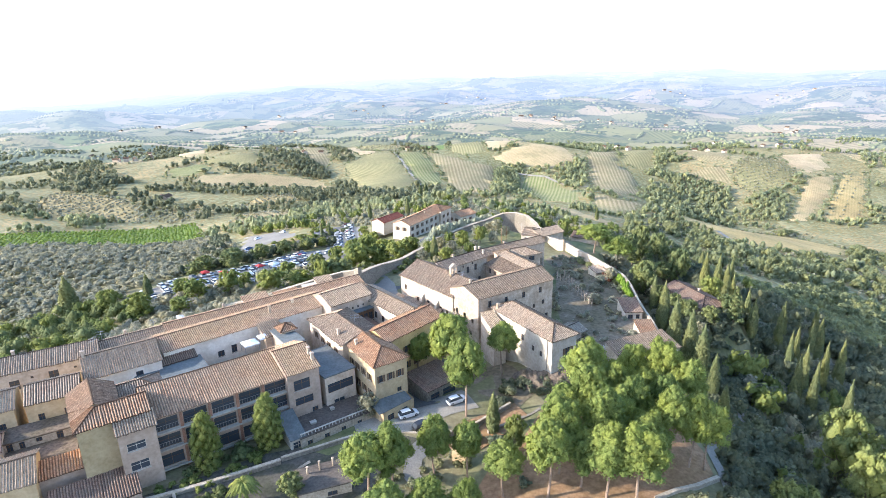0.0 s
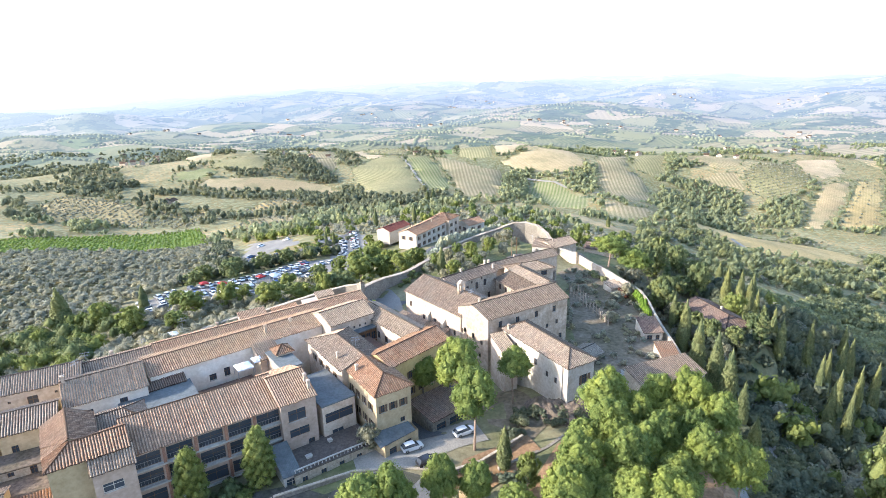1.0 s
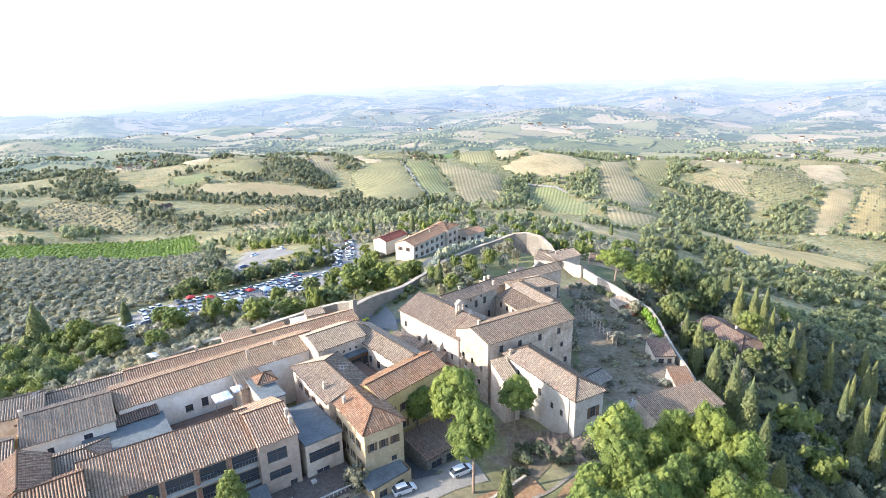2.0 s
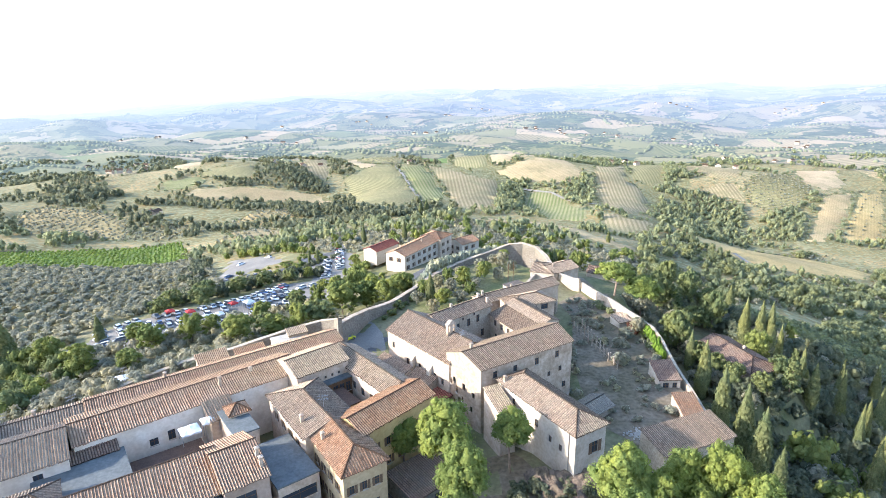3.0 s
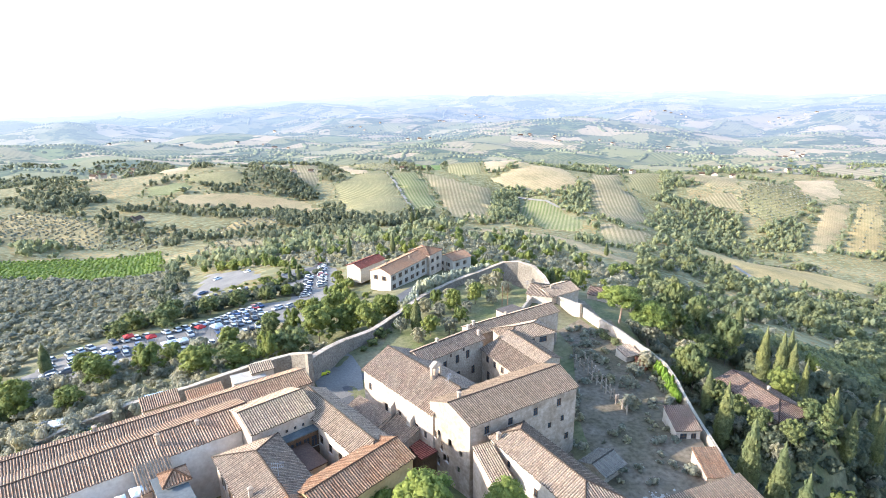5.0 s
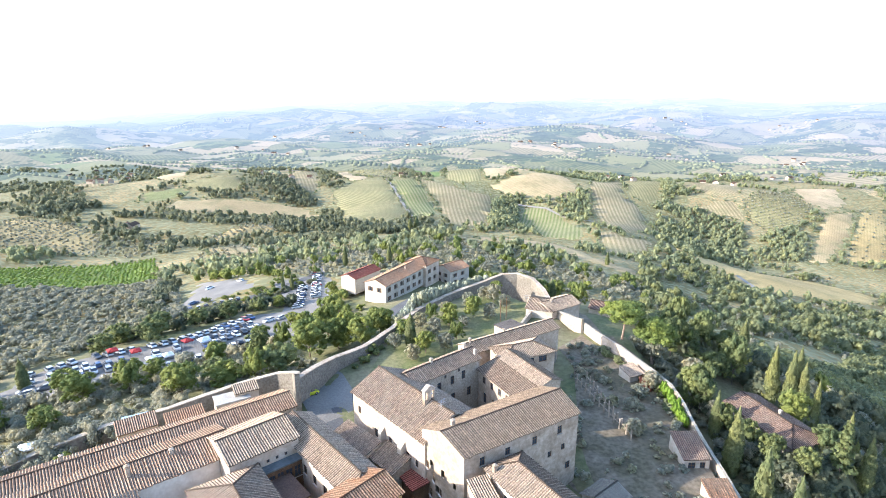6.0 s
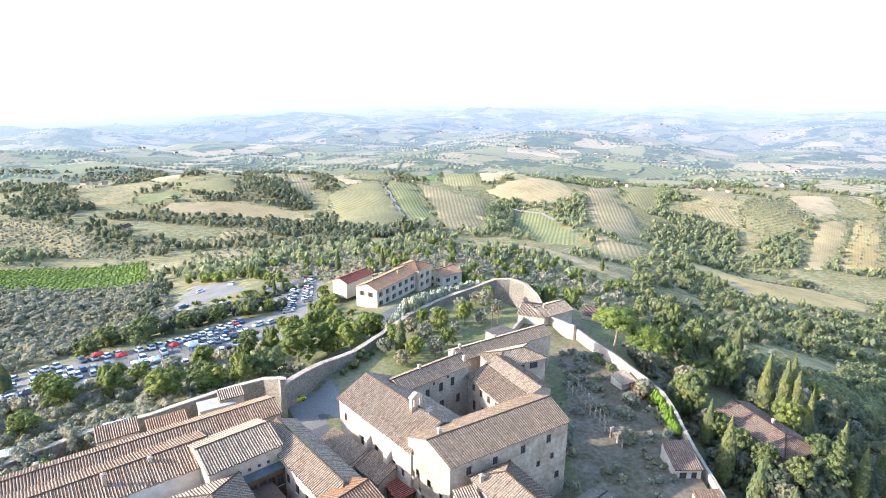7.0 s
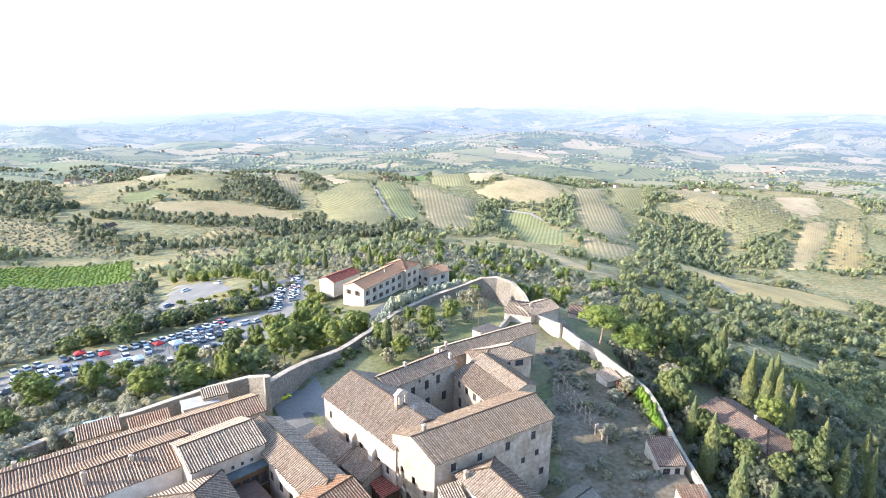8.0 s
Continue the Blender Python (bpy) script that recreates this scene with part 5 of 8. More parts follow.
def plant(kind, places, group="", seed=5):
    """Trees of one kind: places are (x, y, height, half width)."""
    rng = random.Random(seed)
    for i, (x, y, h, w) in enumerate(places):
        kinds = KINDS[kind]
        k = (i + seed) % len(kinds)
        m = Matrix.Translation((x, y, float(land(x, y)))) @ Matrix.Rotation(rng.uniform(0, 6.28), 4, "Z") @ Matrix.Diagonal((w, w, h, 1))
        if (kind, k) not in planted:
            planted[kind, k] = make_tree(*kinds[k])
            planted[kind, k].matrix_basis = m
            tagged(planted[kind, k], group=group)
        else:
            src = planted[kind, k]
            keep = src.scale.copy()
            src.scale = (1, 1, 1)
            ob = copy_thing(src, m)
            src.scale = keep
            ob.matrix_basis = m
            tagged(ob, group=group)


plant("pine", ((-13.7, 76.0, 13.1, 4.4), (-9.9, 77.5, 14.1, 3.5), (-2.8, 81.8, 12.9, 2.9), (2.7, 81.5, 12.1, 2.8), (8.5, 77.6, 10.6, 3.8), (3.0, 97.2, 16.7, 4.3), (0.3, 108.8, 18.0, 4.8), (-7.2, 113.8, 10.9, 3.8), (11.4, 111.6, 12.7, 3.8), (2.2, 70.8, 10.6, 2.7), (-3.6, 70.6, 10.8, 3.3), (-10.1, 68.9, 10.2, 3.8)), "pines above the lane", 0)
plant("pine", ((25.9, 97.0, 16.2, 4.6), (35.8, 99.8, 15.1, 3.6), (41.1, 98.4, 17.7, 4.0), (45.0, 95.5, 15.6, 3.9), (24.9, 89.9, 15.4, 3.9), (32.8, 89.5, 14.1, 3.7), (18.4, 81.5, 15.4, 4.3), (15.7, 76.7, 15.1, 4.2), (25.6, 82.9, 15.5, 4.1), (25.1, 76.0, 14.0, 4.1), (29.6, 74.7, 14.9, 4.4), (37.6, 84.1, 16.0, 3.4), (21.5, 78.5, 12.0, 3.9), (33.2, 81.6, 12.6, 3.8), (29.0, 86.4, 13.4, 3.8), (20.6, 88.6, 12.6, 3.6), (36.5, 95.0, 12.6, 3.4), (41.7, 84.3, 14.9, 3.5), (44.7, 84.5, 14.1, 3.4), (31.0, 95.5, 13.6, 3.5), (39.0, 91.5, 14.0, 3.5)), "pines on the terrace", 1)
plant("umbrella", ((51.0, 193.2, 11.2, 5.6), (58.4, 189.6, 12.7, 5.8)), "pines above the garden wall", 2)
plant("cypress", ((60.2, 157, 10.9, 1.3), (59.8, 148, 15.0, 1.9), (57.2, 133, 16.8, 2.0), (58, 125.3, 17.0, 2.1), (58, 118.5, 15.5, 2.1), (59, 113.5, 10.9, 1.4), (57, 104, 8.0, 1.3), (86, 182, 17.0, 1.9), (89.5, 180, 17.0, 1.8), (92, 179, 15.2, 1.9), (90, 170.5, 15.2, 1.2), (87.2, 155.4, 16.4, 1.5), (85, 150, 10.3, 1.5), (83, 144, 11.2, 1.5), (81, 148, 7.0, 1.3)), "cypresses on the east slope", 0)
plant("cypress", ((89.4, 129.1, 17.0, 1.6), (85, 124.5, 15.6, 1.5), (87.8, 121.9, 17.0, 1.3), (94.8, 150.9, 16.2, 1.4), (93.4, 139.9, 16.4, 1.3), (90.6, 137.8, 15.7, 1.2), (99, 135.5, 17.0, 1.3), (93.5, 117.6, 16.8, 1.4), (104, 150, 16.1, 1.4), (108, 142, 16.6, 1.5), (103, 163, 13.7, 1.4), (112, 158, 15.0, 1.5), (118, 170, 13.4, 1.5), (8, 93, 8.6, 1.38)), "cypresses on the east slope", 1)
plant("cypress", ((-5, 188, 9.2, 1.62), (-23, 314, 10.3, 1.38), (-45, 320, 10.3, 1.38), (-64, 279, 7.5, 0.88), (-60, 278, 7.5, 0.88), (-21, 523, 14.9, 2.75), (-26, 520, 12.6, 2.50), (118, 255, 11.5, 2.0), (103, 198, 11.9, 1.35)), "", 1)
plant("cypress", ((-124, 172, 14.9, 3.25), (-127, 176, 12.6, 2.75), (-103, 182, 9.2, 1.62), (107, 405, 9.2, 1.62), (30, 246, 8.0, 1.50), (40, 236, 9.2, 1.75)), "", 2)
plant("green", ((12, 208, 7, 3), (5, 202, 7, 3.2), (7, 192, 5, 2.6), (-7, 193, 5.5, 2.5), (20, 226, 5.5, 2.5), (0, 205, 5.5, 2.4), (-1, 184, 6, 3), (-81.3, 171.0, 7.7, 4.6), (-72.0, 175.4, 8.8, 4.4), (-56.5, 169.6, 9.0, 5.0), (-48.5, 174.9, 6.5, 5.4), (-41.6, 175.7, 9.6, 3.4), (-107.5, 166.3, 9.7, 4.5), (-92.5, 156.6, 9.1, 4.7), (-80.4, 157.0, 5.5, 3.7), (-33, 195, 11, 6.4), (-26, 199, 9, 5), (-19, 196, 9, 4.8), (-15, 206, 8, 4.2), (36, 236, 9, 4), (20, 250, 9, 4.4), (43, 244, 9, 4), (-9.6, 134.0, 6.5, 2.4), (30, 247, 10, 4.2), (78, 160, 9, 3.6), (11.6, 87.5, 7.7, 2.4), (48, 232, 9, 3.6), (26, 241, 9, 3.4)), "", 0)
plant("green", ((-88, 176, 7, 4.0), (-70, 184, 6, 3.4), (-58, 193, 7, 3.8), (-52, 212, 6, 3.2), (-58, 252, 5, 2.6), (-40, 262, 6, 3.0), (-46, 226, 5, 2.6)), "", 3)
plant("dark", ((-98, 217, 7, 4.6), (-90, 226, 8, 5.0), (-80, 233, 7, 4.6), (-72, 240, 7, 4.2), (-64, 246, 6, 3.6), (-37, 180, 9, 6), (-49, 200, 8, 4), (-85, 212, 8, 5), (-53, 181, 6, 4), (60, 168, 11, 4.4), (84, 201, 11, 5), (84, 219, 9, 4), (70, 205, 9, 4), (75, 190, 8, 4.5), (-26, 76, 5, 2.6), (-97, 206, 6, 4), (72, 215, 9, 4), (61, 214, 8, 4)), "", 1)
plant("green", ((-36.1, 203.4, 11.7, 3.5), (-31.0, 209.7, 11.0, 3.8), (-24.9, 204.5, 9.6, 3.6), (-14.0, 206.5, 7.9, 3.7), (-42.6, 202.3, 9.6, 3.2)), "", 1)
plant("oval", ((-42, 82.5, 11.5, 2.7), (-33, 88, 11.5, 2.9)), "", 0)
plant("pale", ((77.2, 96.1, 17.8, 5.6), (81.5, 91.5, 15.5, 4.6), (75.8, 86.1, 15.7, 4.6), (80.5, 83.0, 14.5, 4.4), (56.3, 79.1, 8.7, 2.8), (60.5, 79.9, 8.8, 2.8)), "", 0)
plant("dark", ((60.4, 165.1, 11.6, 4.2), (75.5, 216.6, 13.8, 3.7), (77.6, 202.8, 14.7, 4.4), (80.6, 190.4, 14.1, 4.3), (62.2, 157.5, 6.5, 2.8), (64.4, 152.0, 6.0, 2.6), (66.0, 146.5, 6.5, 2.8), (70.5, 142.5, 6.0, 2.8), (77.5, 149.0, 6.5, 2.8)), "", 2)
plant("olive", ((66.5, 183.5, 7.5, 3.6), (61.5, 160.8, 5.0, 2.0), (62.8, 149.0, 5.0, 2.2), (66.8, 139.6, 5.0, 2.2)), "", 0)
plant("olive", ((-16, 96.6, 5.5, 2.6), (19, 221, 6, 2.8), (1, 195, 5, 2.4), (4, 185, 5, 2.5), (17, 208, 5, 2.5), (59, 190, 6, 3), (63, 178, 5, 2.6), (50, 167, 4.5, 2.4), (46, 163, 3.5, 2.4), (43, 158, 3, 2.2), (41, 150, 3, 2.4), (-9, 186, 4.6, 2.2), (-3, 199, 5, 2.4), (4, 210, 4.4, 2.2), (11, 217, 5, 2.4), (16, 223, 4.6, 2.2), (22, 216, 4.6, 2.2), (9, 200, 4.2, 2.0), (-4, 180, 4.4, 2.2)), "", 1)
plant("conifer", ((77, 143, 13, 3.4), (66, 197, 12, 3.0), (72, 196, 11, 3.0), (78, 206, 11, 3.0)), "", 0)


# ---- woods, groves and scrub: uncounted plants, one object for each kind of cover ----
def in_poly(x, y, poly):
    inside = np.zeros(x.shape, bool)
    for (x0, y0), (x1, y1) in zip(poly, poly[1:] + poly[:1]):
        cross = ((y0 > y) != (y1 > y)) & (x < (x1 - x0) * (y - y0) / (y1 - y0 + 1e-12) + x0)
        inside ^= cross
    return inside


def scatter(poly, step, g, jitter=0.4, turn=0.0):
    """Places on a turned, jittered grid inside a polygon."""
    p = np.array(poly, float)
    c = p.mean(0)
    r = np.abs(p - c).max() * 1.5
    u, v = np.meshgrid(np.arange(-r, r, step), np.arange(-r, r, step))
    u, v = u + g.uniform(-jitter, jitter, u.shape) * step, v + g.uniform(-jitter, jitter, v.shape) * step
    a = radians(turn)
    x, y = c[0] + u * math.cos(a) - v * math.sin(a), c[1] + u * math.sin(a) + v * math.cos(a)
    k = in_poly(x, y, list(poly))
    return np.stack([x[k], y[k]], 1)


def spread(name, label, category, pts, heights, width, material, leaves, size, seed, lobes=6, mesh=(3, 6)):
    """Many plants as one object: a few crown shapes turned and scaled to each place."""
    g = np.random.default_rng(seed)
    shapes = []
    for _ in range(4):
        blobs = [(0, 0, 0.5, 0.6, 0.6, 0.34)]
        for _ in range(lobes):
            a, rr = g.uniform(0, 6.28), g.uniform(0.3, 0.75)
            q = g.uniform(0.3, 0.5)
            blobs.append((rr * math.cos(a), rr * math.sin(a), g.uniform(0.25, 0.85 - 0.3 * rr), q, q, q * 0.45))
        shapes.append(leaf_cloud(blobs[: lobes + 1], leaves, size, g, 0.8, 0.25, mesh, 0.6))
    vs, fs, base = [], [], 0
    z = land(pts[:, 0], pts[:, 1])
    for i, (x, y) in enumerate(pts):
        v, f = shapes[i % 4]
        h = g.uniform(*heights)
        w = h * width * g.uniform(0.8, 1.25)
        a = g.uniform(0, 6.28)
        ca, sa = math.cos(a) * w, math.sin(a) * w
        vs.append(np.stack([x + v[:, 0] * ca - v[:, 1] * sa, y + v[:, 0] * sa + v[:, 1] * ca, z[i] - 0.1 * h + v[:, 2] * h], 1))
        fs.append(f + base)
        base += len(v)
    ob = new(name, fast_mesh(name, np.concatenate(vs), np.concatenate(fs), material))
    return tagged(ob, label, category, kind="stuff")


# ---- fields on the hills: outline, row direction in degrees, material ----
def field_material(name, row, soil, spacing=3.0, share=0.5):
    m, nt, b = mat(name, 0.95)
    uv = nt.nodes.new("ShaderNodeUVMap").outputs["UV"]
    sep = nt.nodes.new("ShaderNodeSeparateXYZ")
    nt.links.new(uv, sep.inputs["Vector"])
    p = place(nt)
    wob = calc(nt, "MULTIPLY", noise_tex(nt, 0.15, 3, p), 0.9)
    wave = calc(nt, "SINE", calc(nt, "ADD", calc(nt, "MULTIPLY", sep.outputs["X"], 2 * math.pi / spacing), wob))
    k = ramp(nt, calc(nt, "ADD", calc(nt, "MULTIPLY", wave, 0.5), 0.5), (share - 0.12, (0, 0, 0)), (share + 0.12, (1, 1, 1)))
    gap = ramp(nt, noise_tex(nt, 0.5, 4, p), (0.35, (0.65, 0.65, 0.65)), (0.6, (1, 1, 1)))
    broad = ramp(nt, noise_tex(nt, 0.012, 4, p), (0.3, (0.8, 0.8, 0.8)), (0.7, (1.2, 1.2, 1.2)))
    col = mix(nt, calc(nt, "MULTIPLY", k, gap), soil, row)
    weeds = ramp(nt, noise_tex(nt, 0.045, 7, p, 0.7), (0.46, (0, 0, 0)), (0.66, (1, 1, 1)))
    col = mix(nt, calc(nt, "MULTIPLY", weeds, 0.5), col, (0.15, 0.155, 0.075))
    col = mix(nt, 1.0, col, ramp(nt, noise_tex(nt, 0.9, 5, p, 0.75), (0.32, (0.68, 0.68, 0.68)), (0.68, (1.3, 1.3, 1.28))), "MULTIPLY")
    nt.links.new(mix(nt, 1.0, col, broad, "MULTIPLY"), b.inputs["Base Color"])
    return m


VINE_GREEN = field_material("green vineyard rows", (0.125, 0.15, 0.05), (0.235, 0.215, 0.11), 4.0)
VINE_GREY = field_material("grey-green vineyard rows", (0.165, 0.158, 0.07), (0.265, 0.225, 0.118), 4.0)
VINE_PALE = field_material("vineyard rows on pale soil", (0.205, 0.17, 0.088), (0.32, 0.25, 0.145), 4.4)
VINE_BRIGHT = field_material("lush vineyard rows", (0.12, 0.20, 0.03), (0.22, 0.25, 0.07), 3.4)
STUBBLE = field_material("pale stubble", (0.33, 0.252, 0.14), (0.385, 0.298, 0.172), 4.2)
STUBBLE_TAN = field_material("tan ploughed land", (0.37, 0.28, 0.175), (0.42, 0.32, 0.20), 3.0)
MEADOW = field_material("dry green meadow", (0.315, 0.24, 0.108), (0.36, 0.27, 0.13), 3.0)
PASTURE = field_material("fresh green crop", (0.09, 0.15, 0.035), (0.12, 0.175, 0.05), 6.0)
STRAW = field_material("straw-coloured dry grass", (0.315, 0.24, 0.13), (0.35, 0.268, 0.15), 2.4)
HAY = field_material("yellowing hay meadow", (0.37, 0.272, 0.115), (0.43, 0.318, 0.148), 3.0)
FIELDS = []


def field(name, label, outline, rows, material, lift=0.7, step=14.0, category="field"):
    bm = bmesh.new()
    bm.faces.new([bm.verts.new((x, y, 0)) for x, y in outline])
    lo, hi = np.min(outline, 0), np.max(outline, 0)
    for axis in (0, 1):
        for c in np.arange(lo[axis] + step / 2, hi[axis], step):
            at, nrm = [0, 0, 0], [0, 0, 0]
            at[axis], nrm[axis] = c, 1
            bmesh.ops.bisect_plane(bm, geom=bm.verts[:] + bm.edges[:] + bm.faces[:], plane_co=at, plane_no=nrm)
    bmesh.ops.triangulate(bm, faces=bm.faces[:])
    a = radians(rows)
    layer = bm.loops.layers.uv.new("UVMap")
    for v in bm.verts:
        v.co.z = float(land(v.co.x, v.co.y)) + (-0.5 if v.is_boundary and lift >= 0.3 else lift)
    for f in bm.faces:
        if f.normal.z < 0:
            f.normal_flip()
        for lo_ in f.loops:
            x, y, _ = lo_.vert.co
            lo_[layer].uv = (-x * math.sin(a) + y * math.cos(a), x * math.cos(a) + y * math.sin(a))
    me = bpy.data.meshes.new(name)
    bm.to_mesh(me)
    bm.free()
    me.polygons.foreach_set("use_smooth", [True] * len(me.polygons))
    me.materials.append(material)
    FIELDS.append(list(outline))
    return tagged(new(name, me), label, category, kind="structure")


field("vineyard", "vineyard rows on pale soil", ((-36, 853), (0, 821), (29, 788), (62, 784), (61, 719), (40, 614), (5, 598), (-6, 700)), 93, VINE_PALE)
field("vineyard", "rounded hill of grey-green vineyard rows", ((-137, 757), (-117, 836), (-78, 836), (-44, 679), (-30, 606), (-53, 576), (-90, 603), (-124, 703)), 133, VINE_GREY)
field("vineyard", "green vineyard rows beside a farm track", ((-75, 836), (-38, 852), (-17, 747), (-3, 657), (-27, 601)), 101, VINE_GREEN)
field("stubble_field", "broad pale stubble field on a rounded hill", ((59, 818), (86, 843), (137, 870), (169, 865), (179, 806), (168, 766), (138, 755), (101, 774), (70, 795)), 33, STUBBLE)
field("stubble_field", "tan hilltop field with a few trees", ((63, 1141), (120, 1127), (164, 1032), (87, 852), (56, 841)), 175, STUBBLE_TAN)
field("meadow", "greenish meadow on the hilltop", ((1, 1167), (58, 1144), (53, 839), (22, 818), (3, 847)), 92, VINE_GREY)
field("vineyard", "green vineyard rows below a tree belt", ((91, 738), (117, 755), (140, 708), (144, 603), (126, 548), (90, 565), (80, 655)), 77, VINE_GREEN)
field("vineyard", "violet-grey vineyard slope", ((201, 844), (266, 922), (234, 790), (243, 755), (232, 666), (172, 574), (160, 607), (171, 695)), 83, VINE_PALE)
field("vineyard", "grey-green vineyard rows at the hill crest", ((270, 923), (348, 1003), (281, 788), (261, 773), (239, 792)), 83, VINE_GREY)
field("vineyard", "vineyard on the shaded slope", ((142, 568), (155, 592), (170, 564), (203, 578), (180, 531), (125, 469)), 80, VINE_PALE)
field("vineyard", "pale vineyard along the crest", ((332, 867), (457, 950), (394, 814), (355, 802), (329, 829)), 122, VINE_PALE)
field("vineyard", "pale striped vineyard above a wood", ((318, 772), (354, 794), (379, 787), (371, 738), (340, 752)), 88, VINE_PALE)
field("olive_field", "dark olives in rows on dry soil", ((387, 791), (433, 835), (467, 831), (470, 772), (430, 728), (382, 708), (372, 735), (378, 764)), 166, VINE_GREY)
field("stubble_field", "pale terraced field", ((491, 866), (554, 862), (530, 797), (485, 770), (467, 791)), 163, STUBBLE_TAN)
field("stubble_field", "tan sunlit hillside", ((469, 753), (527, 778), (474, 706), (436, 663), (401, 625), (377, 623), (420, 689)), 57, STRAW)
field("stubble_field", "dry hillside with scattered trees", ((531, 779), (580, 794), (471, 635), (415, 627), (445, 669), (477, 706)), 57, MEADOW)
field("vineyard", "lush bright green vineyard strip", ((-345, 344), (-277, 379), (-251, 402), (-224, 421), (-202, 441), (-163, 373), (-190, 348), (-245, 337), (-305, 306)), 26, VINE_BRIGHT, 0.3, 6)
field("tan_field", "dry hill dotted with olives", ((-386, 522), (-399, 581), (-334, 563), (-282, 520), (-250, 450), (-293, 453), (-332, 450)), 8, MEADOW)
field("tan_field", "pale brown scrubby hillside", ((-300, 654), (-296, 688), (-243, 699), (-191, 701), (-150, 692), (-117, 651), (-177, 647), (-230, 660), (-266, 644)), 9, STRAW)
field("vineyard", "green vineyard on a rise", ((-344, 707), (-317, 736), (-293, 719), (-296, 686), (-329, 662)), 4, VINE_GREEN)
field("vineyard", "rounded green vineyard hill", ((-318, 742), (-304, 777), (-257, 787), (-244, 745), (-248, 717), (-290, 719)), 32, VINE_GREY)
field("vineyard", "brown striped vineyard", ((-244, 968), (-217, 1042), (-154, 763), (-158, 732), (-190, 785)), 106, VINE_PALE)
field("tan_field", "tan bare field on the hill", ((-191, 1046), (-167, 1068), (-100, 845), (-123, 824), (-152, 883)), 112, STUBBLE_TAN)
field("olive_field", "dotted rows of olives on a hilltop", ((-161, 1078), (-102, 1075), (-85, 1042), (-73, 855), (-99, 856)), 141, VINE_GREY)
field("crop_field", "bright green crop field", ((-63, 1137), (-7, 1157), (0, 856), (-35, 896)), 118, PASTURE)
field("vineyard", "rows of pale vines on a rise", ((-600, 960), (-515, 990), (-400, 760), (-439, 732)), 123, VINE_PALE)
field("tan_field", "tan strip along a rise", ((-396, 830), (-440, 1010), (-400, 1030), (-333, 789), (-358, 780)), 138, STUBBLE_TAN)
field("orchard", "olive orchard slope", ((-197, 516), (-188, 572), (-161, 590), (-146, 556), (-168, 531), (-179, 493)), 54, MEADOW)
field("orchard", "brown terraced orchard", ((-177, 466), (-163, 497), (-117, 439), (-115, 405), (-148, 412)), 163, VINE_PALE)
field("dry_strip", "pale dry strip along the ridge", ((31, 552), (60, 546), (98, 519), (103, 425), (117, 412), (130, 409), (125, 392), (110, 393), (92, 410), (75, 436), (48, 437), (25, 434)), 120, STRAW, 0.45, 6)
field("dry_strip", "pale grassy strip in the valley", ((251, 649), (285, 628), (298, 573), (343, 566), (368, 541), (378, 520), (348, 483), (284, 460), (248, 458), (229, 463), (223, 507), (205, 540)), 160, HAY, 0.45, 6)
STRIPS = FIELDS[-2:]

g0 = np.random.default_rng(11)
east = [(60, 66), (60, 90), (66, 108), (74, 134), (88, 140), (88, 182), (72, 200), (64, 222), (76, 244), (110, 240), (150, 250), (190, 290), (240, 320), (250, 280), (178, 184), (118, 104), (80, 66)]
pts = scatter(east, 4.9, g0, 0.45)
pts = pts[~in_poly(pts[:, 0], pts[:, 1], [(60, 140), (60, 172), (82, 176), (82, 150), (74, 140)])]
near = np.hypot(pts[:, 0] - 60, pts[:, 1] - 110) < 100
sort = np.array([noise.noise((x / 17, y / 17, 5.1)) + 0.7 * noise.noise((x / 6, y / 6, 1.1)) for x, y in pts])
spread("woodland", "dense mixed woodland on the shaded east slope", "woodland", pts[near & (sort > -0.1)], (4.5, 10.5), 0.46, LEAF_WOOD, 270, 0.094, 21, 8)
spread("woodland", "grey-green olives and willows in the shaded woodland", "woodland", pts[near & (sort <= -0.1) & (sort > -0.4)], (3.5, 7), 0.55, LEAF_OLIVE, 220, 0.105, 19, 6)
spread("woodland", "fresh green trees in the shaded woodland", "woodland", pts[near & (sort <= -0.4)], (5, 12), 0.44, LEAF_GREEN, 260, 0.096, 20, 8)
spread("woodland", "woodland further down the east slope", "woodland", pts[~near], (4, 8), 0.55, LEAF_DUSTY, 130, 0.16, 22)
flank = [(60, 236), (150, 250), (270, 310), (420, 460), (370, 590), (240, 570), (195, 515), (132, 418), (112, 360), (95, 300)]
pts = scatter(flank, 4.9, np.random.default_rng(12))
for poly in STRIPS:
    pts = pts[~in_poly(pts[:, 0], pts[:, 1], poly)]
gap = np.array([noise.noise((x / 40, y / 40, 0.3)) + 0.5 * noise.noise((x / 11, y / 11, 2.3)) for x, y in pts])
pick = np.random.default_rng(39).integers(0, 5, len(pts))
spread("scrub", "patchy green scrub and hedges on the ridge flank", "scrub", pts[(gap > -0.12) & (pick < 2)], (2, 6.5), 0.62, LEAF_DUSTY, 46, 0.225, 23, 3, (3, 5))
spread("scrub", "silvery olives scattered over the ridge flank", "scrub", pts[(gap > -0.2) & ((pick == 2) | (pick == 3))], (1.4, 4.4), 0.62, LEAF_OLIVE, 38, 0.25, 40, 2, (3, 5))
spread("trees", "taller bright trees on the ridge flank", "trees", pts[(gap > -0.05) & (pick == 4)], (5, 12), 0.46, LEAF_DUSTY, 140, 0.13, 44, 4, (3, 5))
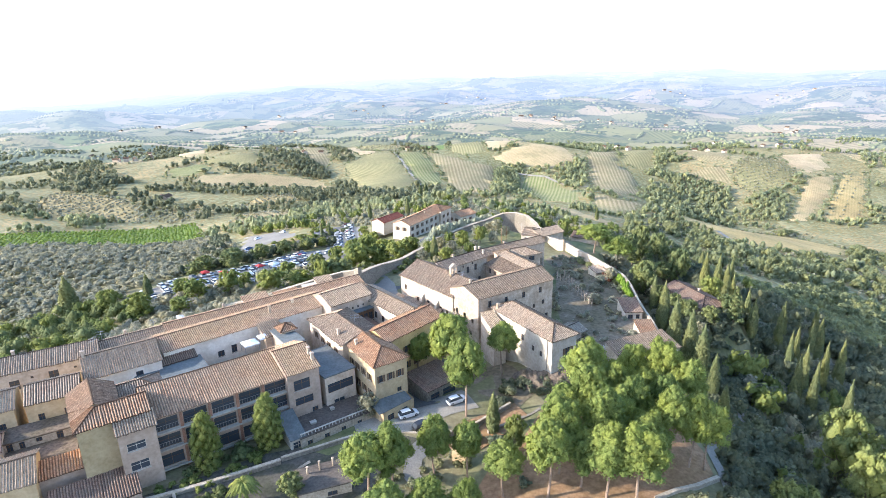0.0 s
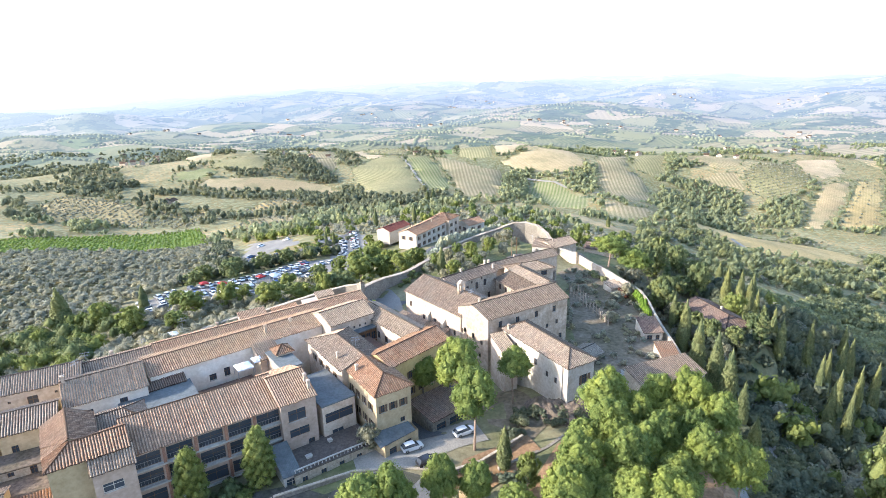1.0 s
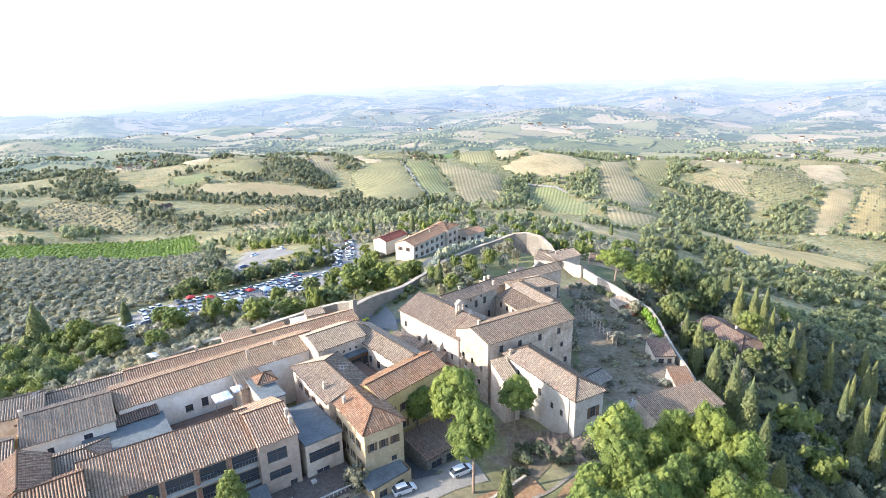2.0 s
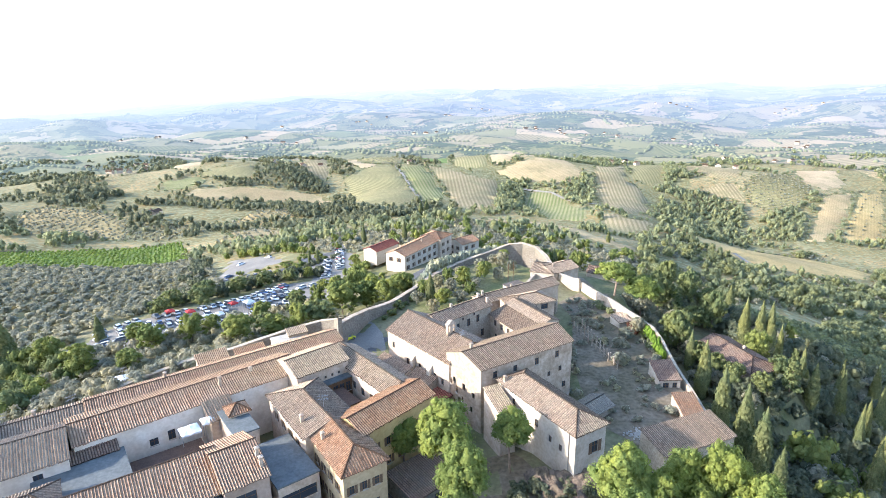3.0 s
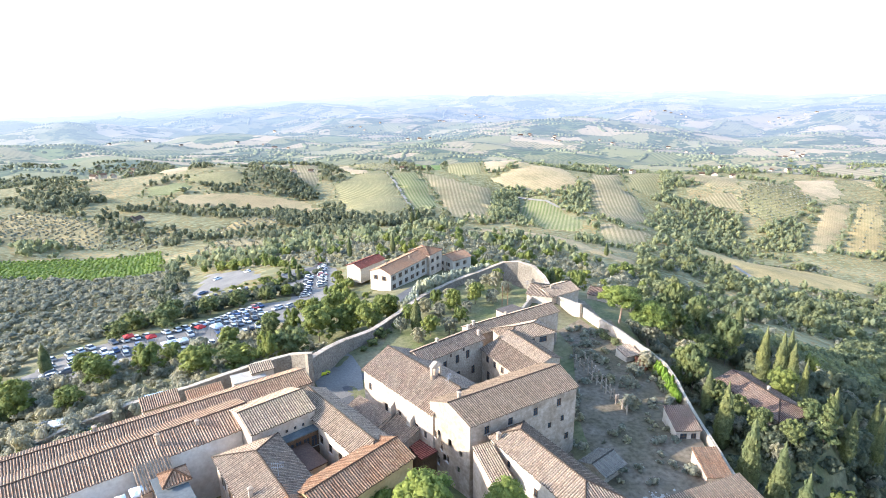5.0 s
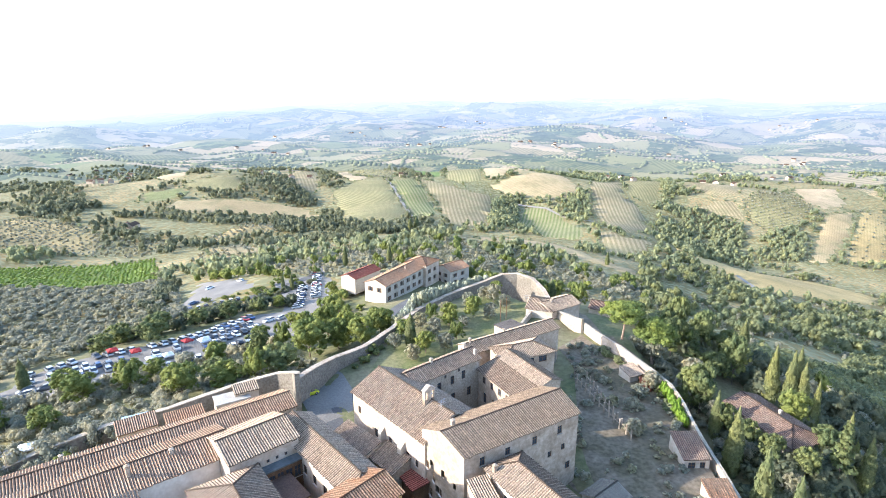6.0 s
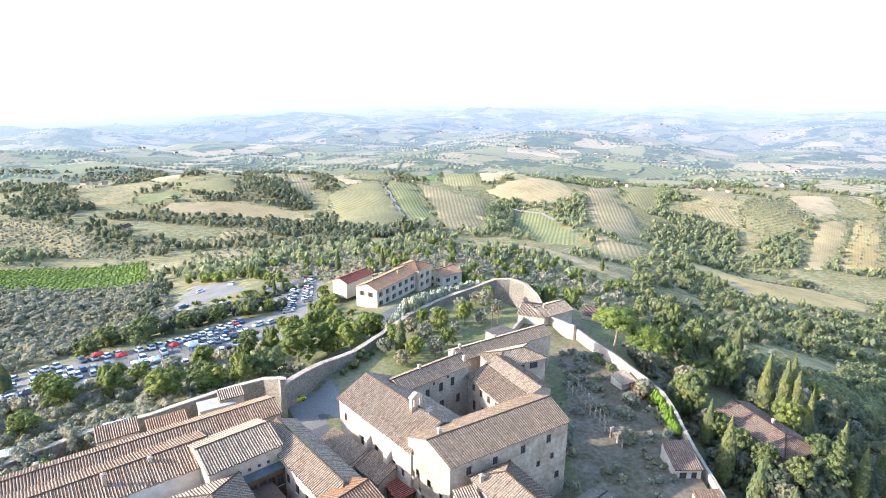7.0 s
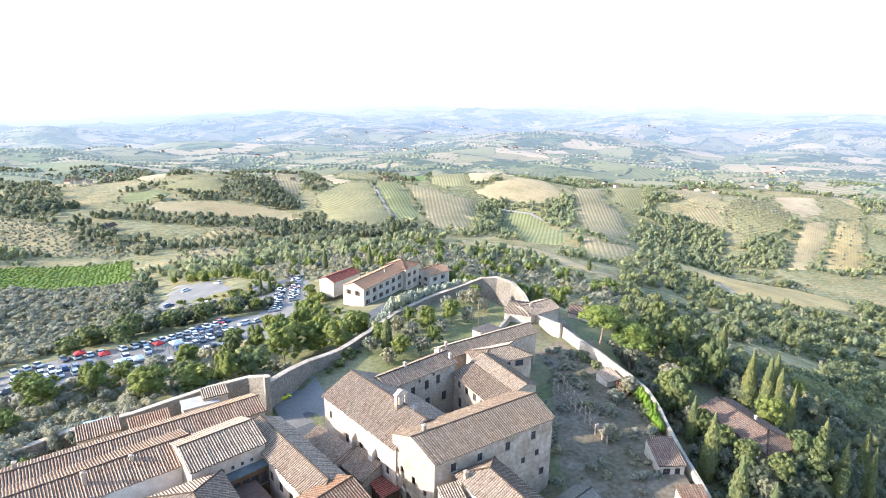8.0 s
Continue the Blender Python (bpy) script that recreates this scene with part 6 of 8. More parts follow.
pts = scatter([(-62, 300), (-20, 280), (40, 250), (95, 300), (110, 350), (70, 400), (20, 430), (-60, 410), (-110, 345)], 6.2, np.random.default_rng(13), 0.3, 35)
for poly in STRIPS:
    pts = pts[~in_poly(pts[:, 0], pts[:, 1], poly)]
spread("olive_grove", "rows of silvery olive trees on the ridge", "olive grove", pts, (2.4, 4.6), 0.62, LEAF_OLIVE, 46, 0.23, 24, 3)
pts = pts[np.random.default_rng(33).uniform(size=len(pts)) < 0.10] + 2.5
spread("trees", "taller green trees among the ridge olives", "trees", pts, (5, 9), 0.45, LEAF_GREEN, 160, 0.13, 34)
grove = [(-108, 206), (-96, 232), (-100, 262), (-118, 300), (-140, 330), (-158, 368), (-190, 344), (-245, 332), (-305, 302), (-262, 250), (-200, 170), (-160, 150), (-118, 176)]
pts = scatter(grove, 4.7, np.random.default_rng(14), 0.34, 28)
spread("olive_grove", "wide grove of silvery olive trees in rows", "olive grove", pts, (2.8, 4.6), 0.70, LEAF_OLIVE, 48, 0.22, 25, 3)
pts = scatter([(-150, 118), (-92, 124), (-72, 136), (-66, 146), (-40, 164), (-30, 172), (-28, 188), (-46, 208), (-62, 192), (-84, 172), (-98, 160), (-125, 158)], 4.6, np.random.default_rng(15), 0.4)
spread("shrubs", "tangle of olives and shrubs below the town wall", "shrubs", pts, (2.6, 5.0), 0.62, LEAF_OLIVE, 360, 0.078, 26)
pts = scatter([(-150, 130), (-125, 125), (-95, 128), (-92, 165), (-118, 176), (-150, 165)], 6.2, np.random.default_rng(16), 0.4)
spread("trees", "dark green trees beyond the back range", "trees", pts[::2], (6, 10), 0.5, LEAF_DARK, 620, 0.06, 27)
spread("trees", "fresh green trees beyond the back range", "trees", pts[1::2], (5, 9), 0.5, LEAF_GREEN, 620, 0.06, 36)
pts = scatter([(56, 98), (56, 140), (61, 147), (74, 144), (86, 150), (92, 140), (80, 120), (66, 104)], 2.5, np.random.default_rng(37), 0.45)
spread("undergrowth", "bushes and brambles on the slope below the garden wall", "undergrowth", pts, (1.6, 4.8), 0.55, LEAF_WOOD, 130, 0.13, 37)
pts = scatter([(50.5, 93), (49.5, 82), (47.5, 79), (37, 72), (38, 62), (56, 64), (64, 84), (66, 104), (58, 100)], 2.2, np.random.default_rng(39), 0.45)
spread("undergrowth", "dense dark trees below the pine terrace", "undergrowth", pts, (2.2, 5.5), 0.55, LEAF_WOOD, 190, 0.11, 39)
pts = scatter([(57, 148), (57, 200), (66, 200), (70, 182), (64, 172), (62, 150)], 3.2, np.random.default_rng(38), 0.45)
spread("undergrowth", "grey-green bushes along the lane outside the garden wall", "undergrowth", pts, (1.2, 4.0), 0.62, LEAF_OLIVE, 150, 0.13, 38)
pts = scatter([(-40, 215), (-12, 212), (-22, 236), (-40, 250)], 6.0, np.random.default_rng(17), 0.4)
spread("shrubs", "green shrubs beside the car park road", "shrubs", pts, (3, 5), 0.6, LEAF_GREEN, 170, 0.12, 28)
pts = np.concatenate([scatter(p, 5.8, np.random.default_rng(18 + i)) for i, p in enumerate((
    [(-110, 500), (-70, 530), (6, 560), (8, 430), (-33, 413)],
    [(65, 770), (102, 781), (92, 741), (72, 629), (46, 602)],
    [(128, 753), (177, 791), (180, 759), (163, 673), (145, 642), (132, 723)],
    [(310, 877), (322, 840), (352, 802), (317, 773), (321, 756), (359, 730), (346, 689), (318, 654), (221, 543), (229, 633), (256, 728), (256, 766), (284, 785)],
    [(366, 701), (431, 724), (454, 744), (420, 694), (373, 627), (325, 630)],
    [(-323, 439), (-302, 454), (-273, 429), (-268, 394), (-284, 387)],
    [(-332, 579), (-318, 625), (-260, 588), (-236, 534), (-272, 526), (-303, 538)],
    [(-420, 640), (-395, 660), (-345, 645), (-393, 605)],
    [(-252, 775), (-226, 830), (-147, 712), (-142, 692), (-178, 702), (-230, 749)],
    [(-188, 667), (-143, 632), (-120, 536), (-151, 556)],
    [(-138, 629), (-79, 565), (-74, 530), (-118, 549)],
    [(-240, 523), (-231, 535), (-194, 453), (-209, 460)],
    [(-150, 335), (-125, 345), (-70, 352), (-62, 372), (-110, 372)]))])
val = np.array([noise.noise((x / 45, y / 45, 7.7)) for x, y in pts])
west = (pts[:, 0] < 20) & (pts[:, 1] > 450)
spread("valley_woods", "oak woods and tree belts in the western valleys, leaf colour shade-darkened", "woods", pts[(val > -0.2) & west], (4, 12), 0.42, LEAF_OAK_SHADED, 30, 0.27, 29, 2, (3, 5))
spread("valley_woods", "haze-paled woods in the eastern valleys", "woods", pts[(val > -0.2) & ~west], (4, 12), 0.42, LEAF_FAR, 30, 0.27, 29, 2, (3, 5))
box = scatter([(-800, 360), (800, 360), (900, 1080), (-900, 1080)], 8.0, np.random.default_rng(31), 0.5)
box = box[np.abs(box[:, 0]) < box[:, 1] * 0.80]
val = np.array([1.2 * noise.noise((x / 85, y / 60, 1.7)) + 0.45 * noise.noise((x / 22, y / 20, 4.1)) for x, y in box])
free = np.ones(len(box), bool)
for poly in FIELDS:
    free &= ~in_poly(box[:, 0], box[:, 1], poly)
box = box[(val > np.where(box[:, 0] < -20, 0.02, np.where(box[:, 1] < 660, 0.02, 0.20))) & free]
# bushes along the borders of the fields
g1 = np.random.default_rng(45)
rim = []
for poly in FIELDS:
    for (x0, y0), (x1, y1) in zip(poly, poly[1:] + poly[:1]):
        n = int(math.hypot(x1 - x0, y1 - y0) / 6.0)
        rim += [(x0 + (x1 - x0) * i / n + g1.normal() * 1.5, y0 + (y1 - y0) * i / n + g1.normal() * 1.5) for i in range(n) if noise.noise((x0 + i * 0.35, y0 * 0.1, 0.2)) > -0.05]
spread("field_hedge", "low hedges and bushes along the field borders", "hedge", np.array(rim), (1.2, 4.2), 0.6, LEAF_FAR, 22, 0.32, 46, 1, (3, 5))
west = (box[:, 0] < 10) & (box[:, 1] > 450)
spread("hill_trees", "groves and single oaks between the western fields, leaf colour shade-darkened", "trees", box[west], (3, 11), 0.48, LEAF_OAK_SHADED, 18, 0.33, 33, 1, (3, 5))
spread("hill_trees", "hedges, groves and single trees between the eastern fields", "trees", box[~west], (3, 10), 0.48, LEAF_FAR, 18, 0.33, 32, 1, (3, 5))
# the near vineyard: every row of vines stands up from the ground
vines = [(-345, 344), (-277, 379), (-251, 402), (-224, 421), (-202, 441), (-163, 373), (-190, 348), (-245, 337), (-305, 306)]
ca, sa = math.cos(radians(26)), math.sin(radians(26))
u, v = np.meshgrid(np.arange(-450, 100, 2.4), np.arange(300, 620, 3.4))
u = u + np.random.default_rng(48).uniform(-0.7, 0.7, u.shape)
vx, vy = u * ca - v * sa + 60, u * sa + v * ca
k = in_poly(vx, vy, vines) & (np.abs(vx) < vy * 0.86)
spread("vine_rows", "rows of lush green vines", "vine rows", np.stack([vx[k], vy[k]], 1), (1.4, 2.0), 0.8, LEAF_PALE, 14, 0.34, 47, 0, (3, 5))
# rows of olives that stand on the fields themselves
dots = np.concatenate([scatter(p, st, np.random.default_rng(70 + i), 0.22, tn) for i, (p, st, tn) in enumerate((
    ([(-161, 1078), (-102, 1075), (-85, 1042), (-73, 855), (-99, 856)], 9.0, 30),
    ([(-197, 516), (-188, 572), (-161, 590), (-146, 556), (-168, 531), (-179, 493)], 6.0, 35),
    ([(387, 791), (433, 835), (467, 831), (470, 772), (430, 728), (382, 708), (372, 735), (378, 764)], 6.5, 20),
    ([(531, 779), (580, 794), (471, 635), (415, 627), (445, 669), (477, 706)], 12.0, 50),
    ([(-386, 522), (-399, 581), (-334, 563), (-282, 520), (-250, 450), (-293, 453), (-332, 450)], 6.0, 10),
    ([(-250, 448), (-215, 452), (-200, 480), (-236, 520), (-275, 515)], 6.5, 10),
    ([(-165, 400), (-110, 385), (-60, 395), (-75, 425), (-120, 470), (-170, 470)], 7.5, 25)))])
spread("olive_rows", "dotted rows of small olives on the hill fields", "olive rows", dots, (2.2, 3.8), 0.6, LEAF_OLIVE, 17, 0.34, 35, 1, (3, 5))


# ---- walls, lanes and the car park ----
def ribbon(name, label, line, width, material, lift=0.12, category="road", step=3.0):
    """A lane laid on the ground along a line."""
    pts = []
    for (x0, y0), (x1, y1) in zip(line, line[1:]):
        n = max(1, int(math.hypot(x1 - x0, y1 - y0) / step))
        pts += [(x0 + (x1 - x0) * i / n, y0 + (y1 - y0) * i / n) for i in range(n)]
    pts.append(line[-1])
    p = np.array(pts, float)
    d = np.gradient(p, axis=0)
    d /= np.linalg.norm(d, axis=1)[:, None] + 1e-9
    nrm = np.stack([-d[:, 1], d[:, 0]], 1)
    w = np.linspace(-0.5, 0.5, 5) * width
    xs, ys = p[:, 0][:, None] + nrm[:, 0][:, None] * w, p[:, 1][:, None] + nrm[:, 1][:, None] * w
    return sheet(name, xs, ys, land(xs, ys) + lift, material, label, category)


def stone_wall(name, label, line, thick, material, cap=None, category="wall"):
    """A free-standing wall along (x, y, top) points, down into the ground, with a capping course."""
    root = new(name)
    tagged(root, label, category, kind="structure")
    s, c = Soup(), Soup()
    pts = []
    for (x0, y0, z0), (x1, y1, z1) in zip(line, line[1:]):
        n = max(1, int(math.hypot(x1 - x0, y1 - y0) / 3.0))
        pts += [(x0 + (x1 - x0) * i / n, y0 + (y1 - y0) * i / n, z0 + (z1 - z0) * i / n) for i in range(n)]
    pts.append(line[-1])
    p = np.array(pts, float)
    d = np.gradient(p[:, :2], axis=0)
    d /= np.linalg.norm(d, axis=1)[:, None] + 1e-9
    nrm = np.stack([-d[:, 1], d[:, 0]], 1)
    rng = random.Random(3)
    sec = []
    for (x, y, z), (nx, ny) in zip(p, nrm):
        z += rng.uniform(-0.06, 0.06)
        g = min(float(land(x + nx * k, y + ny * k)) for k in (-thick, thick)) - 0.8
        h = thick / 2
        sec.append(((x - nx * h, y - ny * h), (x + nx * h, y + ny * h), z, g))
    for (a0, b0, z0, g0_), (a1, b1, z1, g1) in zip(sec, sec[1:]):
        s.quad((*a0, g0_), (*a1, g1), (*a1, z1), (*a0, z0))
        s.quad((*b1, g1), (*b0, g0_), (*b0, z0), (*b1, z1))
        s.quad((*a0, z0), (*a1, z1), (*b1, z1), (*b0, z0))
    for a, b, z, g in (sec[0], sec[-1]):
        s.quad((*a, g), (*b, g), (*b, z), (*a, z))
    part("masonry", s.mesh("masonry", material), root)
    if cap is not None:
        for (a0, b0, z0, _), (a1, b1, z1, _) in zip(sec, sec[1:]):
            grow = lambda a, b, k: (a[0] + (a[0] - b[0]) * k, a[1] + (a[1] - b[1]) * k)
            A0, B0, A1, B1 = grow(a0, b0, 0.08), grow(b0, a0, 0.08), grow(a1, b1, 0.08), grow(b1, a1, 0.08)
            zz0, zz1 = z0 + 0.18, z1 + 0.18
            c.quad((*A0, zz0), (*A1, zz1), (*B1, zz1), (*B0, zz0))
            c.quad((*A0, z0 - 0.02), (*A1, z1 - 0.02), (*A1, zz1), (*A0, zz0))
            c.quad((*B1, z1 - 0.02), (*B0, z0 - 0.02), (*B0, zz0), (*B1, zz1))
        part("coping", c.mesh("coping", cap), root, "pale coping course")
    return root


stone_wall("wall_town_north", "curving medieval town wall of brown stone", ((-27.5, 161, 2.2), (-25, 168, 1.4), (-22, 174.5, 0.4), (-16.2, 183, -0.8), (-10.7, 196, -1.8), (-4.3, 211, -2.2), (5.6, 224, -2.0), (16.7, 232.5, -0.8), (23, 235.5, 0.6), (28, 235, 1.0), (32.5, 231, 0.6), (35, 224, -0.6), (35.5, 216, -1.2)), 1.15, STONE_DARK, TAN_WALL)
stone_wall("wall_town_west", "old stone town wall behind the back range", ((-96, 126, -7.0), (-82, 134, -5.6), (-72, 143, -3.6), (-62.5, 150.2, -2.4), (-52.0, 154.0, -0.8), (-40.0, 161, 0.8), (-32, 163, 2.4), (-28, 161.4, 3.4), (-26.5, 158, 5.2), (-25.6, 155, 6.4)), 1.0, STONE_DARK, STONE)
stone_wall("wall_garden_east", "tall whitewashed garden wall in low sun", ((42.2, 198.0, -0.9), (43.7, 192.6, -0.8), (45.7, 187.6, -0.8), (47.7, 182.9, -0.8), (49.4, 177.0, -0.7), (51.3, 170.6, -0.6), (53.0, 164.0, -0.6), (53.2, 157.0, -1.2), (53.2, 153.0, -2.2), (53.0, 146.6, -2.8), (52.6, 137.9, -2.8), (52.0, 130.1, -2.7), (51.6, 122.4, -2.4)), 0.5, PLASTER, STONE)
stone_wall("wall_lane", "low stone wall along the lane", ((-30, 84.5, -3.4), (-18, 90.5, -3.3), (-10, 92, -3.6), (-2, 91, -3.8), (4, 93.5, -3.6), (12, 100, -3.0)), 0.4, STONE_DARK, STONE)
stone_wall("wall_terrace", "rough retaining wall below the loggias", ((-60, 70, -3.0), (-48, 75, -3.4), (-38, 80, -3.6), (-30, 84, -3.4)), 0.6, STONE_DARK, STONE)
stone_wall("wall_lower_terrace", "low stone wall of the lower garden terrace", ((-57, 65.5, -5.2), (-46, 70.5, -5.4), (-36, 75.5, -5.4), (-30, 79.5, -5.0), (-25, 84.5, -4.4)), 0.5, STONE_DARK, STONE)
stone_wall("wall_garden_steps", "stone parapet between the garden terraces", ((-45.5, 76.4, -3.4), (-43.4, 72.6, -4.6), (-41.6, 69.4, -5.2)), 0.4, STONE, STONE)
stone_wall("wall_stub", "broken ochre wall stub beside the pines", ((0.2, 86.6, -1.6), (2.8, 85.6, -3.2)), 0.6, YELLOW)
stone_wall("wall_enclosure", "brown stone wall across the convent garden", ((18.5, 190, -0.8), (22, 187, -0.8), (28, 183, -0.6), (31, 180, -0.2)), 0.5, STONE_DARK, STONE)
stone_wall("wall_court", "tall pale wall of the roofless gatehouse court", ((25.0, 199.4, -1.6), (29.9, 210.3, -1.4), (33.2, 211.9, -1.2), (40.6, 201.7, -1.0), (41.4, 197.5, 0.4)), 0.6, STONE, STONE)
stone_wall("wall_pine_terrace", "rough retaining wall above the lane", ((7, 92.5, -4.0), (16, 97.5, -3.8), (21, 101.5, -3.2)), 0.6, STONE_DARK)
stone_wall("wall_slope", "pale ruined wall at the edge of the pine terrace", ((33.0, 75.6, -5.0), (37.0, 77.6, -5.2), (41.3, 79.4, -5.8), (46.7, 83.2, -7.4)), 0.7, STONE)

ribbon("road_courtyard", "pale worn paving in the convent forecourt", ((-18, 92.5), (-14, 94.0), (-8, 97.5), (-2, 101.5), (4, 104)), 9.0, GRAVEL, 0.08)
ribbon("road_lane", "grey lane between the ranges and the church", ((-6, 101), (-7, 112), (-3, 122), (-10, 131), (-16, 140), (-19, 148), (-21, 158), (-17, 166)), 7.0, ASPHALT, 0.07)
ribbon("road_villa", "asphalt lane past the villas", ((-44, 236), (-30, 222), (-20, 214), (-14, 222), (-8, 236), (2, 252), (12, 262), (22, 268)), 6.0, ASPHALT, 0.1)
ribbon("path_pines", "pale gravel path bending below the pines", ((-3.6, 90.5), (-6.6, 86.6), (-7.0, 82.4), (-4.0, 78.0)), 3.0, GRAVEL, 0.16, step=1.5)
ribbon("road_east", "dirt lane outside the garden wall", ((37, 236), (45.5, 216), (47, 202), (48.2, 191), (51.5, 181), (55.2, 170), (56.6, 158), (55.4, 144)), 3.0, DIRT, 0.12)
ribbon("path_slope", "pale footpath winding down the wooded slope", ((72, 135), (68.3, 122.5), (66.3, 114.3), (62.7, 106), (55, 98), (48.6, 91.5), (48.4, 85), (47, 76)), 1.8, GRAVEL, 0.18, step=1.5)
ribbon("road_carpark", "access road through the car park", ((-112, 176), (-101, 187), (-88, 199), (-72, 216), (-58, 233), (-46, 241), (-44, 256), (-49, 278), (-55, 300), (-58, 330)), 7.0, LOT, 0.1)
lot = [(-109, 186), (-105.5, 196.5), (-91, 207.5), (-77, 218.5), (-63, 243), (-46, 246), (-40, 238), (-42, 216), (-52, 207), (-66, 200), (-78, 189), (-92, 174), (-100, 168)]
field("car_park", "asphalt car park full of cars", lot, 48, LOT, 0.16, 5.0, "car park")
FIELDS.pop()
field("villa_car_park", "worn asphalt parking beside the villas", ((-72, 291), (-60, 299), (-47, 293), (-41, 275), (-38, 247), (-46, 240), (-54, 240), (-58, 262)), 48, LOT, 0.16, 5.0, "car park")
FIELDS.pop()
field("upper_car_park", "worn pale car park above the olives", ((-106, 268), (-122, 330), (-95, 318), (-76, 290), (-90, 277)), 48, LOT, 0.3, 6.0, "car park")
FIELDS.pop()
ribbon("track_vineyard", "pale farm track between vineyards", ((-78, 840), (-60, 757), (-43, 681), (-29, 604)), 3.5, GRAVEL, 0.8)
ribbon("track_border", "pale track along the vineyard border", ((90, 755), (124, 731), (142, 685), (160, 645)), 4.0, GRAVEL, 1.0)
ribbon("track_ridge", "pale track over the northern hill", ((-199, 1060), (-260, 1000), (-330, 960), (-428, 950)), 5.0, GRAVEL, 1.0)
ribbon("track_valley", "pale track in the valley", ((198, 390), (220, 431), (238, 469), (241, 500)), 3.4, GRAVEL, 0.6)
ribbon("road_upper", "terraced lane with parked cars", ((-112, 262), (-96, 264), (-80, 268), (-69, 279), (-60, 292), (-54, 302)), 5.0, ASPHALT, 0.2)


# ---- cars ----
def paint(name, colour, metal=0.2):
    m, nt, b = mat(name, 0.28, metal)
    col = mix(nt, 0.25, colour, mix(nt, 1.0, colour, ramp(nt, noise_tex(nt, 1.5, 4, place(nt)), (0.3, (0.75, 0.75, 0.75)), (0.7, (1.1, 1.1, 1.1))), "MULTIPLY"))
    nt.links.new(col, b.inputs["Base Color"])
    b.inputs["Coat Weight"].default_value = 0.6
    return m


RUBBER, _nt, _b = mat("black tyre rubber", 0.85)
_b.inputs["Base Color"].default_value = (0.02, 0.02, 0.02, 1)
PAINTS = [(paint("white car paint", (0.72, 0.73, 0.74)), "white"), (paint("silver car paint", (0.42, 0.44, 0.46), 0.6), "silver"), (paint("grey car paint", (0.16, 0.17, 0.19), 0.5), "dark grey"), (paint("black car paint", (0.02, 0.02, 0.024)), "black"), (paint("blue car paint", (0.05, 0.09, 0.20)), "dark blue"), (paint("red car paint", (0.42, 0.03, 0.03)), "red"), (paint("yellow car paint", (0.50, 0.55, 0.04)), "lime yellow")]


def car_thing(colour, word):
    """A parked hatchback: lofted body, glasshouse, four wheels with rims, lamps."""
    root = new("car")
    tagged(root, f"parked {word} hatchback car on asphalt", "car", "parked cars")
    # sections along the car: x, half width, floor, shoulder
    body = [(-2.05, 0.70, 0.35, 0.62), (-1.98, 0.80, 0.25, 0.86), (-1.3, 0.86, 0.20, 0.92), (0.0, 0.87, 0.20, 0.93), (0.9, 0.86, 0.20, 0.88), (1.7, 0.82, 0.22, 0.76), (2.02, 0.70, 0.30, 0.62), (2.08, 0.60, 0.36, 0.52)]
    s = Soup()
    rings = [[(x, -w, lo), (x, -w * 1.02, (lo + hi) / 2), (x, -w * 0.95, hi), (x, w * 0.95, hi), (x, w * 1.02, (lo + hi) / 2), (x, w, lo)] for x, w, lo, hi in body]
    for a, b in zip(rings, rings[1:]):
        for i in range(6):
            k = (i + 1) % 6
            s.quad(a[i], b[i], b[k], a[k])
    s.quad(*rings[0]), s.quad(*rings[-1][::-1])
    roof = [(-1.55, 0.60, 1.36), (-0.6, 0.63, 1.44), (0.35, 0.60, 1.40)]
    rr = [[(x, -w, z), (x, w, z)] for x, w, z in roof]
    for a, b in zip(rr, rr[1:]):
        s.quad(a[0], b[0], b[1], a[1])
    body_ob = part("body", s.mesh("body", colour), root)
    g = Soup()
    foot = [(-1.98, 0.74, 0.87), (-0.6, 0.82, 0.93), (1.15, 0.76, 0.86)]
    ff = [[(x, -w, z), (x, w, z)] for x, w, z in foot]
    for (a, b), (c, d) in zip(zip(ff, ff[1:]), zip(rr, rr[1:])):
        g.quad(a[0], b[0], d[0], c[0])
        g.quad(b[1], a[1], c[1], d[1])
    g.quad(ff[0][1], ff[0][0], rr[0][0], rr[0][1])
    g.quad(ff[-1][0], ff[-1][1], rr[-1][1], rr[-1][0])
    part("glasshouse", g.mesh("glasshouse", GLASS), root)
    w = Soup()
    w.tube((0, -0.1, 0), (0, 0.1, 0), 0.31, 10)
    w.quad(*[(0.31 * math.cos(a * math.pi / 5), -0.1, 0.31 * math.sin(a * math.pi / 5)) for a in range(10)])
    rim = Soup()
    rim.tube((0, -0.115, 0), (0, 0.115, 0), 0.19, 8)
    rim.quad(*[(0.19 * math.cos(a * math.pi / 4), -0.115, 0.19 * math.sin(a * math.pi / 4)) for a in range(8)])
    wm, rm = w.mesh("wheel", RUBBER), rim.mesh("rim", METAL)
    for x, y in ((-1.3, -0.78), (-1.3, 0.78), (1.32, -0.78), (1.32, 0.78)):
        wh = part("wheel", wm, root, "", Matrix.Translation((x, y, 0.31)))
        part("rim", rm, wh)
    return root


cars = [car_thing(c, w) for c, w in PAINTS]
used_cars = set()
car_rng = random.Random(8)


TENTS = ((-91.5, 199.5, 40, "red"), (-84.5, 199.0, 40, "red"), (-73.0, 207.0, 50, "red"), (-77.0, 193.0, 40, "white"), (-73.6, 195.6, 40, "white"), (-75.5, 187.5, 60, "sand-coloured"))


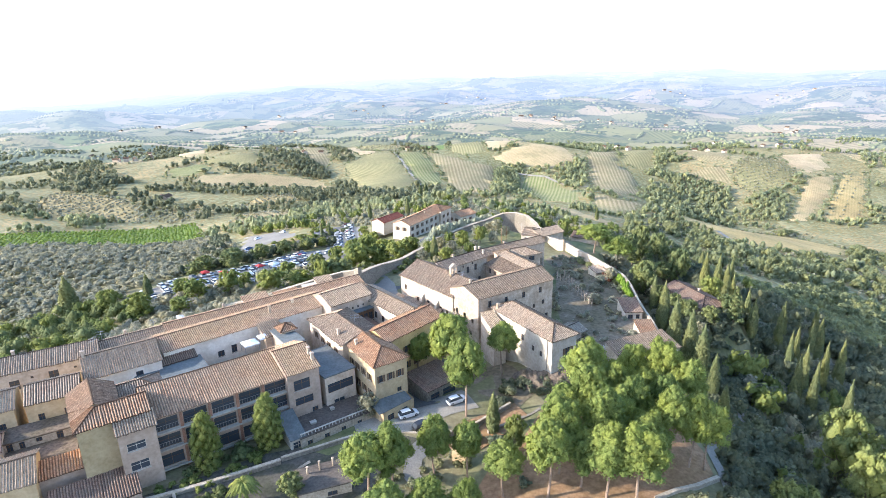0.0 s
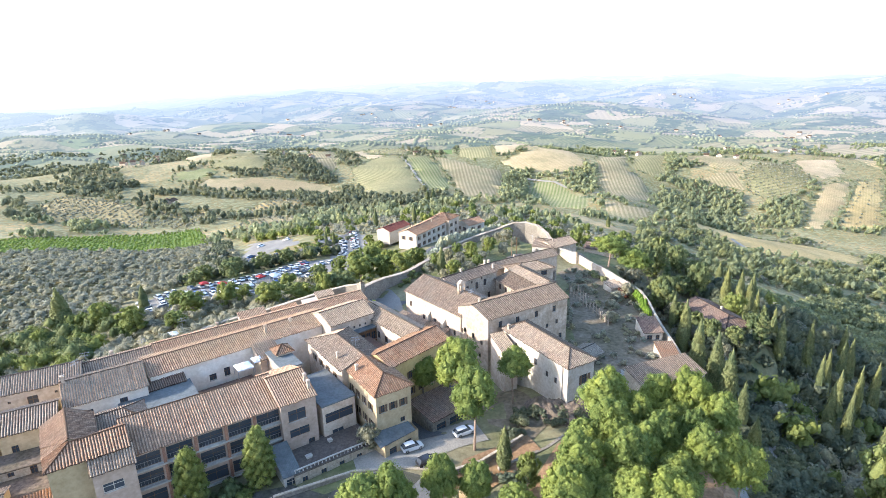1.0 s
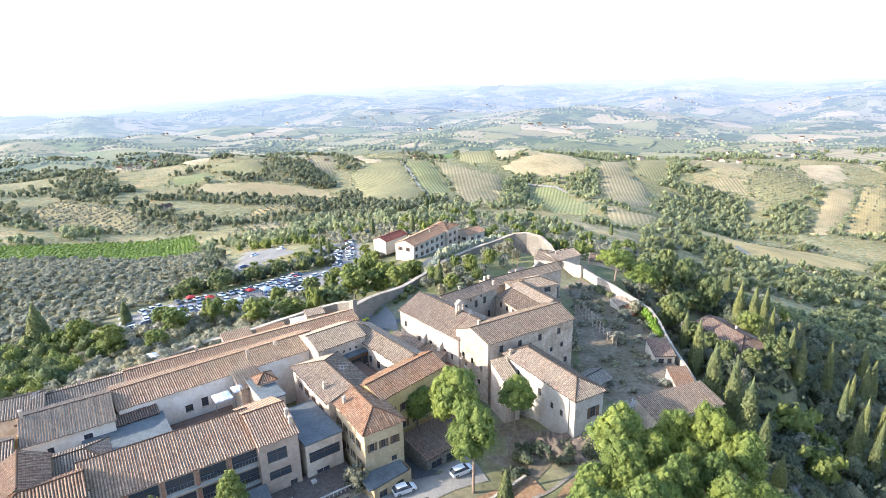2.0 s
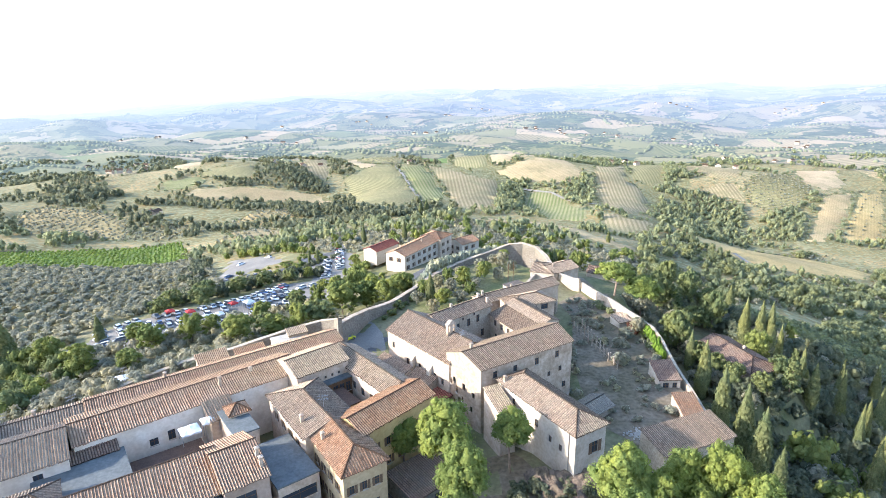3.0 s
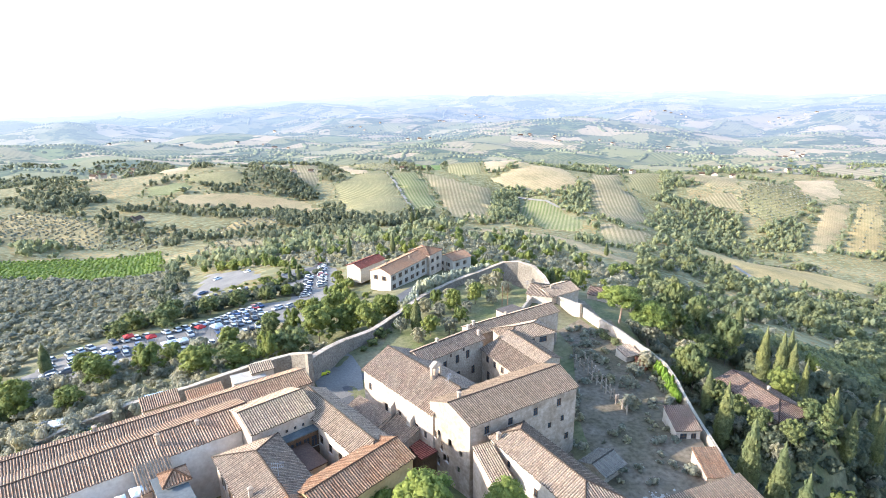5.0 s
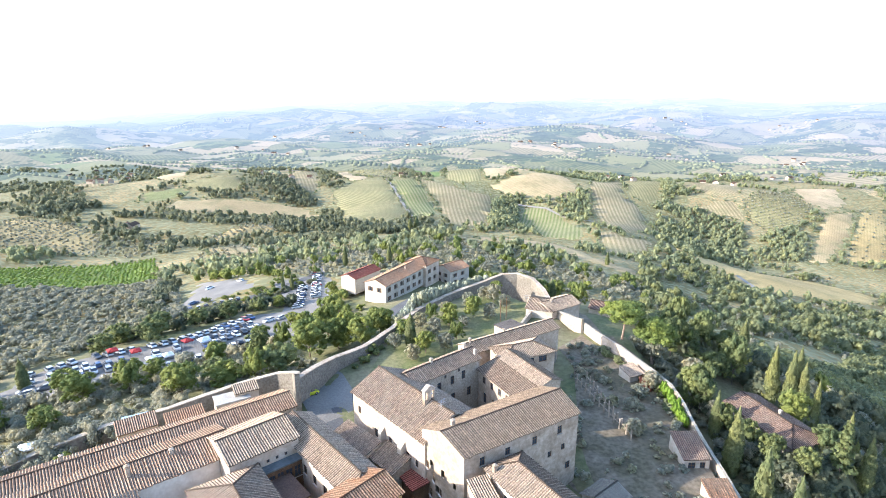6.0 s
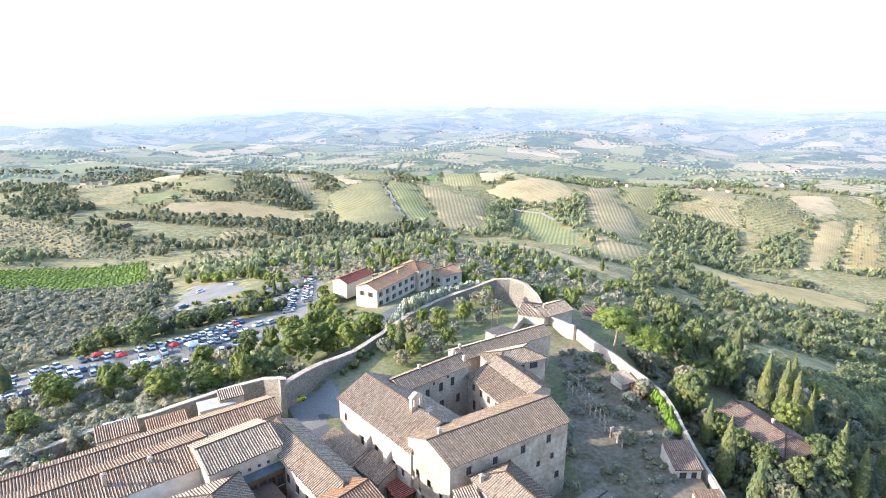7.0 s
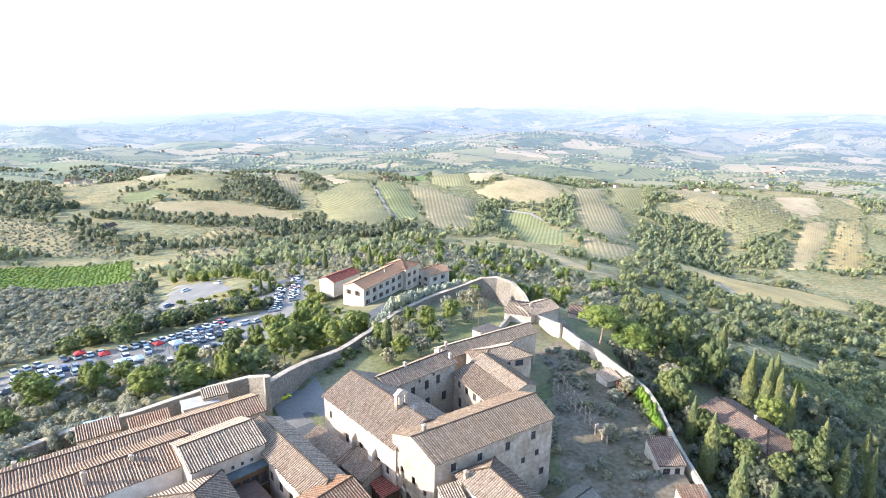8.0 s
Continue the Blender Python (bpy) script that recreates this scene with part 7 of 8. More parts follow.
def park(x, y, turn, which=None):
    if any(math.hypot(x - a - 1.2, y - b - 1.6) < 3.0 for a, b, _, _ in TENTS):
        return
    if which is None:
        which = car_rng.choice((0, 0, 0, 0, 0, 1, 1, 1, 1, 2, 2, 3, 4, 5, 1) if car_rng.random() < 0.6 else (0, 0, 1, 1, 2, 3, 4))
    e = 1.0
    zx = (float(land(x + e, y)) - float(land(x - e, y))) / (2 * e)
    zy = (float(land(x, y + e)) - float(land(x, y - e))) / (2 * e)
    up = Vector((-zx, -zy, 1)).normalized()
    fwd = Vector((math.cos(radians(turn)), math.sin(radians(turn)), 0))
    side = up.cross(fwd).normalized()
    fwd = side.cross(up)
    k = car_rng.uniform(0.96, 1.06)
    m = Matrix(((fwd.x * k, side.x, up.x, x), (fwd.y * k, side.y, up.y, y), (fwd.z * k, side.z, up.z, float(land(x, y)) + 0.17), (0, 0, 0, 1)))
    if which not in used_cars:
        used_cars.add(which)
        cars[which].matrix_basis = m
    else:
        src = cars[which]
        keep = src.matrix_basis.copy()
        src.matrix_basis = Matrix.Identity(4)
        copy_thing(src, m).matrix_basis = m
        src.matrix_basis = keep


def car_row(x0, y0, x1, y1, turn, gap=2.65, miss=0.1):
    n = int(math.hypot(x1 - x0, y1 - y0) / gap)
    for i in range(n + 1):
        if car_rng.random() > miss:
            a = i / max(1, n)
            park(x0 + (x1 - x0) * a + car_rng.uniform(-0.2, 0.2), y0 + (y1 - y0) * a + car_rng.uniform(-0.2, 0.2), turn + car_rng.uniform(-4, 4) + (180 if car_rng.random() < 0.4 else 0))


park(-8.3, 97.0, 28, 0)
park(1.2, 101.6, 30, 0)
park(-5.4, 93.2, 35, 3)
park(-26.0, 165.0, 35, 6)
park(-27.6, 167.6, 35, 4)
for line, turn, gap in ((((-104.5, 193.5), (-91, 204), (-77, 214.5), (-64, 238)), 140, 2.6), (((-101, 189), (-89, 195.5), (-79, 202), (-69.5, 214), (-61.5, 230)), 130, 2.6), (((-98.5, 185.5), (-87, 191.5), (-76.5, 198.5), (-66, 211), (-58, 226)), 130, 2.6), (((-100, 178.5), (-91, 186.5)), 30, 3.2), (((-84, 184.5), (-71, 192.5), (-62, 203.5), (-54, 219)), 120, 2.7)):
    for (x0, y0), (x1, y1) in zip(line, line[1:]):
        car_row(x0, y0, x1, y1, turn, gap, 0.07)
car_row(-104, 264.5, -80, 270.5, 120, 2.8, 0.2)
car_row(-50, 248, -56, 280, 20, 2.8, 0.15)
car_row(-46.5, 262, -54.5, 300, 20, 2.7, 0.06)
car_row(-56, 233, -48, 238, 60, 3.2, 0.3)
car_row(-108, 190, -96, 172, 40, 5.0, 0.2)
park(-104, 300, 60), park(-92, 306, 150), park(-101, 276, 50)


# ---- the distance: far hills in painted haze, and the pale sky behind them ----
def paint_haze(m, nt, b):
    """Haze painted on the far backdrop: a pale glow mixed into the surface, thicker with distance."""
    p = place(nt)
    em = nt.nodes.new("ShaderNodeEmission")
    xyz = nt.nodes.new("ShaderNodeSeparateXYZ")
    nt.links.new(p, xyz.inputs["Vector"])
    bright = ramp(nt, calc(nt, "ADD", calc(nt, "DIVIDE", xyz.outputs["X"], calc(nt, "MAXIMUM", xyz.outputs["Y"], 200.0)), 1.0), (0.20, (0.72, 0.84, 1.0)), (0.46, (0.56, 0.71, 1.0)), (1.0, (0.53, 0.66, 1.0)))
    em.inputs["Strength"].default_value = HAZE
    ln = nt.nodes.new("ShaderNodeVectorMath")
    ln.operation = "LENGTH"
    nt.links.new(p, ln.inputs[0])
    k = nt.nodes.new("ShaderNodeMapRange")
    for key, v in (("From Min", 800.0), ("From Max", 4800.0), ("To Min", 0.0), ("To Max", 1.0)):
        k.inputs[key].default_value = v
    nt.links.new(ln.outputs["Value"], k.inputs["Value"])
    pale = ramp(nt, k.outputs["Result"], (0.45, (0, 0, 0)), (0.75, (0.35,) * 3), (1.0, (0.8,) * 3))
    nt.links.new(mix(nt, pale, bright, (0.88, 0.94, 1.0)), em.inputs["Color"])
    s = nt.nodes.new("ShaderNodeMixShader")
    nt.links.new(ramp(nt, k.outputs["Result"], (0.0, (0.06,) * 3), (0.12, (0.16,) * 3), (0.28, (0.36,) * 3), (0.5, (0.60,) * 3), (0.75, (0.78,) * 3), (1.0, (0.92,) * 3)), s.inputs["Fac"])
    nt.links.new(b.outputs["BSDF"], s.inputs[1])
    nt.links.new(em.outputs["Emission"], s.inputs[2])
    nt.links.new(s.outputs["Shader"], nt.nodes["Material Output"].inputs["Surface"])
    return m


def distance_material():
    m, nt, b = mat("far fields and woods with painted haze", 1.0)
    p = place(nt)
    patch = patchwork(nt, p, 105.0, 110.0, ((0.0, (0.15, 0.155, 0.07)), (0.3, (0.21, 0.195, 0.09)), (0.45, (0.27, 0.22, 0.115)), (0.6, (0.32, 0.25, 0.145)), (0.8, (0.37, 0.285, 0.175)), (0.92, (0.15, 0.17, 0.07))), 9.0, 0.62)
    woods = ramp(nt, noise_tex(nt, 0.0085, 9, p, 0.70), (0.515, (0, 0, 0)), (0.54, (1, 1, 1)))
    patch = mix(nt, calc(nt, "MULTIPLY", woods, 0.95), patch, ramp(nt, noise_tex(nt, 0.06, 4, p), (0.35, (0.035, 0.055, 0.03)), (0.65, (0.08, 0.105, 0.05))))
    nt.links.new(patch, b.inputs["Base Color"])
    return paint_haze(m, nt, b)


def far_leaf_material():
    m, nt, b = mat("far dark trees", 1.0)
    tone = nt.nodes.new("ShaderNodeNewGeometry").outputs["Random Per Island"]
    nt.links.new(ramp(nt, tone, (0.0, (0.11, 0.122, 0.062)), (1.0, (0.19, 0.20, 0.10))), b.inputs["Base Color"])
    return paint_haze(m, nt, b)


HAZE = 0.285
rad2 = np.geomspace(1080, 4840, 130)
A2, R2 = np.meshgrid(ang, rad2)
BX, BY = R2 * np.sin(A2), R2 * np.cos(A2)
sheet("backdrop_hills", BX, BY, land(BX, BY) + np.clip((R2 - 1080) / 60, -0.6, 1.5), distance_material(), "far rolling hills, fields and woods fading into painted haze", "backdrop")


def far_woods():
    """Hedgerows, belts and copses on the far hills: rough low crowns, too many to count."""
    g = np.random.default_rng(77)
    spots = []
    for _ in range(300):
        r, a = math.exp(g.uniform(math.log(1090), math.log(3600))), radians(g.uniform(-47, 47))
        x, y, h = r * math.sin(a), r * math.cos(a), g.uniform(-0.5, 0.5) + (1.57 if g.random() < 0.2 else 0)
        for _ in range(int(g.uniform(5, 26))):
            spots.append((x, y, r))
            h += g.normal() * 0.12
            st = g.uniform(5, 9) * (1 + r / 4000)
            x, y = x + math.cos(h) * st, y + math.sin(h) * st
    n = 5200
    r, a = np.exp(g.uniform(math.log(1090), math.log(3000), n)), np.radians(g.uniform(-47, 47, n))
    for rr, aa in zip(r, a):
        x, y = rr * math.sin(aa), rr * math.cos(aa)
        if noise.noise((x / 210, y / 130, 9.3)) + 0.4 * noise.noise((x / 60, y / 40, 3.3)) > 0.36:
            spots.append((x, y, rr))
    lat, lon = 3, 6
    th, ph = np.array([0.5, 1.4, 2.2]), np.arange(lon) * 2 * math.pi / lon
    T, P = np.meshgrid(th, ph, indexing="ij")
    unit = np.stack([np.sin(T) * np.cos(P), np.sin(T) * np.sin(P), np.cos(T)], -1).reshape(-1, 3)
    ids = np.arange(lat * lon).reshape(lat, lon)
    nx = np.roll(ids, -1, 1)
    quads = np.stack([ids[:-1], ids[1:], nx[1:], nx[:-1]], -1).reshape(-1, 4)
    quads = np.concatenate([quads, [[0, 1, 2, 3], [0, 3, 4, 5]]])
    pts = np.array(spots)
    z = land(pts[:, 0], pts[:, 1]) + 1.5
    k = len(pts)
    size = g.uniform(1.5, 3.6, (k, 1, 1)) * (0.8 + pts[:, 2, None, None] / 4000)
    form = unit[None] * g.uniform(0.75, 1.25, (k, lat * lon, 1)) * size * np.array((1.5, 1.3, 1.0))
    v = (form + np.stack([pts[:, 0], pts[:, 1], z + 0.6], -1)[:, None]).reshape(-1, 3)
    f = (quads[None] + (np.arange(k) * lat * lon)[:, None, None]).reshape(-1, 4)
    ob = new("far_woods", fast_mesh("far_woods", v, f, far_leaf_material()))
    return tagged(ob, "far hedgerows, tree belts and copses in painted haze", "woods", kind="stuff")


far_woods()


def sky_band():
    """A plain glowing band of pale hazy sky behind the farthest hills."""
    m = bpy.data.materials.new("pale hazy sky")
    m.use_nodes = True
    nt = m.node_tree
    em = nt.nodes.new("ShaderNodeEmission")
    sep = nt.nodes.new("ShaderNodeSeparateXYZ")
    nt.links.new(place(nt), sep.inputs["Vector"])
    k = nt.nodes.new("ShaderNodeMapRange")
    for key, v in (("From Min", -80.0), ("From Max", 420.0)):
        k.inputs[key].default_value = v
    nt.links.new(sep.outputs["Z"], k.inputs["Value"])
    nt.links.new(ramp(nt, k.outputs["Result"], (0.0, (0.62, 0.76, 1.0)), (0.25, (0.86, 0.92, 1.0)), (1.0, (1.0, 1.0, 1.0))), em.inputs["Color"])
    em.inputs["Strength"].default_value = 0.5
    nt.links.new(em.outputs["Emission"], nt.nodes["Material Output"].inputs["Surface"])
    a = np.radians(np.arange(0, 361, 4))
    z = np.array([-460.0, 0.0, 300.0, 1100.0])
    A3, Z3 = np.meshgrid(a, z)
    R3 = 4870 + 0 * Z3
    return sheet("backdrop_sky", R3 * np.sin(A3), R3 * np.cos(A3), Z3, m, "pale hazy white sky above the horizon", "sky")


sky_band()


# ---- earth, gardens and hedges ----
field("pine_terrace", "red-brown earth under the pines", ((-2, 68), (4, 79), (8, 86), (13, 90), (18, 98), (24, 103), (36, 106), (44, 98), (46.8, 90), (46.2, 84), (41, 79.4), (34, 76), (28, 72), (20, 62)), 30, RED_EARTH, 0.22, 2.2, "earth")
field("bank_earth", "lit ochre earth above the lane", ((-1.5, 88.5), (1, 94.5), (6, 97.5), (13, 101), (15, 97), (9, 91), (4, 87.5)), 30, RED_EARTH, 0.2, 2.0, "earth")
field("garden_soil", "dry trodden convent garden with sparse weeds", ((24, 141), (31, 154), (35, 178), (33, 188), (41, 196), (44, 187), (48, 176.6), (52, 164), (52, 150), (50.6, 130), (48, 120), (36, 119), (29, 127)), 30, DIRT, 0.10, 4.0, "garden")
field("lane_earth", "bare earth beside the wing", ((6, 105), (4, 116), (12, 119), (19, 106), (14, 100)), 30, DIRT, 0.10, 4.0, "earth")
field("orchard_soil", "dry grass of the walled orchard", ((-14, 172), (-12, 186), (-6, 200), (0, 212), (10, 222), (22, 229), (30, 226), (30, 210), (22, 196), (12, 180), (0, 168)), 30, GRASS, 0.08, 5.0, "garden")
field("front_garden", "worn stone paving and weeds below the loggias", ((-62, 64), (-56, 73), (-44, 79.5), (-34, 86), (-28, 88), (-22, 86), (-12, 92), (-6, 90), (-12, 80), (-24, 70), (-40, 62)), 30, PAVING, 0.10, 4.0, "earth")
field("court_paving", "smooth grey paving in the court behind the church", ((-34.0, 180.0), (-29.0, 182.0), (-20.0, 173.0), (-17.0, 167.0), (-15.0, 157.0), (-20.0, 153.0), (-24.0, 156.0), (-28.0, 164.0)), 30, LOT, 0.14, 4.0, "paving")
del FIELDS[-7:]


def hedge_line(name, label, line, step, heights, width, material, leaves, size, seed, wide=0.8):
    g = np.random.default_rng(seed)
    pts = []
    for (x0, y0), (x1, y1) in zip(line, line[1:]):
        n = max(1, int(math.hypot(x1 - x0, y1 - y0) / step))
        pts += [(x0 + (x1 - x0) * i / n + g.normal() * wide, y0 + (y1 - y0) * i / n + g.normal() * wide) for i in range(n)]
    return spread(name, label, "hedge", np.array(pts), heights, width, material, leaves, size, seed)


hedge_line("hedge", "pale shaggy hedge outside the town wall", ((-9.5, 204), (-6.6, 212.5), (3.6, 226), (15, 234.6), (22, 237.6)), 0.8, (6.8, 8.0), 0.26, LEAF_SILVER, 130, 0.12, 41, 0.5)
hedge_line("hedge", "green hedges between the car park terraces", ((-110, 214), (-92, 230), (-70, 250), (-52, 256)), 1.7, (3.0, 7.0), 0.5, LEAF_WOOD, 130, 0.15, 42, 2.0)
hedge_line("shrubs", "silvery olives along the lower edge of the car park", ((-104, 170), (-92, 170), (-78, 182), (-66, 193), (-52, 202), (-44, 210)), 1.9, (3.0, 6.0), 0.52, LEAF_OLIVE, 150, 0.13, 63, 1.4)
hedge_line("hedge", "hedges along the upper parking lane", ((-116, 258), (-98, 260), (-78, 262), (-64, 275), (-52, 290)), 1.9, (1.8, 3.4), 0.65, LEAF_WOOD, 110, 0.17, 43, 1.0)
hedge_line("hedge", "tall green hedge between the grove and the upper car park", ((-110, 256), (-118, 276), (-130, 306), (-140, 336)), 2.2, (3.5, 8.0), 0.42, LEAF_WOOD, 120, 0.15, 55, 2.2)
hedge_line("shrubs", "green bushes on the banks of the upper car park", ((-104, 264), (-92, 272), (-80, 280), (-72, 290), (-66, 302), (-60, 284), (-70, 272), (-86, 266)), 2.6, (1.4, 3.6), 0.6, LEAF_GREEN, 100, 0.17, 61, 1.8)
hedge_line("hedge", "trees behind the upper car park", ((-124, 336), (-100, 326), (-82, 312), (-68, 300)), 3.0, (4.0, 9.0), 0.42, LEAF_GREEN, 120, 0.15, 56, 2.0)
hedge_line("shrubs", "green trees and shrubs between the back range and the town wall", ((-92, 121), (-82, 128), (-72, 134.5), (-63, 141)), 2.0, (3.0, 6.5), 0.48, LEAF_GREEN, 360, 0.082, 59, 1.6)
hedge_line("shrubs", "olives and bushes outside the western town wall", ((-96, 132), (-82, 139), (-68, 147), (-54, 155), (-42, 162)), 2.0, (3.5, 7.0), 0.48, LEAF_OLIVE, 360, 0.082, 60, 1.6)
hedge_line("hedge", "olive hedge above the garden lane", ((55, 200), (60, 190), (62.5, 178), (63, 166)), 1.4, (2.6, 4.0), 0.55, LEAF_OLIVE, 150, 0.14, 44, 0.7)
hedge_line("ivy", "bright green creeper over the garden wall", ((52.2, 165.0), (52.3, 160), (52.2, 156), (51.6, 151.5)), 0.5, (3.4, 5.2), 0.22, LEAF_VINE, 120, 0.13, 45, 0.35)
hedge_line("shrubs", "dusty bushes along the foot of the garden wall", ((43.4, 188), (46, 181.5), (47.8, 176), (50, 168), (51, 160), (51, 152)), 1.1, (1.0, 2.6), 0.6, LEAF_DUSTY, 110, 0.15, 62, 0.5)
hedge_line("shrubs", "red-brown shrubs by the garden shed", ((49.0, 168.6), (50.6, 165.8)), 0.9, (2.4, 3.4), 0.5, LEAF_RED, 140, 0.14, 46, 0.4)
hedge_line("shrubs", "clipped green shrubs below the loggias", ((-48, 77.5), (-42, 81), (-38, 84), (-31, 86)), 1.2, (1.0, 1.9), 0.7, LEAF_GREEN, 110, 0.17, 47, 0.8)
hedge_line("shrubs", "dark shrubs crowding the loggia front", ((-45, 80.5), (-40, 84), (-36, 86.5), (-32, 88.5)), 0.9, (1.4, 3.6), 0.5, LEAF_DARK, 120, 0.15, 57, 0.7)
hedge_line("hedge", "clipped dark hedge beside the garden terrace", ((-55, 68), (-47, 71.5), (-41, 74.6), (-36, 78)), 0.9, (1.0, 2.2), 0.6, LEAF_DARK, 150, 0.12, 64, 0.5)
hedge_line("shrubs", "low green hedges along the garden walls", ((-56, 71), (-48, 75.6), (-40, 79.6), (-33, 83)), 1.3, (0.8, 1.6), 0.7, LEAF_GREEN, 100, 0.17, 58, 0.8)
hedge_line("shrubs", "shrubs and bushes at the foot of the wing", ((9, 100), (12, 105), (15, 106), (19, 104), (25, 106), (28, 104), (20, 107.5), (14, 108.5), (10, 103)), 0.9, (0.9, 2.8), 0.6, LEAF_WOOD, 130, 0.15, 48, 1.2)
hedge_line("shrubs", "weeds and bushes in the convent garden", ((29, 148), (32, 160), (37, 175), (41, 186), (39, 168), (43, 150), (36, 140), (30, 131), (44, 130), (48, 150), (45, 166), (35, 182), (39, 192)), 1.5, (0.6, 2.4), 0.7, LEAF_OLIVE, 90, 0.18, 49, 2.6)
hedge_line("shrubs", "trees and shrubs round the villas", ((-40, 232), (-34, 240), (-36, 252), (-26, 274), (-10, 276), (4, 284), (18, 282), (26, 262), (22, 246)), 2.6, (3.0, 6.0), 0.55, LEAF_GREEN, 200, 0.11, 50, 2.2)
hedge_line("shrubs", "dark bushes inside the orchard wall", ((-17, 176), (-12, 186), (-8, 196), (-3, 208)), 2.0, (1.6, 3.4), 0.6, LEAF_DARK, 110, 0.16, 51, 0.9)
hedge_line("shrubs", "bushes round the farmhouse", ((63, 168), (62, 156), (64, 146), (72, 142), (80, 146), (80, 152), (72, 139), (76, 143), (62, 143), (60, 152)), 1.2, (1.8, 4.2), 0.6, LEAF_WOOD, 130, 0.15, 52, 1.3)
hedge_line("shrubs", "ivy and shrubs beside the lane porches", ((-13, 137.5), (-9, 133), (-4.5, 129)), 1.0, (2.4, 3.8), 0.5, LEAF_WOOD, 140, 0.14, 53, 0.6)
hedge_line("undergrowth", "low undergrowth among the pines", ((-3, 84), (4, 85), (10, 84), (13, 88), (8, 90), (2, 88), (-1, 83.5), (-10, 80), (-12, 84)), 2.0, (1.0, 2.4), 0.7, LEAF_WOOD, 110, 0.16, 54, 1.8)

# small buildings and canopies behind the back range
house("yard_shed", "small tiled shed behind the back range", (-46.6, 143.2), 35, 6.6, 3.0, -6.0, 2.2, 0.8, ROOF_ORANGE, PLASTER, kind="shed", category="shed", seed=80)
house("yard_annex", "tiled annex against the back range", (-54.4, 140.6), 35, 6.6, 3.0, -6.0, 2.0, 1.0, ROOF_WARM, PLASTER, kind="shed", category="shed", seed=81)
house("flat_annex", "low annex with a pale flat roof", (-40.6, 150.9), 31, 6.4, 3.8, -6.0, 1.6, 0.2, CONCRETE, PLASTER, kind="flat", category="annex", seed=82)
house("tile_annex", "small tiled lean-to on the flat annex", (-38.0, 154.0), 31, 4.6, 2.4, -6.0, 2.6, 0.6, ROOF_TAN, PLASTER, kind="shed", category="annex", seed=83)
CLOTH_WHITE = two_scale("white awning cloth", (0.70, 0.72, 0.75), (0.80, 0.81, 0.83), 2.0, 0.5, rough=0.7)
CLOTH_BLUE = two_scale("pale blue tarpaulin", (0.30, 0.48, 0.68), (0.42, 0.58, 0.76), 2.0, 0.5, rough=0.5)


def canopy(label, at, turn, w, d, z, foot, material, peak=0.6):
    """A cloth canopy on four posts."""
    root = new("awning")
    root.matrix_basis = pose(at[0], at[1], 0, 0, 0, turn)
    tagged(root, label, "awning")
    s = Soup()
    n = 6
    f = lambda i, j: (w * i / n, d * j / n, z + peak * (1 - max(abs(2 * i / n - 1), abs(2 * j / n - 1))) + 0.05 * math.sin(i * 2.1 + j))
    for i in range(n):
        for j in range(n):
            s.quad(f(i, j), f(i + 1, j), f(i + 1, j + 1), f(i, j + 1))
    for i in range(n):
        for j in (0, n):
            a, b = f(i, j), f(i + 1, j)
            s.quad((*a[:2], a[2] - 0.3), (*b[:2], b[2] - 0.3), b, a)
    part("cloth", s.mesh("cloth", material), root)
    for x, y in ((0.08, 0.08), (w - 0.08, 0.08), (0.08, d - 0.08), (w - 0.08, d - 0.08)):
        p = Soup()
        p.tube((x, y, foot), (x, y, z), 0.05)
        part("post", p.mesh("post", METAL), root)
    return root


canopy("white cloth awning over the roof terrace", (-43.6, 109.4), 38, 3.2, 3.0, 5.4, 3.4, CLOTH_WHITE)
canopy("second white cloth awning over the roof terrace", (-41.4, 112.6), 38, 2.8, 2.2, 5.6, 3.4, CLOTH_WHITE)
canopy("pale blue tarpaulin over a yard", (-56.8, 146.0), 30, 4.6, 2.8, 0.6, -6.4, CLOTH_BLUE, 0.3)
field("pond_cover", "blue tarpaulin over a basin among the olives", ((10.5, 380), (17, 378.5), (19, 392), (12, 394.5)), 0, CLOTH_BLUE, 1.2, 3.0, "tarpaulin")
FIELDS.pop()
canopy("white canvas shelter under the trees", (-76.0, 143.6), 25, 3.4, 2.6, -3.8, -7.5, CLOTH_WHITE, 0.7)
canopy("white market tent in the car park", (-66.5, 203.5), 48, 3.2, 3.0, -9.6, -14.5, CLOTH_WHITE, 0.9)


# fence of stone posts and rails in the convent garden
def post_fence(a, b, n, h):
    root = new("garden_fence")
    tagged(root, "row of pale stone posts joined by rails", "fence")
    pts = [(a[0] + (b[0] - a[0]) * i / (n - 1), a[1] + (b[1] - a[1]) * i / (n - 1)) for i in range(n)]
    for x, y in pts:
        s = Soup()
        z = float(land(x, y))
        s.box(x - 0.12, y - 0.12, z - 0.3, x + 0.12, y + 0.12, z + h)
        s.box(x - 0.15, y - 0.15, z + h, x + 0.15, y + 0.15, z + h + 0.1)
        part("post", s.mesh("post", TAN_WALL), root)
    for (x0, y0), (x1, y1) in zip(pts, pts[1:]):
        s = Soup()
        s.tube((x0, y0, float(land(x0, y0)) + h * 0.55), (x1, y1, float(land(x1, y1)) + h * 0.55), 0.06, 5)
        part("rail", s.mesh("rail", TAN_WALL), root)


post_fence((34.1, 169.8), (38.5, 151.6), 10, 2.2)
post_fence((36.5, 170.8), (39.6, 147.6), 12, 2.2)


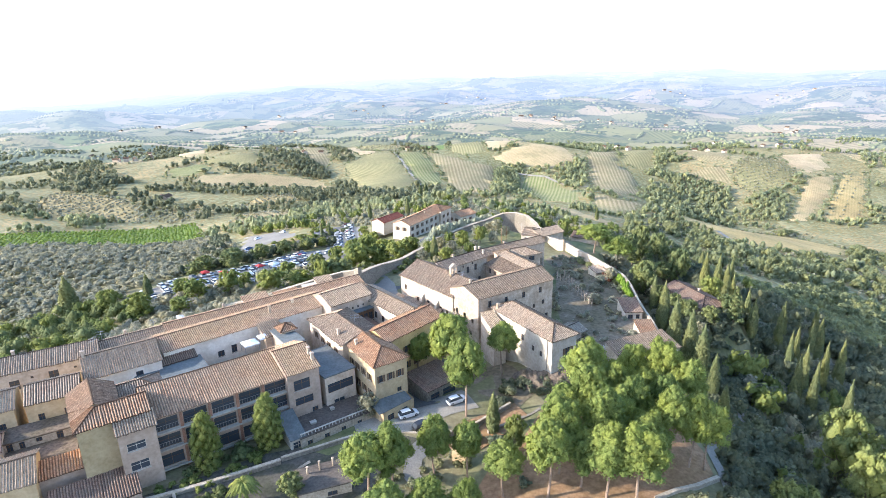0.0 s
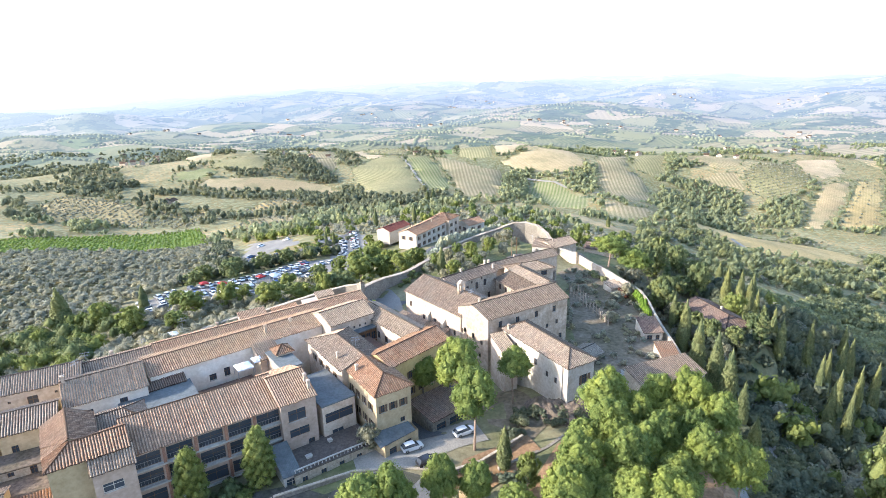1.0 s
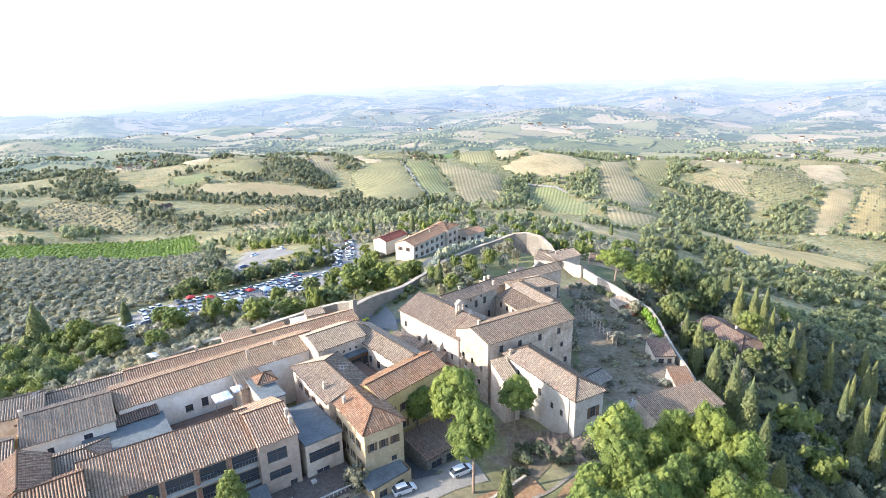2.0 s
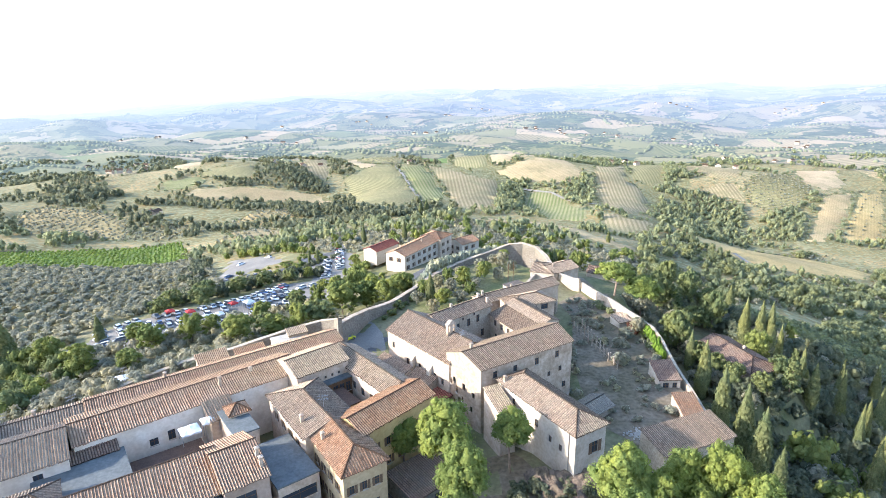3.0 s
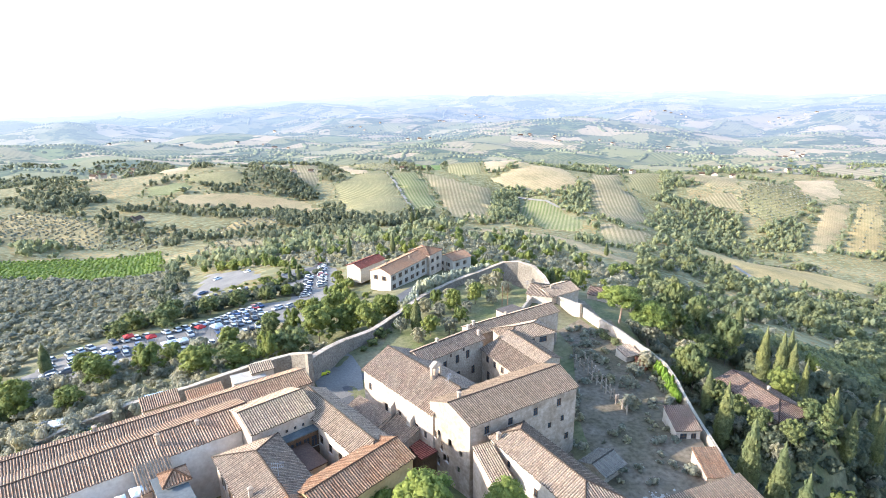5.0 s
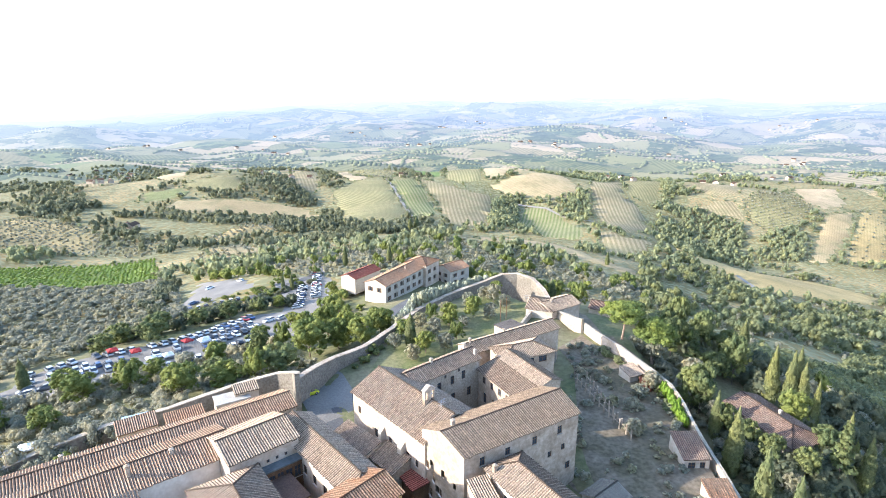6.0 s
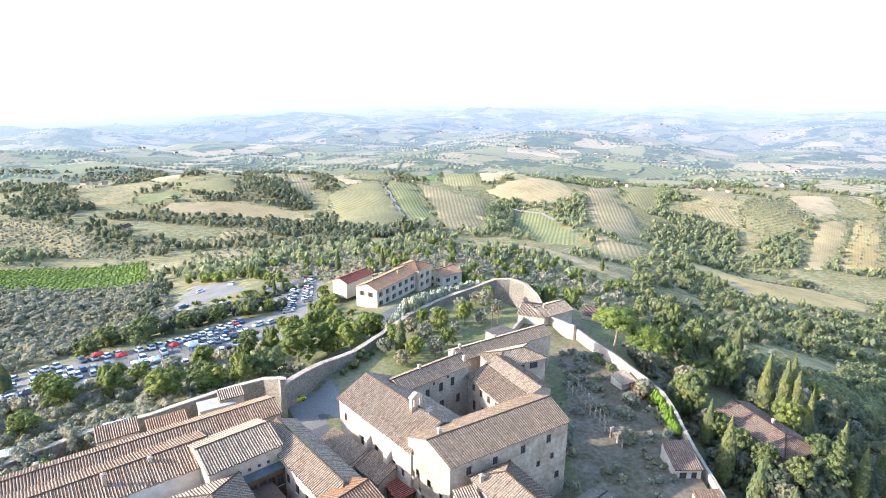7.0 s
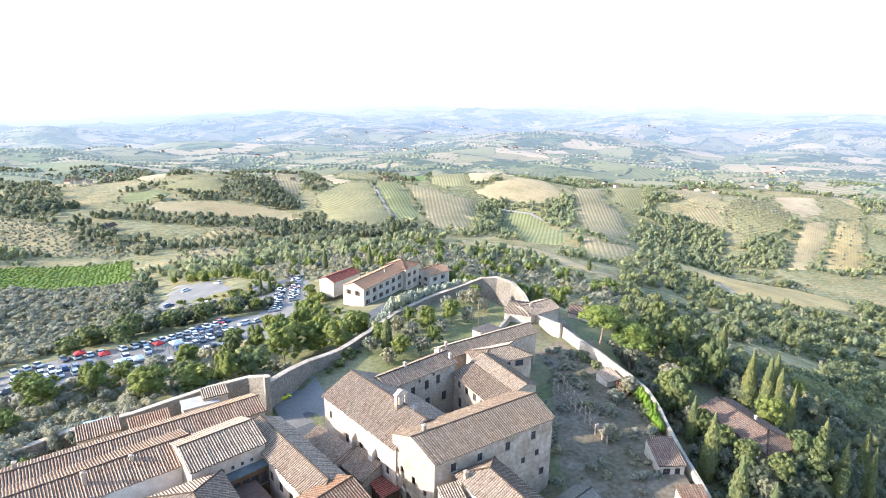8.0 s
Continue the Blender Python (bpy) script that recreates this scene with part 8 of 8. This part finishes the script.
def palm(x, y, h):
    """A date palm: rough trunk and a head of arching fronds."""
    root = new("palm_tree")
    tagged(root, "date palm with arching green fronds below the terrace", "palm tree")
    root.matrix_basis = Matrix.Translation((x, y, float(land(x, y))))
    s = Soup()
    for i in range(6):
        s.tube((0, 0, h * i / 6 - 0.1), (0, 0, h * (i + 1) / 6), 0.34 + 0.04 * (i % 2), 8, 0.28)
    part("trunk", s.mesh("trunk", BARK), root)
    rng = random.Random(4)
    for k in range(34):
        a, lift = k * 2.4, rng.uniform(0.1, 1.1)
        f = Soup()
        pts = []
        for i in range(7):
            t = i / 6
            r = 3.0 * t * math.cos(lift * 0.7)
            pts.append(Vector((r * math.cos(a), r * math.sin(a), h + 2.0 * lift * t - 2.6 * t * t)))
        side = Vector((-math.sin(a), math.cos(a), 0))
        for p, q in zip(pts, pts[1:]):
            for sg in (-1, 1):
                w = 0.5 * (1 - abs(2 * pts.index(p) / 6 - 0.8))
                f.quad(p, q, q + side * sg * w - Vector((0, 0, 0.2)), p + side * sg * w - Vector((0, 0, 0.2)))
        part("frond", f.mesh("frond", LEAF_GREEN), root)


palm(-33.5, 75.4, 4.0)

# aerials on the roofs
def aerial(x, y, z, h, turn):
    root = new("tv_aerial")
    tagged(root, "thin metal television aerial on a roof", "aerial")
    root.matrix_basis = pose(x, y, z, 0, 0, turn)
    s = Soup()
    s.tube((0, 0, -0.8), (0, 0, h), 0.035, 5)
    part("mast", s.mesh("mast", METAL), root)
    for k, zz in enumerate((h - 0.1, h - 0.7)):
        b = Soup()
        b.tube((-0.9, 0, zz), (0.9, 0, zz), 0.025, 4)
        for i in range(7):
            b.tube((-0.8 + 0.26 * i, -0.35, zz), (-0.8 + 0.26 * i, 0.35, zz), 0.018, 4)
        part("antenna", b.mesh("antenna", METAL), root)


aerial(-74.5, 110.5, 6.6, 2.6, 20)
aerial(-66.2, 116.6, 6.6, 2.4, 60)
aerial(-72.0, 104.0, 8.6, 2.4, 70)
aerial(-60.8, 124.0, 7.8, 2.6, 40)
aerial(-20.5, 113.4, 8.6, 2.2, 10)
aerial(3.5, 137.0, 9.0, 2.4, 60)
aerial(27.0, 205.5, 2.4, 2.0, 30)

# tall dark poles in the orchard
for x, y, h in ((19.5, 203.0, 7.5), (21.5, 206.5, 7.0)):
    root = new("pole")
    tagged(root, "slim dark pole standing in the orchard", "pole", "orchard poles")
    s = Soup()
    z = float(land(x, y))
    s.tube((x, y, z - 0.3), (x, y, z + h), 0.11, 6)
    part("shaft", s.mesh("shaft", WOOD), root)

# ---- far farmsteads and villages, too many and too small to count ----
def far_homes():
    g = np.random.default_rng(61)
    w, r = Soup(), Soup()
    spots = [(-230, 860, 4, 30), (-60, 905, 3, 18), (400, 900, 4, 40), (270, 925, 3, 25), (-430, 800, 4, 30), (-280, 560, 2, 14), (-560, 1000, 5, 40), (560, 1000, 3, 40), (600, 940, 2, 20), (-90, 1750, 5, 40), (230, 1600, 7, 60), (330, 1500, 4, 40), (520, 1450, 4, 40), (760, 1300, 5, 50), (980, 1700, 4, 60), (40, 2200, 6, 60), (480, 2300, 6, 80), (-420, 1500, 4, 40), (-700, 1500, 4, 50), (-300, 2100, 5, 60), (820, 2300, 5, 70), (1200, 2100, 4, 60), (180, 2700, 6, 80), (-650, 2300, 4, 60)]
    for cx, cy, n, sd in spots:
        for _ in range(n):
            x, y = cx + g.normal() * sd, cy + g.normal() * sd * 0.5
            z = float(land(x, y))
            L, W, h, a = g.uniform(6, 12), g.uniform(5, 8), g.uniform(3, 5.5), g.uniform(0, 3.14)
            m = pose(x, y, z, 0, 0, math.degrees(a))
            P = lambda px, py, pz: tuple(m @ Vector((px, py, pz)))
            w.quad(P(0, 0, -3), P(L, 0, -3), P(L, 0, h), P(0, 0, h))
            w.quad(P(L, W, -3), P(0, W, -3), P(0, W, h), P(L, W, h))
            w.quad(P(0, W, -3), P(0, 0, -3), P(0, 0, h), P(0, W / 2, h + 2), P(0, W, h))
            w.quad(P(L, 0, -3), P(L, W, -3), P(L, W, h), P(L, W / 2, h + 2), P(L, 0, h))
            r.quad(P(-0.4, -0.5, h - 0.2), P(L + 0.4, -0.5, h - 0.2), P(L + 0.4, W / 2, h + 2.1), P(-0.4, W / 2, h + 2.1))
            r.quad(P(L + 0.4, W + 0.5, h - 0.2), P(-0.4, W + 0.5, h - 0.2), P(-0.4, W / 2, h + 2.1), P(L + 0.4, W / 2, h + 2.1))
    root = new("far_farmsteads")
    tagged(root, "far pale farmsteads and hamlets on the hills", "farmsteads", kind="stuff")
    part("wall", w.mesh("wall", PLASTER), root)
    part("roof", r.mesh("roof", ROOF_WARM), root)


far_homes()


# rough rock and rubble below the convent wing
def rock_bank():
    u, v = np.meshgrid(np.linspace(0, 1, 46), np.linspace(0, 1, 26))
    x = 13.0 + 16.0 * u + 1.0 * v
    y = 111.5 - 2.5 * np.sin(3.0 * u) - 6.5 * v
    edge = np.minimum(1, 6 * np.minimum(np.minimum(u, 1 - u), 1 - v))
    bumps = np.array([[noise.noise((a * 0.5, b * 0.5, 0.7)) + 0.6 * noise.noise((a * 1.3, b * 1.3, 3.7)) for a, b in zip(ra, rb)] for ra, rb in zip(x, y)])
    z = land(x, y) - 0.4 + edge * (2.2 * (1 - v) ** 1.3 + 0.5 + 0.9 * bumps)
    ob = sheet("rock_bank", x, y, z, BANK, "rough brown rock and rubble below the convent wing", "rock")
    ob.data.polygons.foreach_set("use_smooth", [False] * len(ob.data.polygons))


rock_bank()
rubble_rng = random.Random(12)
rubble = Soup()
for _ in range(190):
    x, y = rubble_rng.gauss(37.6, 1.5), rubble_rng.gauss(122.4, 1.0)
    z, r = float(land(x, y)), rubble_rng.uniform(0.12, 0.42)
    pts = [Vector((rubble_rng.uniform(0.7, 1.2) * r * math.cos(a), rubble_rng.uniform(0.7, 1.2) * r * math.sin(a), 0)) for a in np.linspace(0, 5.2, 6)]
    top = [q * 0.6 + Vector((0, 0, r * rubble_rng.uniform(0.6, 1.0))) for q in pts]
    o = Vector((x, y, z - 0.05))
    rubble.quad(*[o + q for q in top])
    for k in range(6):
        rubble.quad(o + pts[k], o + pts[(k + 1) % 6], o + top[(k + 1) % 6], o + top[k])
tagged(new("rubble", rubble.mesh("rubble", CONCRETE)), "pale heap of rubble stones beside the ruined store", "rubble", kind="stuff")

CLOTH_RED = two_scale("red tent cloth", (0.36, 0.03, 0.03), (0.46, 0.05, 0.045), 2.0, 0.5, rough=0.7)
CLOTH_SAND = two_scale("sand-coloured tent cloth", (0.44, 0.37, 0.29), (0.55, 0.47, 0.38), 2.0, 0.5, rough=0.7)
for x, y, turn, word in TENTS:
    cloth = {"red": CLOTH_RED, "white": CLOTH_WHITE, "sand-coloured": CLOTH_SAND}[word]
    z = float(land(x, y))
    canopy(f"{word} cloth market tent in the car park", (x, y), turn, 2.8, 2.6, z + 2.1, z - 0.1, cloth, 0.7)
